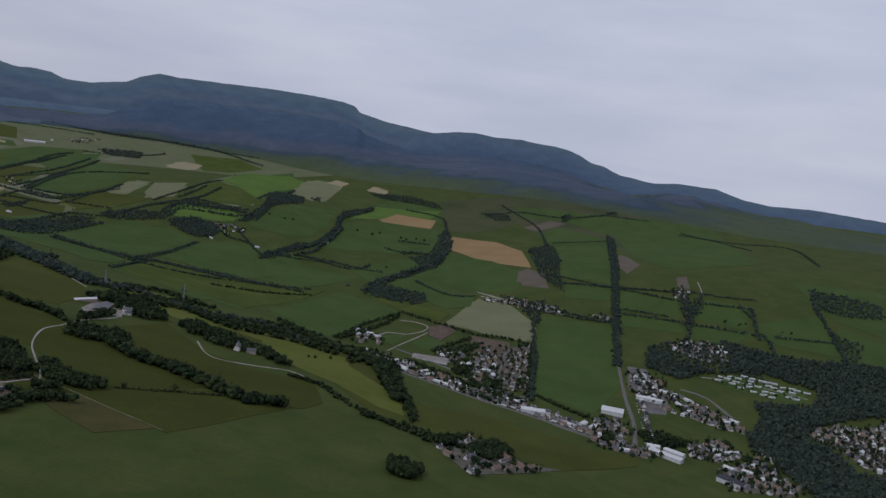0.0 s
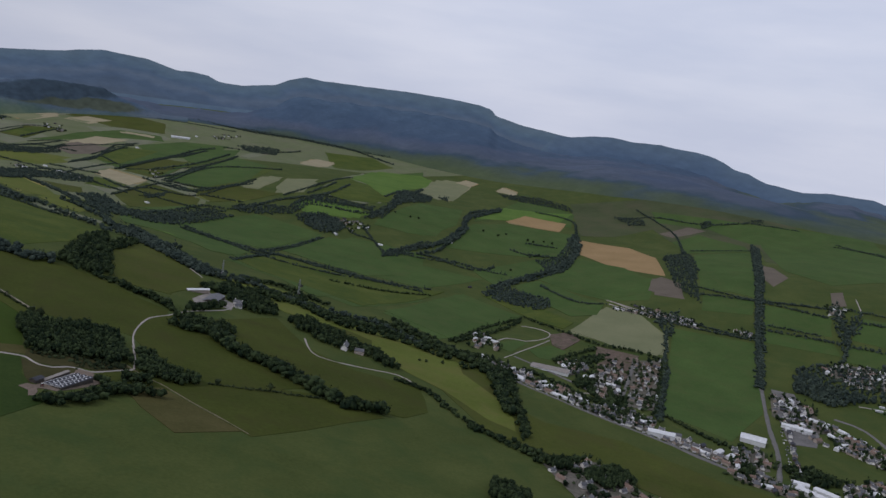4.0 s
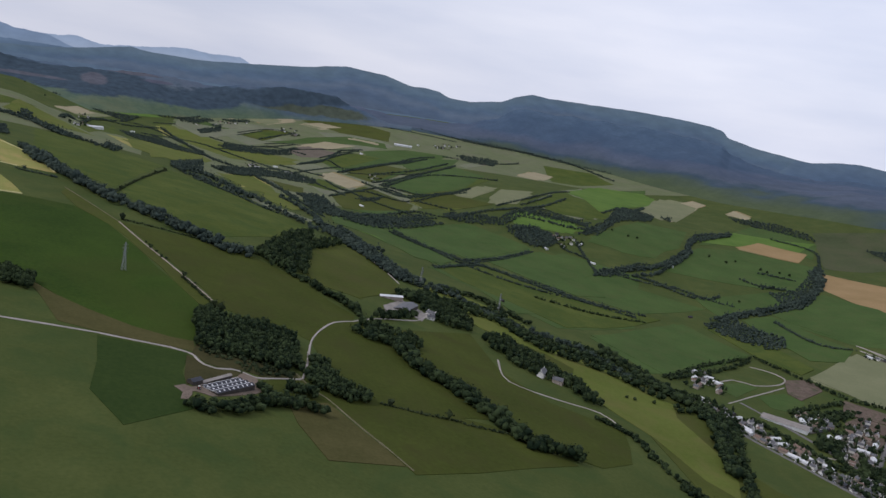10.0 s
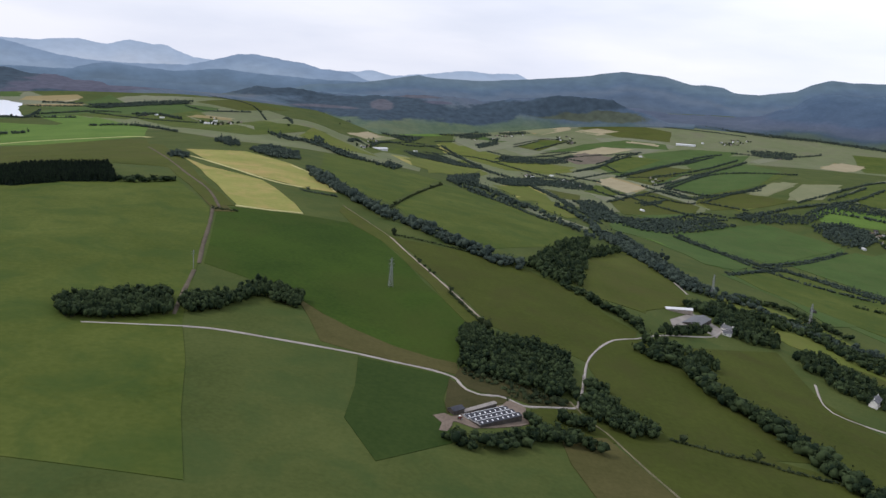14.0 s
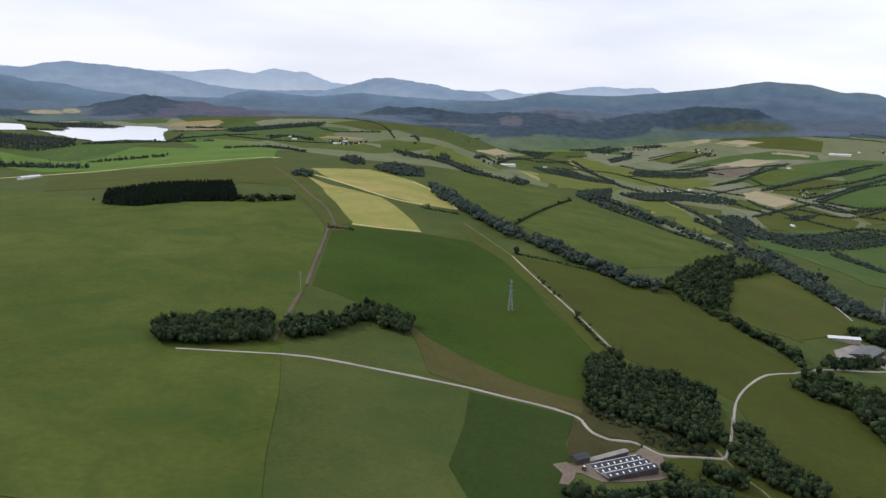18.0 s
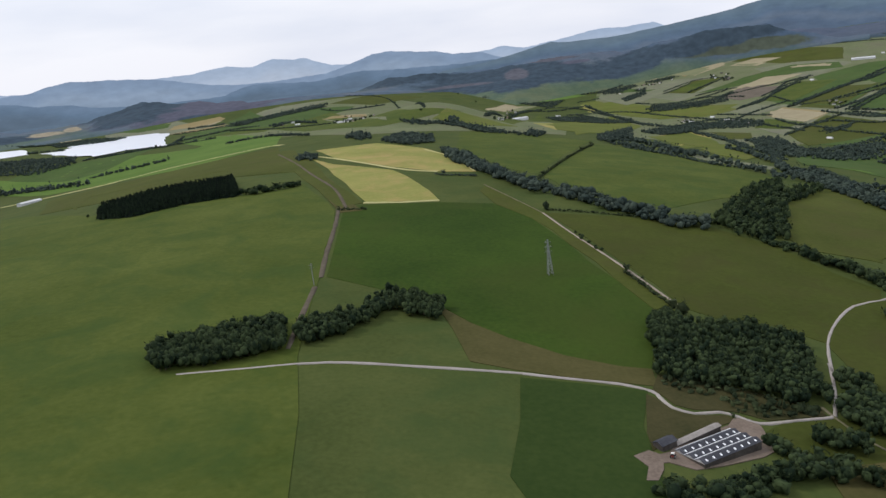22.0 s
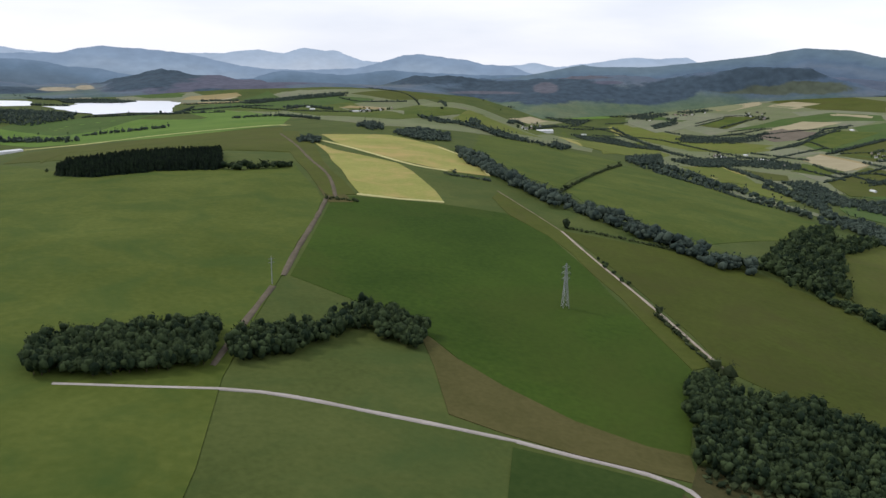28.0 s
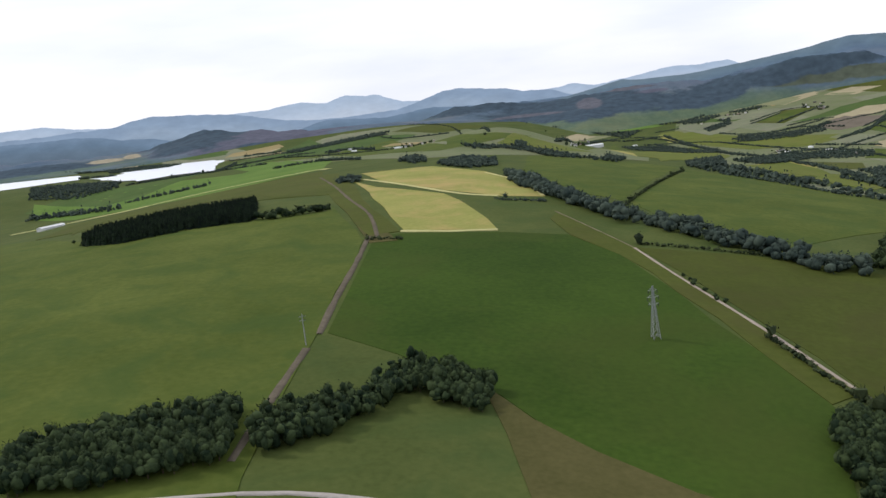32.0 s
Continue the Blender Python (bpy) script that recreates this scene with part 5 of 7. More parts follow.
field("olive", [(1714, 2163), (2006, 2353), (2065, 2164), (1885, 1997), (1768, 2016)])
field("green", [(876, 1726), (972, 1846), (1048, 1794), (1101, 1587), (921, 1384), (873, 1505)])
field("green", [(1032, 1762), (1181, 1823), (1341, 1903), (1400, 1732), (1204, 1606), (1067, 1566)])
field("bright", [(1509, 1996), (1598, 2041), (1705, 1916), (1640, 1852), (1521, 1927)])
field("green", [(1173, 1577), (1411, 1693), (1499, 1602), (1462, 1541), (1335, 1462), (1253, 1478)])
field("green", [(932, 1388), (1077, 1478), (1149, 1340), (1300, 1286), (1182, 1226), (908, 1092)])
field("green", [(1682, 1829), (1871, 1866), (1951, 1775), (1780, 1664), (1697, 1705)])
field("bright", [(2120, 1837), (2456, 1982), (2633, 1792), (2475, 1733), (2310, 1805)])
field("stubble", [(2255, 1800), (2429, 1855), (2483, 1709), (2346, 1635)])
field("pale", [(2208, 2204), (2687, 2576), (2700, 2382), (2282, 2084)])
field("straw", [(2719, 2490), (2807, 2507), (2792, 2421), (2700, 2382)])
field("straw", [(2720, 2254), (2805, 2290), (2763, 2173), (2704, 2142)])
field("straw", [(2157, 2875), (2350, 3038), (2410, 2962), (2264, 2828)])
field("pale", [(1496, 2261), (1643, 2375), (1713, 2355), (1525, 2209)])
field("pale", [(1560, 2167), (1717, 2336), (1788, 2256), (1613, 2130)])
field("tan", [(1166, 2575), (1268, 2699), (1273, 2448), (1190, 2355)])
field("olive_light", [(1316, 2398), (1569, 2621), (1869, 2892), (1820, 2629), (1483, 2292), (1335, 2262)])
field("green", [(1311, 2707), (1508, 2836), (1577, 2732), (1339, 2478)])
field("lime", [(1304, 2200), (1451, 2262), (1535, 2127), (1347, 2050)])
field("hay", [(44, 1579), (89, 1474), (173, 1374), (205, 1264), (226, 1162), (151, 1161), (118, 1295), (85, 1430)])
field("scrub", [(319, 716), (328, 737), (359, 727), (386, 709), (400, 701), (399, 693), (367, 686), (356, 694), (347, 696), (334, 696), (326, 701), (323, 712)])
field("green", [(1035, 1055), (1286, 1172), (1416, 1210), (1396, 1028), (1217, 978), (1046, 904)])
field("pale", [(1407, 912), (1611, 976), (1646, 964), (1639, 892), (1544, 775), (1488, 740), (1417, 724), (1393, 793)])
field("fallow", [(1924, 1046), (1994, 1049), (1946, 968), (1827, 895), (1828, 937), (1840, 996)])
field("green", [(1730, 1243), (2054, 1344), (2038, 1186), (1948, 1051), (1824, 987), (1712, 1016), (1714, 1134)])
field("green", [(1617, 1230), (1720, 1235), (1658, 998), (1566, 955), (1506, 983), (1547, 1089)])
field("olive", [(1460, 1194), (1564, 1186), (1506, 1057), (1464, 944), (1403, 925), (1406, 1026)])
field("lime", [(902, 940), (904, 856), (934, 778), (895, 735), (861, 642), (818, 581), (776, 545), (768, 580), (788, 667), (781, 753), (798, 818)])
field("green", [(1184, 842), (1262, 855), (1263, 817), (1184, 782), (1159, 800)])
field("green", [(1119, 875), (1213, 897), (1229, 877), (1125, 833)])
field("dirt_plot", [(1255, 747), (1362, 774), (1374, 760), (1298, 720), (1200, 679), (1206, 708)])
field("dirt_plot", [(1328, 712), (1395, 705), (1265, 635), (1208, 635)])
field("dirt_plot", [(1332, 907), (1395, 903), (1362, 856), (1265, 826), (1271, 854)])
field("bright", [(-796, 2276), (-504, 2078), (-338, 2153), (-314, 2676), (-129, 2305), (-84, 2006), (-179, 1942), (-299, 1910), (-387, 1867), (-511, 1907), (-678, 2059)])
field("olive_light", [(-434, 1754), (-260, 1798), (-87, 1903), (-18, 1621), (22, 1444), (-32, 1453), (-95, 1580), (-178, 1545), (-303, 1586), (-232, 1360)])
field("straw", [(-1441, 3874), (-1447, 3946), (-1317, 3873), (-1136, 3469)])
field("straw", [(-1114, 3424), (-1478, 4319), (-1395, 4267), (-1080, 3506)])
field("tan", [(-634, 3133), (-600, 3235), (-489, 3321), (-458, 3195), (-552, 3069)])
field("meadow", [(-426, 3569), (-332, 3665), (-171, 3588), (-190, 3452), (-366, 3445)])
field("green", [(-508, 3451), (-459, 3667), (-366, 3445), (-382, 3242), (-448, 3242)])
field("green", [(-505, 2749), (-484, 3009), (-425, 3100), (-362, 2881), (-419, 2586)])
field("meadow", [(-106, 3054), (134, 2342), (138, 2254), (-84, 2957)])
field("lime", [(851, 3543), (921, 3563), (952, 3144), (1075, 3163), (1206, 2934), (1121, 2812), (995, 2882), (900, 3123), (847, 3324)])
field("lime", [(591, 2690), (762, 3010), (843, 2877), (819, 2571), (649, 2154), (565, 2084), (510, 2110)])
field("lime", [(707, 2105), (854, 2284), (850, 2121), (815, 1971), (738, 1865), (707, 1944)])
field("meadow", [(972, 3744), (1103, 3652), (1185, 3553), (1103, 3446), (981, 3363), (930, 3608)])
field("olive_light", [(914, 2313), (990, 2243), (934, 2096), (882, 2100)])
field("straw", [(460, 3437), (550, 3576), (586, 3539), (495, 3403)])
field("straw", [(1118, 4182), (1226, 4237), (1212, 4147), (1108, 4100)])
field("straw", [(1197, 3969), (1358, 4115), (1378, 4102), (1211, 3908)])
field("pale", [(1311, 3923), (1405, 4014), (1488, 3902), (1369, 3801)])
field("straw", [(1483, 3976), (1562, 3946), (1537, 3873)])
field("pale", [(1567, 3837), (1645, 3853), (1736, 3756), (1592, 3714)])
field("bright", [(862, 1726), (913, 1785), (967, 1636), (892, 1505), (864, 1589), (836, 1664)])
field("concrete", [(610, 964), (660, 1009), (674, 964), (646, 928), (638, 954), (599, 935)])
field("green", [(849, 1706), (909, 1775), (990, 1716), (1061, 1519), (951, 1396), (888, 1393), (888, 1564), (815, 1603)])
field("green", [(1010, 1728), (1198, 1853), (1302, 1905), (1400, 1725), (1235, 1626), (1100, 1538), (1057, 1629)])
field("bright", [(1516, 2005), (1586, 2034), (1686, 1892), (1635, 1844), (1510, 1944)])
field("green", [(1154, 1550), (1361, 1671), (1450, 1657), (1505, 1584), (1402, 1503), (1347, 1365), (1254, 1352), (1202, 1432)])
field("olive", [(911, 1342), (1091, 1483), (1176, 1398), (1238, 1311), (1375, 1231), (1181, 1144), (999, 1072), (955, 1172), (909, 1256)])
field("olive_light", [(578, 1186), (647, 1267), (698, 1250), (695, 1093), (668, 1040), (580, 972), (532, 998), (535, 1073)])
field("olive_light", [(1044, 2185), (1239, 2383), (1266, 2106), (1219, 2039), (987, 1948)])
field("olive", [(1037, 2338), (1139, 2511), (1161, 2334), (1074, 2256)])
field("olive_light", [(1301, 2202), (1467, 2257), (1546, 2123), (1432, 2080), (1278, 2068)])
field("green", [(1329, 2448), (1548, 2626), (1889, 2934), (1853, 2653), (1563, 2331), (1348, 2258)])
field("olive_light", [(1310, 2707), (1550, 2895), (1588, 2777), (1345, 2505)])
field("green", [(1629, 2882), (1879, 3143), (2051, 3173), (1899, 2978), (1588, 2699)])
field("olive", [(1310, 2963), (1547, 3196), (1627, 3082), (1342, 2794)])
field("olive", [(1729, 2168), (2054, 2422), (1916, 2067), (1815, 1982), (1709, 2041)])
field("bright", [(2121, 2485), (2471, 2770), (2662, 2580), (2479, 2413), (2017, 2130), (1937, 2091)])
field("pale", [(1483, 2253), (1646, 2379), (1703, 2349), (1515, 2212)])
field("pale", [(1588, 2211), (1714, 2335), (1789, 2261), (1554, 2117)])
field("straw", [(2152, 2868), (2322, 3027), (2409, 2950), (2209, 2799)])
field("straw", [(1170, 2594), (1256, 2682), (1260, 2428), (1181, 2354)])
field("straw", [(1404, 3334), (1525, 3426), (1630, 3349), (1470, 3255)])
field("fallow", [(1270, 3186), (1373, 3298), (1442, 3256), (1278, 3082)])
field("straw", [(1565, 3831), (1666, 3858), (1732, 3752), (1629, 3724)])
field("straw", [(1668, 3526), (1774, 3455), (1761, 3426), (1663, 3496)])
field("pale", [(2191, 2182), (2626, 2544), (2679, 2442), (2411, 2185), (2208, 2084)])
field("meadow", [(1961, 3025), (2099, 3136), (2130, 3087), (1949, 2951)])
field("meadow", [(654, 1663), (682, 1622), (740, 1536), (716, 1490), (653, 1538), (640, 1600)])
field("straw", [(464, 3458), (551, 3565), (583, 3538), (509, 3433)])
field("bright", [(626, 3724), (778, 3837), (914, 3757), (815, 3704), (662, 3662)])
field("lime", [(727, 1829), (813, 1916), (784, 1701), (731, 1626), (709, 1698)])
field("olive", [(1188, 3526), (1348, 3626), (1398, 3604), (1258, 3440)])
hamlet(14, [(1635, 970), (1643, 864), (1634, 816), (1666, 890)])
hamlet(24, [(722, 467), (811, 460), (784, 383), (817, 350), (669, 382)])
hamlet(6, [(1055, 861), (1159, 889), (1090, 833)])
hamlet(8, [(1552, 1844), (1648, 1758), (1473, 1678)])
hamlet(6, [(1343, 2697), (1395, 2528), (1264, 2414)])
hamlet(6, [(387, 2235), (531, 3016), (417, 2159)])
hamlet(6, [(522, 3453), (633, 3339), (522, 3094)])
hamlet(5, [(2129, 3513), (2244, 3460), (2062, 3339)])
hamlet(6, [(1402, 3691), (1506, 3604), (1386, 3486)])
hamlet(4, [(-1, 2875), (112, 2445), (68, 2244)])
hamlet(5, [(-69, 3026), (57, 3066), (62, 2273)])
hamlet(5, [(56, 2388), (-63, 2814), (-75, 3109)])
hamlet(21, [(1696, 948), (1679, 810), (1635, 746), (1634, 825)])
hamlet(8, [(1010, 3660), (1150, 3790), (1290, 3800), (1300, 3760), (1120, 3690)])
hamlet(18, [(1679, 705), (1675, 664), (1653, 662)])
hamlet(5, [(1413, 3580), (1448, 3557), (1421, 3515)])
hamlet(12, [(1130, 927), (1189, 935), (1120, 884), (1078, 871)])
hamlet(40, [(995, 769), (997, 659), (996, 547), (1021, 555), (1044, 680), (1040, 792)])
hamlet(21, [(1184, 782), (1243, 766), (1192, 725), (1131, 717)])
hamlet(45, [(1146, 701), (1295, 738), (1260, 697), (1104, 613), (1074, 629)])
hamlet(40, [(1349, 731), (1395, 705), (1129, 562), (1094, 591)])
hamlet(27, [(1034, 603), (1071, 582), (1075, 532), (1039, 527), (1003, 552)])
hamlet(10, [(1657, 847), (1679, 814), (1663, 769), (1635, 790)])
hamlet(35, [(1608, 501), (1663, 468), (1687, 417), (1597, 381), (1571, 425), (1581, 474)])
hamlet(35, [(1416, 513), (1417, 457), (1377, 421), (1342, 379), (1289, 409), (1317, 468)])
hamlet(32, [(1324, 383), (1341, 340), (1283, 270), (1265, 291), (1277, 357)])
hamlet(21, [(1100, 433), (1147, 410), (1073, 371), (1024, 393)])
hamlet(29, [(1000, 391), (1032, 339), (1039, 318), (1002, 320), (984, 376)])
hamlet(35, [(1135, 302), (1194, 279), (1162, 238), (1101, 252), (1086, 283)])
hamlet(45, [(1074, 245), (1176, 218), (1102, 145), (1056, 150), (1000, 204)])
hamlet(27, [(1215, 228), (1175, 173), (1127, 129), (1127, 149)])
hamlet(121, [(1372, 188), (1445, 167), (1476, 113), (1540, 97), (1299, 69), (1295, 97), (1341, 134)])
hamlet(10, [(1955, 618), (1964, 586), (1909, 574), (1904, 599)])
hamlet(6, [(2055, 3461), (2164, 3457), (2051, 3358)])
hamlet(8, [(1549, 1830), (1631, 1808), (1584, 1766), (1538, 1784)])
hamlet(7, [(960, 2728), (1018, 2709), (961, 2599)])
hamlet(6, [(1067, 2558), (1103, 2477), (1055, 2426)])
field("dirt_plot", [(1359, 817), (1382, 741), (1333, 723), (1295, 776)])
field("dirt_plot", [(1309, 740), (1329, 721), (1277, 700), (1267, 722)])
field("dirt_plot", [(1249, 716), (1262, 688), (1183, 656), (1179, 688)])
field("dirt_plot", [(1350, 722), (1372, 692), (1321, 665), (1295, 688)])
field("tan", [(-725, 3425), (-738, 3566), (-575, 3641), (-540, 3581), (-611, 3428)])
field("tan", [(-97, 2975), (-78, 3104), (31, 3144), (44, 3064)])
field("green", [(-979, 3602), (-903, 3662), (-770, 3640), (-756, 3540), (-860, 3500)])
field("olive_dark", [(352, 668), (372, 683), (405, 690), (416, 682), (440, 655), (400, 640), (360, 650)])
field("bank", [(374, 650), (390, 646), (408, 650), (414, 627), (418, 605), (423, 586), (428, 556), (370, 556), (368, 608)])
field("dirt_plot", [(1269, 679), (1281, 652), (1221, 623), (1202, 643)])
MAIN_STREET = [(1012, 815), (986, 750), (980, 700), (986, 640), (990, 590), (996, 550), (1004, 511), (1010, 458), (1012, 412), (1009, 359)]
SIDE_ROAD = [(1449, 539), (1393, 504), (1312, 461), (1217, 417), (1127, 375), (1040, 340)]
tagged(drape("yards", [(1022, 800), (996, 745), (990, 700), (996, 640), (1000, 590), (1012, 520), (1018, 458), (1020, 412), (1018, 350), (1050, 352), (1066, 420), (1062, 470), (1050, 520), (1040, 600), (1024, 680), (1030, 745), (1046, 792)], "town"), FIELD_LABEL["town"], "gardens", kind="structure")
tagged(drape("yards", [(1436, 520), (1448, 486), (1381, 440), (1304, 392), (1250, 376), (1222, 404), (1307, 452)], "works_yard"), "grey asphalt yards of the works", "yard", kind="structure")
way("road", MAIN_STREET)
way("lane", [(1093, 640), (1058, 655), (1020, 668), (992, 676)])
street(MAIN_STREET, 13, 11.5, 21)
street(MAIN_STREET[4:], 29, 13.5, 22)
street(MAIN_STREET[5:9], 46, 15.0, 25, works=True)
street(SIDE_ROAD[1:], 17, 16.0, 23, works=True)
street([(1410, 480), (1350, 440), (1290, 410)], 4, 15.0, 24, works=True)
street([(1289, 438), (1267, 383), (1267, 343), (1265, 304), (1286, 266)], 8, 13.0, 26)
street([(1360, 435), (1354, 381), (1324, 322), (1318, 286)], 0, 14.0, 27, works=True)
park_cars(MAIN_STREET, 5.2, 9.0, 31)
park_cars(MAIN_STREET[4:], 21, 12.0, 32)
park_cars(SIDE_ROAD[1:], 7, 14.0, 33)
caravan_park([(1504, 387), (1547, 353), (1567, 307), (1577, 229), (1510, 225), (1484, 285), (1477, 343)])
way("faint_track", [(280, 1248), (297, 1190), (324, 1102)])
way("track", [(324, 1102), (337, 1030), (359, 929), (376, 840)])
way("lane", [(698, 835), (669, 782), (674, 758), (713, 736), (754, 717), (755, 680)])
way("dirt", [(124, 1142), (127, 1057), (128, 967), (130, 907)])
way("grass_path", [(53, 1604), (175, 1393), (231, 1348)])
way("road", [(1110, 814), (1105, 724), (1080, 586), (1012, 470), (1010, 401), (1018, 333)])
way("lane", [(689, 1007), (671, 949)])
way("lane", [(722, 1297), (715, 1175), (702, 1099)])
way("lane", [(2066, 600), (1957, 549)])
way("lane", [(1668, 991), (1651, 907), (1643, 864)])
way("lane", [(1694, 1016), (1675, 934), (1643, 844), (1643, 816)])
way("faint_track", [(401, 702), (405, 672), (411, 658), (416, 631), (420, 608), (425, 586), (431, 550)])
way("dirt", [(128, 886), (126, 824), (125, 772)])
way("lane", [(410, 705), (419, 725), (427, 743), (433, 758), (429, 747), (447, 788), (471, 825), (500, 858), (528, 873)])
way("lane", [(255, 736), (278, 730), (305, 724), (319, 716), (321, 709), (324, 698), (333, 692), (346, 694), (353, 690), (359, 684), (366, 683), (381, 687), (395, 690), (403, 693), (409, 705)])
way("lane", [(1109, 874), (1205, 907), (1231, 886), (1299, 890), (1343, 915), (1344, 950), (1326, 971)])
way("lane", [(1075, 807), (1174, 842), (1292, 877)])
way("road", [(1077, 602), (1153, 632), (1276, 693), (1360, 737)])
way("lane", [(1693, 1004), (1657, 912), (1633, 865)])
way("road", [(1477, 558), (1392, 515), (1255, 446), (1154, 393), (1033, 344)])
way("road", [(1399, 404), (1396, 358), (1329, 291), (1274, 263)])
way("lane", [(1491, 398), (1519, 345), (1534, 269), (1541, 222)])
way("dry_strip", [(-600, 1850), (-483, 1851), (-378, 1850), (-295, 1898), (-188, 1931), (-91, 1970), (-60, 1950)])
way("lane", [(528, 873), (571, 901), (639, 928), (674, 964)])
way("grass_path", [(148, 1162), (186, 1158), (226, 1162)])
way("grass_path", [(218, 1603), (259, 1481), (277, 1347)])
way("dirt", [(132, 1137), (110, 1250), (71, 1374), (24, 1544), (-33, 1737)])
hedgerow(12, [(247, 1558), (295, 1354), (334, 1237), (370, 1194), (411, 1125), (446, 1076), (476, 1073)])
hedgerow(12, [(245, 1504), (292, 1321), (331, 1213), (365, 1173), (407, 1108), (441, 1063), (472, 1062)])
hedgerow(10, [(519, 1006), (527, 965), (545, 924), (546, 904)])
hedgerow(2.6, [(326, 1116), (368, 1106), (411, 1093)])
hedgerow(3, [(347, 1283), (508, 1731)])
hedgerow(11, [(545, 1863), (613, 1904), (646, 1671), (668, 1579)])
hedgerow(10, [(661, 1558), (676, 1450), (696, 1375), (751, 1367), (757, 1265)])
hedgerow(9, [(1, 1261), (37, 1271), (65, 1297)])
hedgerow(8, [(170, 2184), (278, 2069), (359, 1937), (433, 1848)])
hedgerow(2.6, [(456, 662), (475, 657), (496, 650), (519, 646), (535, 640), (554, 635), (576, 630)])
hedgerow(13, [(510, 836), (549, 825), (545, 762), (562, 724), (570, 687), (575, 636), (593, 608), (608, 596), (624, 586)])
hedgerow(12, [(515, 827), (554, 816), (551, 757), (567, 719), (574, 681), (580, 632), (596, 603)])
hedgerow(10, [(752, 1461), (721, 1179), (740, 1114), (793, 1099), (814, 1024), (854, 986), (903, 961), (926, 909), (922, 847)])
hedgerow(9, [(790, 1522), (752, 1222), (765, 1143), (819, 1127)])
hedgerow(7, [(466, 1084), (502, 1060), (510, 1002), (542, 945), (548, 898)])
hedgerow(8, [(1313, 1975), (1493, 2051), (1701, 2093), (1899, 2224)])
hedgerow(9, [(1574, 1992), (1631, 1927), (1701, 1883), (1875, 1962), (2322, 2287)])
hedgerow(6, [(1007, 1716), (1029, 1460), (1121, 1348), (1229, 1302), (1303, 1226)])
hedgerow(3, [(1101, 1511), (1390, 1690)])
hedgerow(7, [(1449, 1525), (1565, 1573), (1682, 1619)])
hedgerow(6, [(1023, 2139), (1185, 2281), (1258, 2147), (1431, 2241), (1538, 2267)])
hedgerow(7, [(1388, 2640), (1603, 2734), (1906, 3022)])
hedgerow(7, [(1300, 2374), (1598, 2606), (1821, 2518)])
hedgerow(6, [(755, 2297), (867, 2344), (1164, 2680), (1342, 2817)])
hedgerow(7, [(955, 3065), (1207, 3243), (1320, 3098)])
hedgerow(6, [(557, 1720), (600, 1622), (645, 1487), (715, 1505)])
hedgerow(7, [(1995, 3223), (2165, 3147), (2390, 3196)])
hedgerow(9, [(2159, 3794), (2347, 3585), (2556, 3439), (2715, 3246), (2733, 2916)])
hedgerow(10, [(2275, 1547), (2108, 1397), (1863, 1294), (1531, 1219)])
hedgerow(10, [(1573, 1525), (1684, 1553), (1901, 1674), (2075, 1814), (2375, 1926)])
hedgerow(6, [(1929, 2068), (2072, 2154), (2096, 2106)])
hedgerow(7, [(2258, 915), (1823, 720), (1432, 536)])
hedgerow(6, [(1656, 811), (1652, 718), (1652, 644)])
hedgerow(7, [(1389, 695), (1213, 605), (1098, 547)])
hedgerow(6, [(1048, 1506), (1185, 1406), (1239, 1298)])
hedgerow(7, [(1470, 1541), (1590, 1521), (1630, 1378), (1713, 1376)])
hedgerow(6, [(1076, 1267), (1182, 1218), (1296, 1202)])
hedgerow(9, [(667, 1044), (757, 1053), (844, 1057), (844, 970), (913, 920), (960, 845), (1025, 779), (927, 669)])
hedgerow(7, [(709, 562), (735, 504), (744, 450)])
hedgerow(6, [(1525, 2014), (1691, 2067), (1740, 1851)])
hedgerow(7, [(1033, 879), (1346, 990)])
hedgerow(6, [(1682, 1200), (1623, 1055), (1659, 993)])
hedgerow(6, [(2859, 1662), (2689, 1406), (2473, 1248)])
hedgerow(7, [(2523, 1890), (2533, 1724), (2343, 1563)])
hedgerow(6, [(1593, 1780), (1500, 1597), (1470, 1541)])
hedgerow(7, [(1980, 1382), (1928, 1439), (1923, 1496)])
hedgerow(6, [(1872, 897), (1891, 744), (1881, 585), (1944, 434)])
hedgerow(6, [(1628, 803), (1646, 635)])
hedgerow(7, [(1943, 608), (1792, 520), (1655, 484)])
hedgerow(7, [(1944, 434), (1767, 367)])
hedgerow(7, [(2095, 329), (1788, 200)])
hedgerow(7, [(1719, 661), (1745, 535), (1788, 378)])
hedgerow(6, [(2950, 957), (2982, 762), (3078, 591), (2704, 430)])
hedgerow(7, [(2697, 1629), (2816, 1549), (2864, 1376), (3038, 1267)])
hedgerow(6, [(1578, 797), (1297, 642), (1084, 532)])
hedgerow(4.5, [(-600, 2412), (-482, 2500), (-348, 2600)])
hedgerow(5, [(-368, 2863), (-162, 2671), (13, 2551)])
hedgerow(5, [(-95, 3807), (102, 3645), (231, 2391)])
hedgerow(6, [(721, 3187), (922, 3177), (1018, 2828), (1069, 2485), (1090, 2182)])
hedgerow(5, [(1299, 3207), (1435, 3239), (1600, 3236)])
hedgerow(5, [(1306, 2667), (1419, 2623), (1558, 2635)])
hedgerow(6, [(1130, 2338), (1153, 2089), (1197, 1964)])
hedgerow(9, [(224, 2109), (299, 2095), (363, 1917)])
hedgerow(4, [(-142, 3344), (-56, 3275), (90, 3467)])
hedgerow(7, [(1280, 2672), (1546, 2882), (1809, 3119), (1929, 3175)])
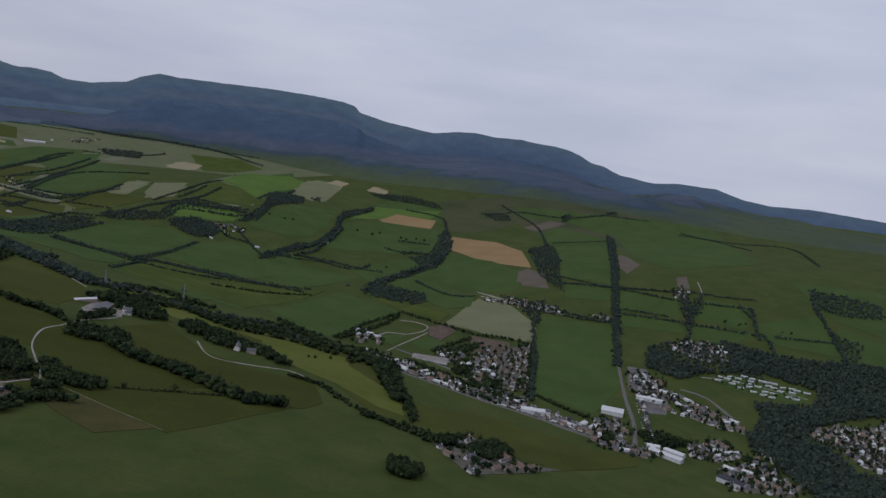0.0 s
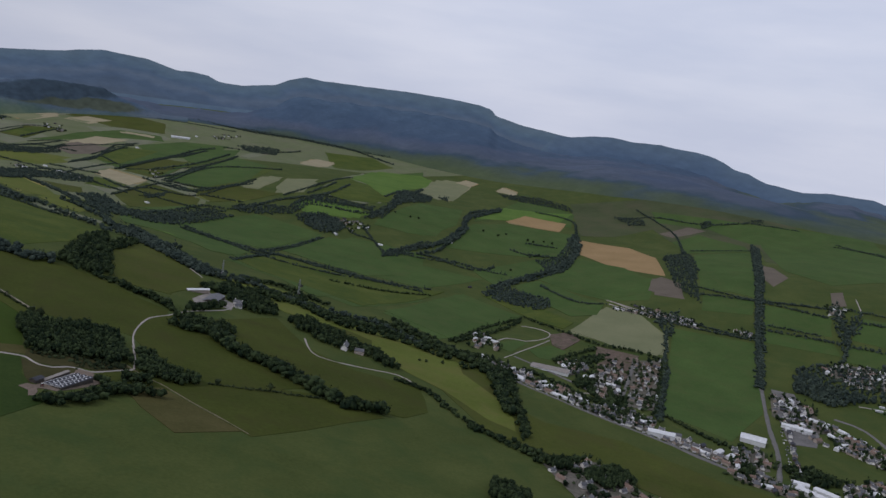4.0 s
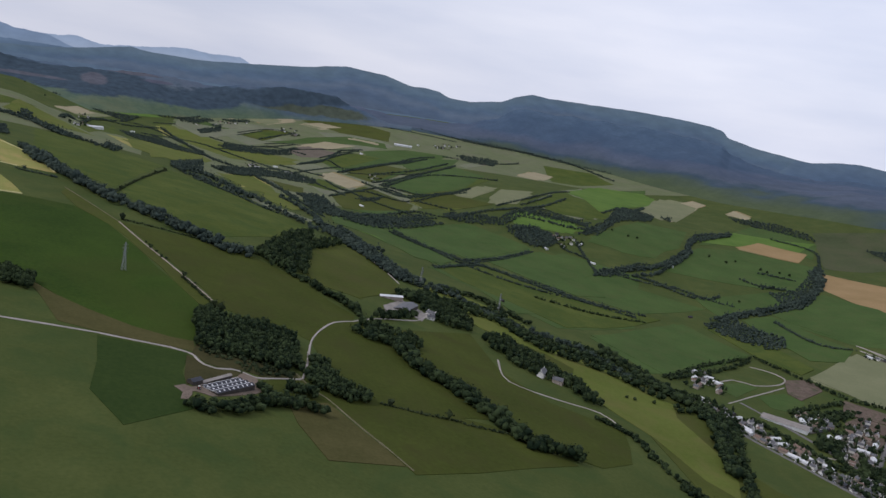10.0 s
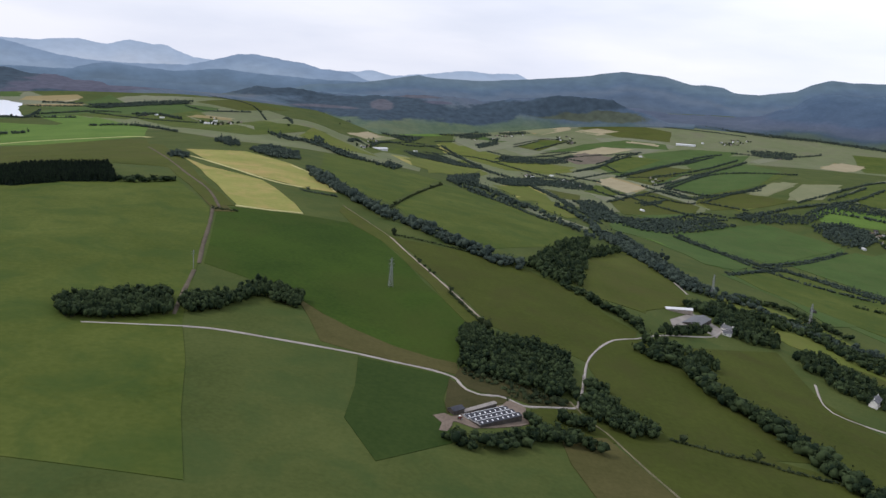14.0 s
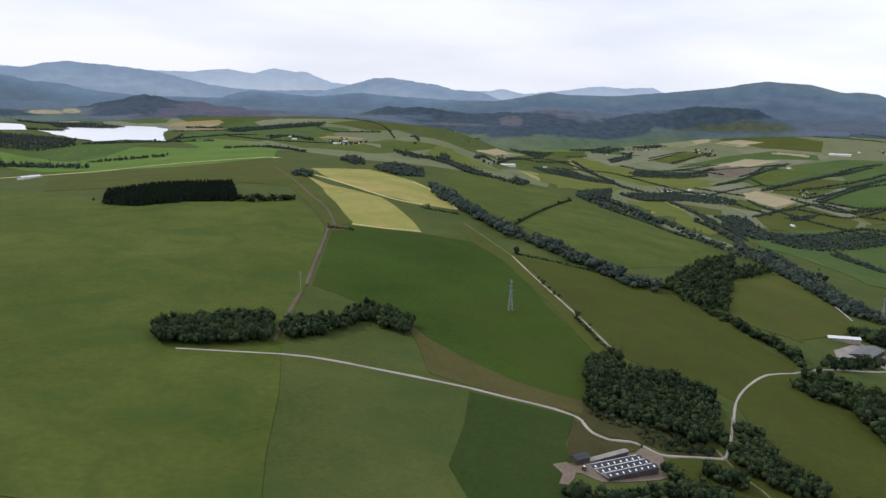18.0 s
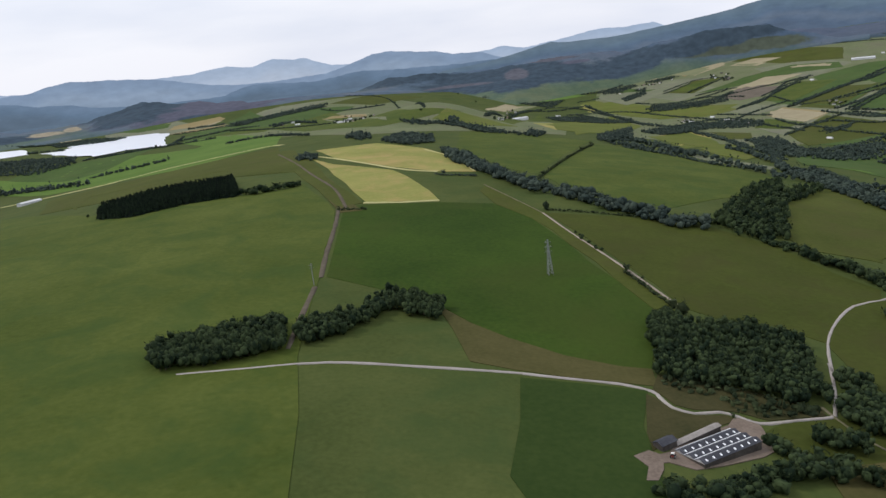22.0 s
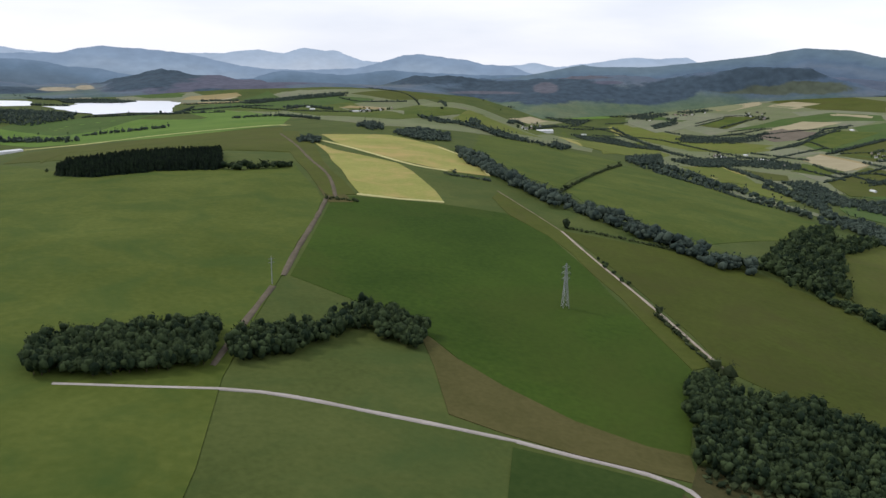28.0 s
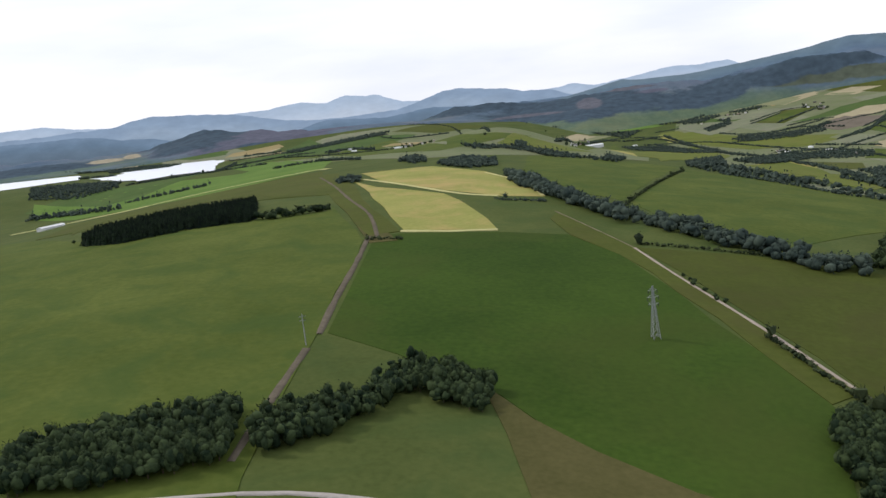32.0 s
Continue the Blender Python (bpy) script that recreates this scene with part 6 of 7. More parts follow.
hedgerow(7, [(1319, 2414), (1506, 2591), (1703, 2753), (1917, 2974)])
hedgerow(7, [(1269, 2347), (1302, 2217), (1411, 2238), (1558, 2298)])
hedgerow(7, [(1180, 2833), (1341, 2976), (1509, 3217), (1627, 3262)])
hedgerow(6, [(1103, 2790), (1152, 2649), (1178, 2565)])
hedgerow(7, [(919, 1821), (1088, 1935), (1222, 2016), (1280, 1975), (1375, 1997)])
hedgerow(7, [(1639, 2109), (1775, 2193), (1864, 2258)])
hedgerow(8, [(1615, 2050), (1695, 1965), (1745, 1916)])
hedgerow(6, [(1298, 2160), (1364, 2047)])
hedgerow(6, [(1118, 2134), (1219, 2206)])
hedgerow(5, [(2457, 1214), (2626, 1083)])
hedgerow(5, [(1939, 932), (1896, 772), (1916, 687), (1942, 608)])
hedgerow(5, [(1750, 665), (1765, 564)])
hedgerow(5, [(2996, 962), (2945, 815), (2860, 671)])
hedgerow(4, [(3016, 1276), (3088, 1121)])
hedgerow(3, [(356, 918), (373, 829)])
hedgerow(11, [(2343, 1563), (2130, 1403), (1893, 1289), (1709, 1264), (1549, 1234)])
hedgerow(11, [(2333, 1568), (2105, 1399), (1869, 1290), (1694, 1260), (1526, 1232)])
hedgerow(9, [(1905, 1420), (1955, 1411), (1983, 1346)])
hedgerow(11, [(2409, 1950), (2196, 1900), (2042, 1795), (1934, 1693), (1746, 1603), (1622, 1577), (1478, 1550)])
hedgerow(10, [(2362, 1928), (2125, 1848), (1935, 1711), (1714, 1594), (1593, 1567)])
hedgerow(11, [(659, 1030), (747, 1038), (826, 1033), (830, 953), (899, 904), (943, 829), (992, 763), (909, 660)])
hedgerow(10, [(663, 1021), (733, 1015), (809, 1009), (823, 918), (889, 869), (924, 789)])
hedgerow(8, [(927, 669), (858, 606), (794, 545), (763, 525)])
hedgerow(8, [(715, 469), (739, 460), (755, 438), (820, 441)])
hedgerow(9, [(780, 873), (782, 804), (771, 739)])
hedgerow(9, [(912, 756), (970, 749), (868, 632), (822, 590)])
hedgerow(7, [(1059, 753), (1056, 680), (1050, 630), (1057, 582)])
hedgerow(6, [(1123, 544), (1104, 480), (1101, 435)])
hedgerow(6, [(1016, 3380), (1087, 3253), (1201, 3247), (1344, 3321)])
hedgerow(5, [(1210, 2875), (1356, 2983), (1336, 2787), (1415, 2784)])
hedgerow(5, [(1340, 3027), (1496, 3178), (1594, 3227)])
hedgerow(5, [(1172, 3541), (1336, 3652), (1425, 3598)])
hedgerow(6, [(-594, 3038), (-503, 3125), (-439, 3187)])
hedgerow(6, [(-465, 2643), (-377, 2905), (-295, 2943)])
hedgerow(7, [(-254, 2287), (-163, 2317), (-23, 2097)])
hedgerow(7, [(934, 2564), (1056, 2652), (1095, 2498)])
hedgerow(6, [(867, 2344), (881, 2186), (844, 1949), (837, 1820), (816, 1668)])
hedgerow(6, [(1893, 3868), (2112, 3702), (2261, 3561)])
hedgerow(6, [(520, 3211), (711, 3453), (816, 3350), (839, 3179), (877, 2892)])
hedgerow(6, [(1209, 2880), (1289, 2907), (1450, 3110), (1544, 3169)])
hedgerow(6, [(1291, 2688), (1424, 2795), (1570, 2913), (1652, 2935), (1849, 3117)])
hedgerow(6, [(1297, 2453), (1371, 2484), (1443, 2534), (1536, 2588)])
hedgerow(5, [(1224, 3319), (1313, 3341), (1373, 3315)])
hedgerow(6, [(1146, 2467), (1134, 2278), (1272, 2353), (1297, 2323), (1299, 2188)])
hedgerow(6, [(1100, 2106), (1183, 2160)])
hedgerow(5, [(837, 3568), (933, 3614)])
hedgerow(5, [(1157, 3488), (1303, 3607)])
hedgerow(6, [(1578, 1539), (1636, 1457), (1656, 1371), (1683, 1311)])
hedgerow(7, [(1071, 1488), (1133, 1437), (1195, 1347), (1281, 1278)])
hedgerow(7, [(978, 1677), (1005, 1570), (1070, 1502)])
hedgerow(7, [(737, 1526), (738, 1331), (728, 1138)])
hedgerow(7, [(1269, 2666), (1517, 2858), (1750, 3030)])
hedgerow(7, [(1304, 2406), (1365, 2239), (1499, 2268)])
hedgerow(7, [(2049, 1544), (2104, 1467)])
hedgerow(10, [(785, 1861), (792, 1777), (773, 1645), (766, 1553)])
hedgerow(9, [(903, 2049), (921, 1948), (895, 1760)])
hedgerow(9, [(881, 1712), (949, 1743), (1037, 1814), (1117, 1880)])
hedgerow(8, [(911, 1763), (983, 1807), (1076, 1884)])
hedgerow(10, [(545, 1847), (572, 1739), (606, 1656), (653, 1639)])
hedgerow(10, [(740, 1479), (741, 1397), (751, 1344), (791, 1328)])
hedgerow(9, [(1028, 2567), (1045, 2466), (1108, 2446)])
hedgerow(8, [(740, 2290), (771, 2200), (888, 2363)])
hedgerow(8, [(1025, 3201), (1116, 3116), (1226, 3160), (1339, 3230)])
hedgerow(7, [(760, 3188), (786, 3045), (800, 2844)])
hedgerow(7, [(922, 1760), (1095, 1889), (1250, 1949)])
hedgerow(12, [(924, 967), (962, 919), (958, 833), (962, 770), (924, 702), (860, 631), (823, 590)])
hedgerow(11, [(981, 976), (976, 866), (970, 799), (964, 743), (899, 665)])
hedgerow(6, [(1023, 883), (1232, 974), (1388, 1012)])
hedgerow(7, [(1388, 1012), (1378, 892), (1371, 817), (1396, 768), (1405, 705)])
hedgerow(7, [(1405, 705), (1338, 661), (1205, 597), (1088, 536)])
hedgerow(6, [(732, 700), (750, 661), (728, 593), (725, 559), (720, 511), (729, 478)])
hedgerow(7, [(1167, 778), (1252, 795), (1341, 805)])
hedgerow(7, [(1111, 678), (1074, 630), (1055, 584), (1061, 556), (1059, 530)])
hedgerow(6, [(2114, 1401), (1918, 1284), (1789, 1256), (1684, 1241)])
hedgerow(6, [(1893, 805), (1904, 721), (1935, 619)])
hedgerow(6, [(1961, 586), (1985, 498), (2017, 441)])
hedgerow(7, [(1804, 371), (1728, 328), (1664, 317)])
hedgerow(6, [(1807, 348), (1839, 298), (1883, 239)])
hedgerow(7, [(1943, 459), (1874, 408)])
hedgerow(9, [(-1033, 2948), (-952, 2902), (-891, 2897)])
hedgerow(9, [(-1650, 3831), (-1354, 3518), (-997, 3257), (-816, 3135)])
hedgerow(4.5, [(-640, 2400), (-575, 2440), (-500, 2505), (-455, 2525), (-500, 2835)])
hedgerow(8, [(-496, 2070), (-424, 2095), (-339, 2130)])
hedgerow(11, [(-697, 2060), (-653, 2070), (-560, 2020), (-455, 1945)])
hedgerow(9, [(-690, 2045), (-640, 2050), (-550, 2005)])
hedgerow(7, [(-436, 3150), (-372, 3099), (-328, 3251), (-127, 3414)])
hedgerow(7, [(-222, 2797), (-189, 2940), (-92, 2796)])
hedgerow(8, [(-620, 3304), (-571, 3332), (-487, 3316)])
hedgerow(6, [(24, 1569), (34, 1602), (53, 1567)])
hedgerow(9, [(846, 3447), (856, 3031), (845, 2639), (894, 2506), (948, 2470), (1054, 2487), (1093, 2421)])
hedgerow(8, [(869, 2280), (864, 2118), (856, 1928)])
hedgerow(8, [(1039, 3252), (1100, 3167), (1183, 3133), (1328, 3242)])
hedgerow(8, [(892, 3769), (1013, 3805), (1160, 3941)])
hedgerow(8, [(374, 2309), (570, 3282), (702, 3347), (830, 3431)])
hedgerow(9, [(286, 2145), (320, 1959), (356, 1895)])
hedgerow(8, [(293, 614), (301, 619), (314, 625), (323, 624), (335, 628), (349, 636), (362, 643)])
hedgerow(9, [(294, 610), (306, 613), (320, 617), (334, 623), (350, 632)])
hedgerow(7, [(356, 666), (359, 656), (364, 648)])
hedgerow(8, [(364, 648), (377, 644), (395, 635)])
hedgerow(8, [(356, 643), (367, 637), (383, 634), (392, 628)])
hedgerow(10, [(741, 1532), (725, 1374), (730, 1253), (738, 1174), (735, 1125)])
hedgerow(10, [(726, 1465), (715, 1325), (715, 1200), (716, 1123)])
hedgerow(6, [(984, 1687), (1011, 1581), (1054, 1495), (1103, 1475), (1157, 1386), (1232, 1305), (1346, 1244)])
hedgerow(6, [(1067, 1502), (1207, 1587), (1369, 1684)])
hedgerow(6, [(890, 1321), (1024, 1434), (1108, 1483)])
hedgerow(6, [(1307, 2716), (1554, 2905), (1860, 3110)])
hedgerow(6, [(1329, 2474), (1528, 2591), (1840, 2882)])
hedgerow(6, [(1309, 2229), (1474, 2269), (1587, 2329)])
hedgerow(6, [(1267, 2467), (1271, 2264), (1296, 2204)])
hedgerow(6, [(1544, 2103), (1759, 2220), (2071, 2424)])
hedgerow(6, [(1303, 2945), (1548, 3199)])
hedgerow(6, [(1524, 1539), (1585, 1477), (1634, 1441)])
hedgerow(9, [(766, 1115), (857, 1136), (872, 1078), (896, 1036)])
hedgerow(6, [(1503, 1726), (1527, 1652)])
hedgerow(3, [(224, 1320), (249, 1313), (276, 1305)])
hedgerow(3, [(123, 1128), (136, 1130), (151, 1129)])
hedgerow(7, [(-252, 2887), (-191, 2971), (-101, 2881)])
hedgerow(7, [(1106, 2141), (1170, 2173), (1193, 2177)])
hedgerow(7, [(1221, 3409), (1333, 3501), (1448, 3585)])
woodland("woods", [(484, 1080), (534, 1168), (603, 1276), (661, 1347), (626, 1246), (700, 1316), (689, 1288), (595, 1174), (532, 1029), (502, 1011), (485, 1043)])
woodland("pines", [(-146, 1211), (-172, 1299), (-133, 1380), (-38, 1405), (0, 1257), (-58, 1242), (-104, 1196)])
woodland("woods", [(141, 1794), (174, 1911), (237, 1832), (239, 1714), (187, 1681)])
woodland("woods", [(18, 1599), (24, 1659), (51, 1600), (52, 1544)])
woodland("woods", [(72, 1908), (93, 1995), (120, 1912), (119, 1828)])
woodland("woods", [(176, 850), (189, 860), (217, 842), (217, 813), (189, 829)])
woodland("woods", [(529, 868), (541, 839), (554, 811), (575, 810), (596, 838), (584, 859), (558, 868), (546, 885)])
woodland("woods", [(565, 895), (603, 910), (649, 942), (659, 957), (614, 930), (578, 916)])
woodland("woods", [(690, 1040), (740, 1084), (748, 973), (722, 930), (676, 922), (674, 982)])
woodland("woods", [(721, 910), (773, 933), (786, 878), (769, 803), (793, 798), (772, 744), (750, 728), (764, 789), (724, 807), (715, 851)])
woodland("woods", [(1458, 1896), (1548, 1907), (1556, 1828), (1515, 1744), (1441, 1803)])
woodland("woods", [(1484, 1208), (1566, 1215), (1573, 1093), (1530, 1061), (1460, 1095)])
woodland("woods", [(2285, 1212), (2374, 1195), (2042, 976), (1800, 839), (1904, 959)])
woodland("woods", [(1650, 881), (1674, 833), (1527, 750), (1583, 818)])
woodland("woods", [(-1016, 2660), (-872, 2600), (-690, 2500), (-640, 2352), (-702, 2272), (-841, 2335)])
woodland("woods", [(617, 3623), (695, 3631), (809, 3655), (711, 3453)])
woodland("woods", [(275, 2141), (287, 2254), (304, 2210), (293, 2086)])
woodland("woods", [(408, 1883), (445, 2027), (462, 1962), (434, 1843)])
woodland("woods", [(577, 2012), (777, 2508), (615, 1874), (549, 1852)])
woodland("woods", [(-463, 3283), (-313, 3416), (-122, 3523), (-146, 3378), (-389, 3124)])
woodland("woods", [(66, 1931), (88, 2035), (117, 1894), (106, 1818)])
woodland("woods", [(171, 2173), (219, 2140), (242, 2067), (197, 2099)])
woodland("woods", [(1445, 1902), (1535, 1912), (1548, 1807), (1499, 1744), (1412, 1720), (1412, 1830)])
woodland("woods", [(1655, 1848), (1743, 1893), (1885, 1973), (1881, 1947), (1712, 1834)])
woodland("woods", [(2060, 2158), (2175, 2224), (2036, 2042), (1896, 1964)])
woodland("woods", [(2101, 3284), (2215, 3272), (2295, 3222), (2179, 3087), (2074, 3131)])
woodland("woods", [(2076, 2173), (2157, 2215), (2222, 2133), (2100, 2024), (1890, 1981)])
woodland("woods", [(2235, 2117), (2335, 2156), (2227, 2060)])
woodland("woods", [(2671, 2195), (2743, 2040), (2713, 1882), (2649, 1796), (2640, 1904), (2621, 2108)])
woodland("woods", [(2710, 1670), (2765, 1569), (2695, 1514), (2657, 1556)])
woodland("woods", [(2849, 1392), (2939, 1399), (2887, 1351), (2795, 1343)])
woodland("woods", [(3055, 1293), (3129, 1266), (3035, 1244)])
woodland("woods", [(2513, 1279), (2341, 1144), (2116, 1007), (1975, 956), (2180, 1085)])
woodland("woods", [(2738, 1144), (2667, 1082), (1817, 702), (1422, 523), (1406, 533), (1804, 715)])
woodland("woods", [(1984, 624), (1994, 615), (1891, 558), (1973, 557), (1903, 527), (1811, 524), (1683, 488), (1820, 556)])
woodland("woods", [(1656, 866), (1712, 843), (1637, 800), (1599, 833)])
woodland("woods", [(1542, 517), (1530, 452), (1557, 365), (1557, 304), (1607, 317), (1683, 425), (1637, 492), (1592, 527)])
woodland("woods", [(342, 806), (357, 827), (366, 816), (352, 780), (334, 773)])
woodland("woods", [(1173, 773), (1281, 782), (1324, 771), (1264, 749), (1177, 744)])
woodland("woods", [(1134, 704), (1149, 675), (1096, 650), (1079, 677)])
woodland("woods", [(1120, 633), (1117, 600), (1068, 579), (1057, 603)])
woodland("woods", [(1030, 392), (1058, 390), (1024, 371), (992, 370)])
woodland("woods", [(731, 467), (788, 466), (755, 451), (716, 450)])
woodland("woods", [(747, 433), (820, 441), (801, 405), (739, 405)])
woodland("woods", [(608, 436), (618, 404), (583, 388), (571, 411)])
woodland("woods", [(1095, 3688), (1152, 3699), (1104, 3565)])
woodland("woods", [(47, 775), (67, 792), (116, 821), (125, 772), (83, 748), (56, 747)])
woodland("woods", [(128, 809), (166, 828), (173, 858), (186, 867), (179, 818), (134, 773)])
woodland("woods", [(-1163, 3402), (-997, 3411), (-817, 3254), (-848, 3118), (-999, 3112)])
woodland("bushes", [(328, 732), (343, 731), (359, 726), (373, 715), (385, 707), (399, 700), (396, 692), (374, 688), (362, 690), (355, 698), (350, 710), (338, 715), (328, 720)])
woodland("bushes", [(349, 694), (356, 696), (354, 689), (347, 686)])
woodland("woods", [(1005, 3530), (1125, 3635), (1109, 3548), (999, 3447)])
woodland("woods", [(2028, 1398), (2269, 1538), (2356, 1573), (2098, 1389), (1845, 1250), (1788, 1250), (1894, 1379), (1946, 1372)])
woodland("woods", [(352, 812), (364, 814), (381, 804), (408, 806), (430, 790), (425, 772), (419, 752), (418, 738), (413, 722), (407, 706), (385, 706), (372, 712), (358, 723), (342, 727), (328, 732), (335, 764)])
woodland("woods", [(407, 696), (407, 682), (414, 666), (429, 657), (452, 661), (449, 674), (440, 690), (436, 712), (440, 734), (430, 741), (423, 722), (415, 704)])
woodland("woods", [(375, 668), (384, 654), (402, 651), (406, 657), (394, 671)])
woodland("woods", [(1477, 1211), (1586, 1227), (1589, 1102), (1523, 1047), (1470, 1049), (1451, 1155)])
woodland("woods", [(1572, 530), (1524, 454), (1540, 394), (1575, 367), (1654, 402), (1701, 434), (1701, 354), (1710, 291), (1741, 244), (1822, 135), (1567, 102), (1474, 156), (1406, 187), (1343, 183), (1317, 139), (1244, 98), (1270, 67), (1175, 57), (1079, 122), (1145, 168), (1217, 237), (1263, 257), (1371, 258), (1435, 288), (1502, 206), (1591, 217), (1593, 314), (1514, 396), (1443, 425), (1459, 496)])
woodland("woods", [(1110, 370), (1144, 339), (1141, 309), (1109, 303), (1066, 337)])
woodland("woods", [(2247, 374), (2268, 283), (2274, 206), (2151, 180), (2082, 252), (2072, 324)])
woodland("woods", [(1938, 267), (1929, 236), (1919, 190), (1807, 183), (1778, 209), (1866, 236)])
woodland("woods", [(1833, 554), (1896, 536), (1867, 513), (1796, 515)])
woodland("woods", [(323, 615), (332, 623), (348, 634), (366, 640), (392, 628), (390, 626), (362, 633), (341, 623), (325, 610)])
woodland("woods", [(932, 2108), (980, 2124), (953, 1954), (943, 1848), (878, 1722), (834, 1724), (832, 1814)])
woodland("woods", [(1311, 2013), (1401, 2031), (1475, 1981), (1575, 2056), (1661, 2086), (1720, 2003), (1785, 1947), (1737, 1907), (1667, 1952), (1608, 2012), (1526, 1967), (1436, 1906), (1328, 1914), (1287, 1953)])
woodland("woods", [(1440, 1878), (1520, 1891), (1552, 1835), (1520, 1770), (1448, 1714), (1403, 1760), (1414, 1823)])
woodland("woods", [(2014, 2109), (2146, 2199), (2212, 2124), (2125, 2044), (1978, 2016), (1811, 1912), (1678, 1835), (1642, 1838), (1722, 1887), (1875, 1986)])
woodland("woods", [(1003, 2134), (939, 1862), (1088, 1925), (1247, 1994), (1214, 1919), (1252, 1894), (1126, 1815), (979, 1711), (907, 1686), (893, 1836), (900, 1974)])
woodland("woods", [(1458, 1537), (1550, 1582), (1687, 1623), (1750, 1607), (1721, 1590), (1627, 1572), (1478, 1514)])
woodland("woods", [(2274, 3650), (2414, 3647), (2565, 3588), (2664, 3449), (2771, 3269), (2862, 3083), (2834, 3050), (2698, 3233), (2556, 3419), (2351, 3545)])
woodland("woods", [(997, 3181), (1069, 3256), (1152, 3192), (1273, 3180), (1261, 3081), (1152, 3045), (1018, 3079)])
woodland("woods", [(779, 2372), (961, 2598), (1043, 2549), (1113, 2456), (1062, 2351), (950, 2392), (765, 2196)])
woodland("woods", [(634, 3093), (744, 3100), (829, 2893), (841, 2758), (750, 2735), (645, 2873)])
woodland("woods", [(958, 3700), (1040, 3800), (1130, 3860), (1150, 3800), (1040, 3690)])
woodland("woods", [(1180, 3850), (1300, 3880), (1330, 3820), (1210, 3790)])
woodland("woods", [(1000, 3525), (1088, 3623), (1117, 3569), (1019, 3463)])
woodland("woods", [(945, 3764), (1053, 3840), (1099, 3780), (1025, 3721)])
woodland("woods", [(472, 3816), (639, 3954), (800, 3974), (765, 3856), (587, 3761)])
join_houses()

# near wood, tree by tree
def tree(k):
    root = tagged(new("tree"), "broadleaved tree with a dense dark green crown", "tree", "trees of the near wood")
    bm = bmesh.new()
    bmesh.ops.create_cone(bm, cap_ends=True, segments=8, radius1=0.028, radius2=0.014, depth=0.5, matrix=Matrix.Translation((0, 0, 0.22)))
    for a in range(3):
        m = Matrix.Translation((0, 0, 0.34)) @ Matrix.Rotation(a * 2.1, 4, "Z") @ Matrix.Rotation(0.75, 4, "X") @ Matrix.Translation((0, 0, 0.12))
        bmesh.ops.create_cone(bm, cap_ends=False, segments=5, radius1=0.012, radius2=0.005, depth=0.26, matrix=m)
    part("trunk", bm, "bark", root)
    v, t = FINE_CROWNS[k]
    ob = new("crown", np_mesh("crown", v * [0.95, 0.95, 0.9] + [0, 0, 0.1], t, "leaf"))
    ob.parent = root
    return root


TREES = [tree(k) for k in range(6)]
for n, (x, y, w, h) in enumerate(NEAR_WOOD):
    r = random.Random(n * 17 + 3)
    m = pose(x, y, h1(x, y) - 0.2, 0, 0, r.uniform(0, 360))
    if n < 6:
        TREES[n].scale = (w, w, h)
        TREES[n].matrix_basis = m @ Matrix.Diagonal((w, w, h, 1))
    else:
        ob = copy_thing(TREES[r.randrange(6)], m)
        ob.matrix_basis = m @ Matrix.Diagonal((w, w, h, 1))


# ---- pylons ----
def strut(bm, a, b, w):
    a, b = Vector(a), Vector(b)
    d = b - a
    m = Matrix.Translation((a + b) / 2) @ d.to_track_quat("Z", "Y").to_matrix().to_4x4() @ Matrix.Diagonal((w, w, d.length, 1))
    bmesh.ops.create_cube(bm, size=1.0, matrix=m)


def pylon():
    root = tagged(new("pylon"), "grey galvanised lattice electricity pylon standing in a field", "pylon", "pylons")
    half = lambda z: 1.9 + (0.7 - 1.9) * min(z / 17.0, 1) if z < 17 else 0.7 - 0.45 * (z - 17) / 10
    levels = [0, 4.5, 8.5, 12, 14.8, 17, 19, 21, 23, 25, 27]
    corner = lambda k, z: ((1, 1, -1, -1)[k] * half(z), (1, -1, -1, 1)[k] * half(z), z)
    for k in range(4):
        bm = bmesh.new()
        strut(bm, (corner(k, 0)[0] * 1.01, corner(k, 0)[1] * 1.01, -1), corner(k, 17), 0.22)
        strut(bm, corner(k, 17), corner(k, 27), 0.17)
        part("leg", bm, "steel", root)
        bm = bmesh.new()
        for z0, z1 in zip(levels[:-1], levels[1:]):
            strut(bm, corner(k, z0), corner((k + 1) % 4, z1), 0.13), strut(bm, corner((k + 1) % 4, z0), corner(k, z1), 0.13)
            strut(bm, corner(k, z1), corner((k + 1) % 4, z1), 0.12)
        part("brace", bm, "steel", root)
    for z, out in ((17.5, 2.5), (21, 2.9), (24.5, 2.3)):
        for side in (-1, 1):
            bm = bmesh.new()
            tip = (side * out, 0, z + 0.4)
            for y in (-1, 1):
                strut(bm, (side * half(z), y * half(z), z), tip, 0.14)
                strut(bm, (side * half(z + 1.4), y * half(z + 1.4), z + 1.6), tip, 0.12)
            arm = part("cross_arm", bm, "steel", root)
            bm = bmesh.new()
            bmesh.ops.create_cone(bm, cap_ends=True, segments=8, radius1=0.12, radius2=0.12, depth=1.8, matrix=Matrix.Translation((tip[0], 0, tip[2] - 0.95)))
            for q in range(5):
                bmesh.ops.create_cone(bm, cap_ends=True, segments=10, radius1=0.2, radius2=0.12, depth=0.1, matrix=Matrix.Translation((tip[0], 0, tip[2] - 0.35 - 0.3 * q)))
            part("insulator", bm, "glass", arm)
    return root


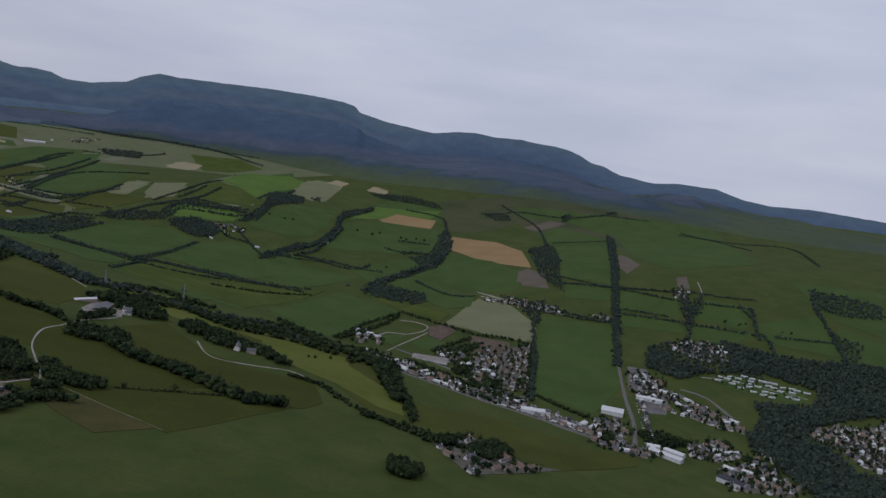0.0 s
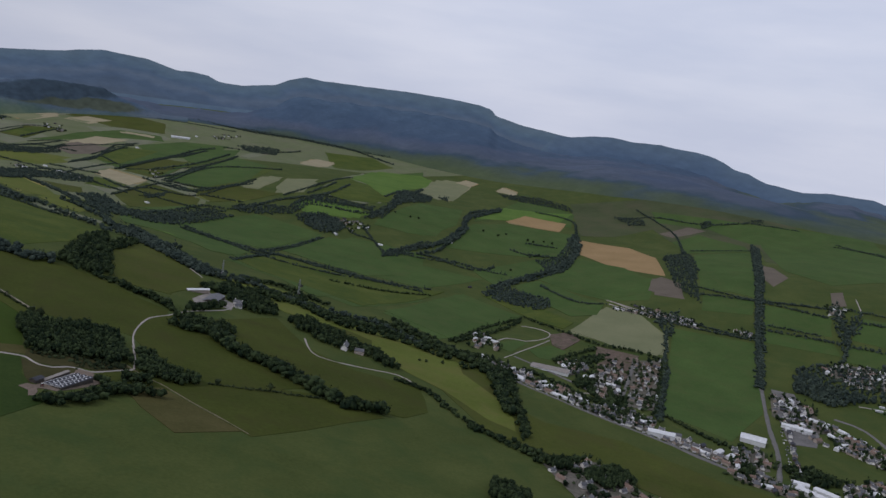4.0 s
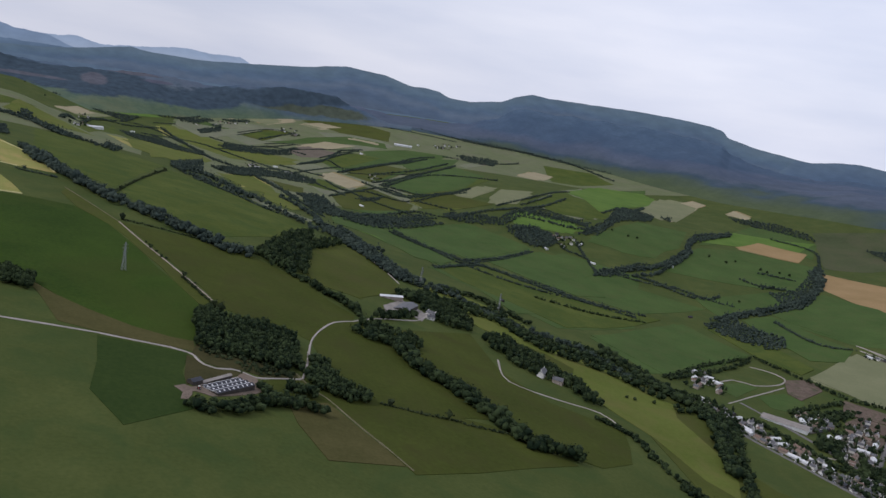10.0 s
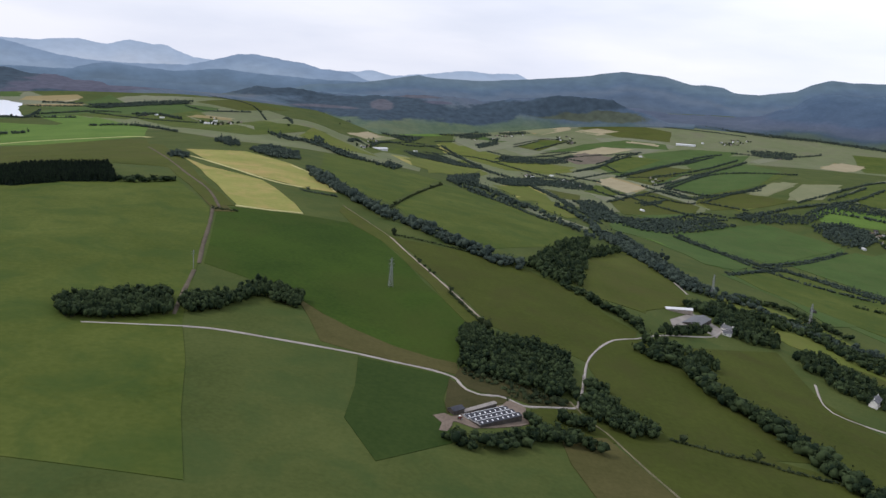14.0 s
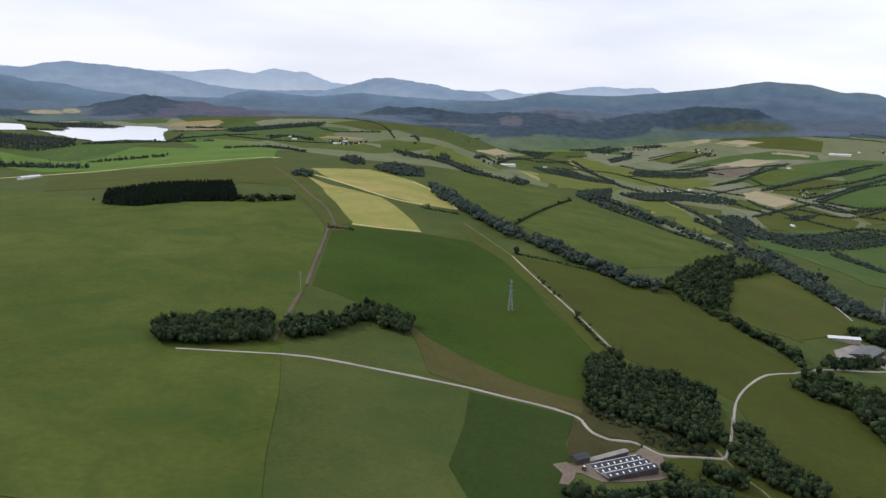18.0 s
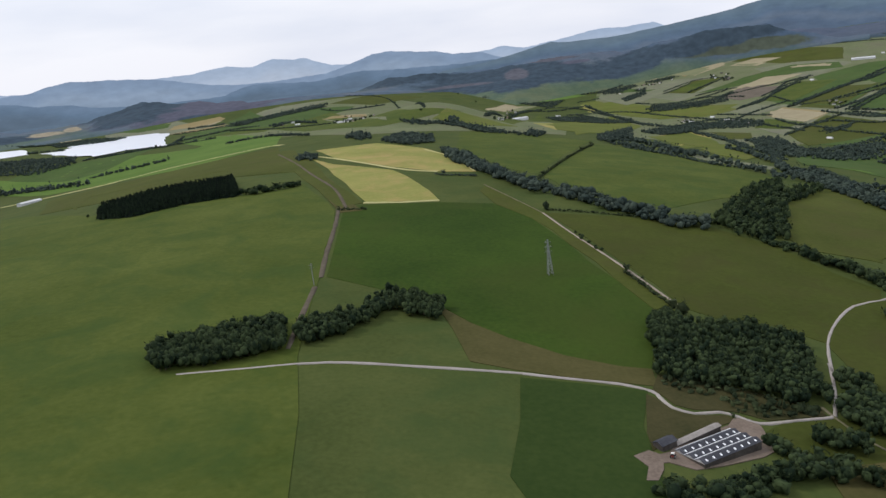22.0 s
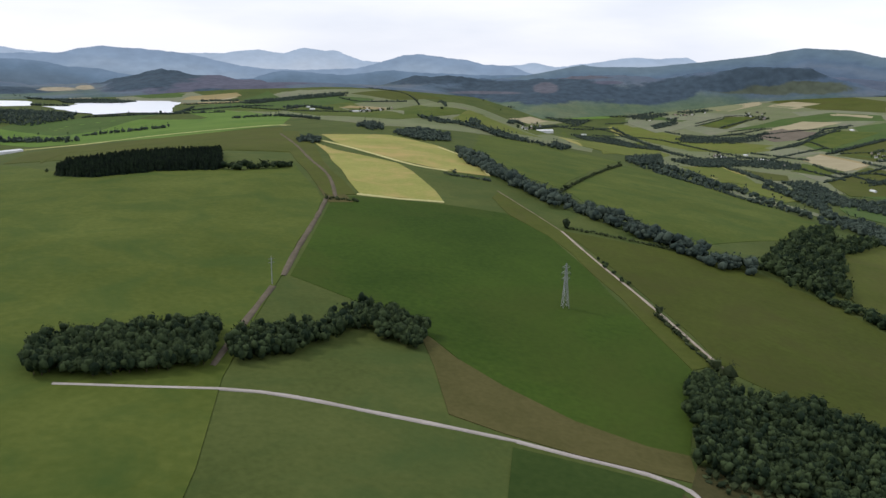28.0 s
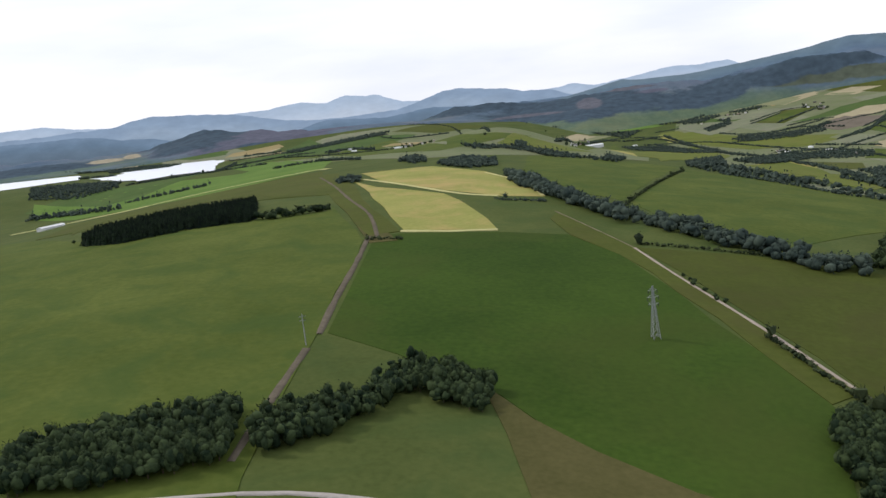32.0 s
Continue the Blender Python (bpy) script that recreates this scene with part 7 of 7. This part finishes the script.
first_pylon = place(pylon(), 299, 909, 12)
for x, y in ((755, 1132), (867, 1081)):
    copy_thing(first_pylon, at(x, y, 14))

# slender line pole at the fence
pole = tagged(new("line_pole"), "slender pale pole carrying short cross-arms beside the fence", "pole")
bm = bmesh.new()
bmesh.ops.create_cone(bm, cap_ends=True, segments=10, radius1=0.32, radius2=0.2, depth=17, matrix=Matrix.Translation((0, 0, 7.5)))
part("shaft", bm, "steel", pole)
for z in (12.5, 14.5):
    arm = part("cross_arm", box(-1.6, 1.6, -0.1, 0.1, z, z + 0.22), "steel", pole)
    for x in (-1.4, 0.9, 1.4):
        bm = bmesh.new()
        bmesh.ops.create_cone(bm, cap_ends=True, segments=8, radius1=0.13, radius2=0.08, depth=0.4, matrix=Matrix.Translation((x, 0, z + 0.42)))
        part("insulator", bm, "glass", arm)
place(pole, 127, 890, 20)

# ---- farm steading with the wide shed ----
def wide_shed():
    """Three long spans side by side, each with its own ridge and rooflights."""
    root = tagged(new("farm_shed"), "wide three-span farm shed with dark roof and pale rooflights", "farm shed")
    long, span, eaves, rise = 36.5, 5.9, 3.0, 1.25
    bm = box(-long / 2, long / 2, -1.5 * span, 1.5 * span, -3, eaves)
    part("wall", bm, "timber", root)
    for k in (-1, 0, 1):
        y = k * span
        roof = part("roof", pitched(long, span, eaves, rise, 0.05, 0.15), "fibre", root)
        roof.location = (0, y, 0.02)
        part("gutter", box(-long / 2 - 0.1, long / 2 + 0.1, y + span / 2 - 0.28, y + span / 2 + 0.28, eaves + 0.1, eaves + 0.4), "sheet", root, "pale metal valley gutter")
        for e in (-1, 1):
            bm = bmesh.new()
            x = e * (long / 2 + 0.06)
            v = [bm.verts.new((x, y + q, z)) for q, z in ((-span / 2, eaves), (span / 2, eaves), (0, eaves + rise))]
            bm.faces.new(v)
            bmesh.ops.solidify(bm, geom=bm.faces[:], thickness=0.12)
            part("gable_panel", bm, "sheet", root)
        for side in (1,):
            for q in range(8):
                x = -long / 2 + 2.5 + q * (long - 5) / 7
                slope = math.atan2(rise, span / 2) * side
                bm = box(-0.45, 0.45, -0.65, 0.65, 0.0, 0.09)
                light = part("rooflight", bm, "rooflight", root)
                light.matrix_basis = Matrix.Translation((x, y + side * -span / 4, eaves + rise / 2 + 0.24)) @ Matrix.Rotation(slope, 4, "X")
    return root


way("lane", [(70, 741), (106, 746), (150, 752), (200, 745), (232, 740), (256, 736)])
wide_shed().matrix_basis = at(331.6, 656.6, 29, -1.3) @ pose(0, 0, 0, 0, 3.2, 0)
place(house(9, 6, 2.4, 1.3, "timber", "fibre", "dark lean farm shed beside the yard", "shed", chimneys=0, name="shed"), 308.5, 659, 29)
place(house(28, 3.6, 1.9, 0.6, "timber", "concrete", "long low lean-to with a pale roof along the farm shed", "lean-to", chimneys=0, name="lean_to"), 325.6, 667.2, 29)
tagged(drape("yard", [(297, 643), (306, 645), (316, 639), (330, 643), (350, 651), (358, 657), (361, 680), (356, 689), (350, 687), (345, 680), (316, 663), (309, 654), (300, 650)], "yard", 20), "pale concrete and earth farmyard", "yard", kind="structure")


def tractor():
    root = tagged(new("tractor"), "small red farm tractor with pale cab parked in the yard", "tractor")
    bm = box(0.2, 1.9, -0.4, 0.4, 0.9, 1.5)
    bmesh.ops.bevel(bm, geom=bm.edges[:], offset=0.12, segments=2, affect="EDGES")
    part("bonnet", bm, "red_paint", root)
    bm = box(-1.1, 0.2, -0.65, 0.65, 0.9, 1.4)
    bmesh.ops.bevel(bm, geom=bm.edges[:], offset=0.08, segments=2, affect="EDGES")
    part("body", bm, "red_paint", root)
    part("cab_glass", box(-0.95, 0.1, -0.6, 0.6, 1.4, 2.3), "glass", root)
    part("cab_roof", box(-1.1, 0.25, -0.72, 0.72, 2.3, 2.45), "harl", root)
    for x, r, w in ((-0.7, 0.8, 0.45), (1.45, 0.5, 0.3)):
        for side in (-1, 1):
            m = Matrix.Translation((x, side * 0.8, r)) @ Matrix.Rotation(math.pi / 2, 4, "X")
            bm = bmesh.new()
            bmesh.ops.create_cone(bm, cap_ends=True, segments=18, radius1=r, radius2=r, depth=w, matrix=m)
            wheel = part("tyre", bm, "rubber", root)
            bm = bmesh.new()
            bmesh.ops.create_cone(bm, cap_ends=True, segments=14, radius1=r * 0.5, radius2=r * 0.5, depth=w + 0.06, matrix=m)
            part("rim", bm, "sheet", wheel)
    return root


tagged(drape("trodden_patch", [(292, 630), (296, 641), (292, 650), (300, 655), (305, 651), (302, 639), (297, 630)], "yard", 20), "bare trodden earth at the field corner", "earth", kind="structure")
place(tractor(), 309, 649, 60)

# farmhouse and steading on the slope, and the house among trees
place(house(14, 7, 4.6, 2.8, "harl", "slate", "white farmhouse with slate roof among trees", chimneys=2, windows=4), 676, 958, 105)
place(house(9, 6, 3.0, 2.6, "harl", "slate", "white farm cottage beside the farmhouse", "cottage", chimneys=1, windows=2, name="cottage"), 668, 946, -20)
place(house(30, 7, 3.4, 1.6, "stone", "sheet", "long pale-roofed farm barn", "barn", chimneys=0, name="barn"), 640, 1003, -12)
place(house(40, 19, 3.4, 2.4, "timber", "slate", "wide grey-roofed cattle shed in the farmyard", "shed", chimneys=0, name="shed"), 643, 967, 42)
place(house(18, 7.5, 5.0, 3.2, "harl", "slate", "large white country house among trees", chimneys=2, windows=4), 741, 806, 40)
place(house(12, 7, 4.4, 2.8, "stone", "slate", "stone outbuilding behind the country house", "outbuilding", chimneys=1, windows=2, name="outbuilding"), 752, 790, -50)

# large sheds by the valley road
place(house(60, 24, 3.6, 1.6, "sheet", "concrete", "long grey-green roofed hall by the road", "hall", chimneys=0, name="hall"), 1116, 745, -62)
place(house(33, 24, 6, 2.6, "sheet", "sheet", "big white metal-clad warehouse", "warehouse", chimneys=0, name="warehouse"), 1168, 434, -70)
place(house(42, 10, 4.5, 1.8, "sheet", "sheet", "long narrow white-roofed workshop", "workshop", chimneys=0, name="workshop"), 1292, 421, -74)
place(house(46, 11, 5, 1.8, "sheet", "sheet", "long white factory unit beside the road", "factory", chimneys=0, name="factory"), 1041, 305, -95)
place(house(27, 11, 5, 1.8, "sheet", "sheet", "white factory unit with a pale roof", "factory", chimneys=0, name="factory"), 1066, 301, -95)
place(house(34, 14, 6, 1.6, "sheet", "fibre", "dark-roofed garage with a pale front", "garage", chimneys=0, name="garage"), 1022, 214, -98)
place(house(34, 13, 6, 2.4, "sheet", "sheet", "white long-roofed workshop beside the road", "workshop", chimneys=0, name="workshop"), 1024, 497, -62)
place(house(14, 10, 8, 2.4, "harl", "slate", "tall white building beside the workshop", "building", chimneys=0, windows=3, name="building"), 1034, 482, -62)
place(house(46, 12, 3.4, 1.8, "sheet", "sheet", "long white poultry shed at the field edge", "shed", chimneys=0, name="shed"), -500, 1800, 68)
place(house(80, 20, 5, 2.6, "sheet", "sheet", "long white glasshouse sheds below the ridge", "shed", chimneys=0, name="shed"), 1890, 3405, 150)
place(house(44, 14, 5, 2.6, "sheet", "sheet", "pale farm shed on the far pasture", "shed", chimneys=0, name="shed"), 478, 2500, 20)


def barn(x, y):
    i = 5 if (x * 7 + y) % 3 else 6
    m = at(x, y, (x * 13 + y * 7) % 180)
    copy_thing(PATTERN[i], m).matrix_basis = m @ Matrix.Diagonal((0.8, 0.6, 0.75, 1))


def lone_tree(x, y):
    r = random.Random(x * 31 + y)
    w = r.uniform(6, 9) if y > 1300 else r.uniform(2.4, 3.6) if x < 400 and y > 800 else r.uniform(4, 6)
    m = pose(x, y, h1(x, y) - 0.2, 0, 0, r.uniform(0, 360))
    ob = copy_thing(TREES[r.randrange(6)], m)
    ob.matrix_basis = m @ Matrix.Diagonal((w, w, w * 1.1, 1))
    tagged(ob, "single hedgerow tree standing alone in a field", "tree", "lone trees")


barn(19, 2500)
barn(4, 2512)
barn(-150, 2800)
barn(-205, 2860)
barn(1073, 2729)
barn(1065, 2594)
barn(1073, 2033)
barn(1582, 3171)
barn(1816, 2576)
barn(1449, 1717)
barn(1577, 1843)
barn(1520, 1616)
barn(931, 1163)
barn(1776, 1603)
barn(1485, 1254)
barn(691, 3166)
barn(-1, 2888)
barn(-182, 2919)
barn(1458, 3687)
barn(1303, 420)
barn(1029, 440)
barn(1066, 313)
barn(1988, 3444)
barn(2142, 3464)
barn(1895, 3427)
lone_tree(1816, 1888)
lone_tree(1835, 1839)
lone_tree(1858, 1825)
lone_tree(2012, 1687)
lone_tree(2022, 1633)
lone_tree(2073, 1643)
lone_tree(2090, 1568)
lone_tree(2090, 1546)
lone_tree(2135, 1539)
lone_tree(2142, 1512)
lone_tree(1735, 1338)
lone_tree(1826, 455)
lone_tree(1820, 426)
lone_tree(1938, 439)
lone_tree(1991, 496)
lone_tree(362, 888)
lone_tree(341, 1028)
lone_tree(343, 1019)
lone_tree(344, 1013)
lone_tree(349, 984)
lone_tree(352, 974)
lone_tree(366, 903)
lone_tree(342, 1007)
lone_tree(346, 995)
lone_tree(348, 978)
lone_tree(-172, 1250)
lone_tree(791, 549)
lone_tree(818, 563)
lone_tree(795, 541)
lone_tree(757, 495)
lone_tree(893, 772)
lone_tree(801, 563)
lone_tree(801, 550)
lone_tree(826, 577)
lone_tree(852, 778)
lone_tree(862, 774)
lone_tree(1815, 455)
lone_tree(1830, 425)
lone_tree(1840, 416)
lone_tree(1852, 341)
lone_tree(1860, 325)
lone_tree(126, 3524)
lone_tree(335, 4067)
lone_tree(393, 3944)
lone_tree(448, 3668)
lone_tree(221, 2336)
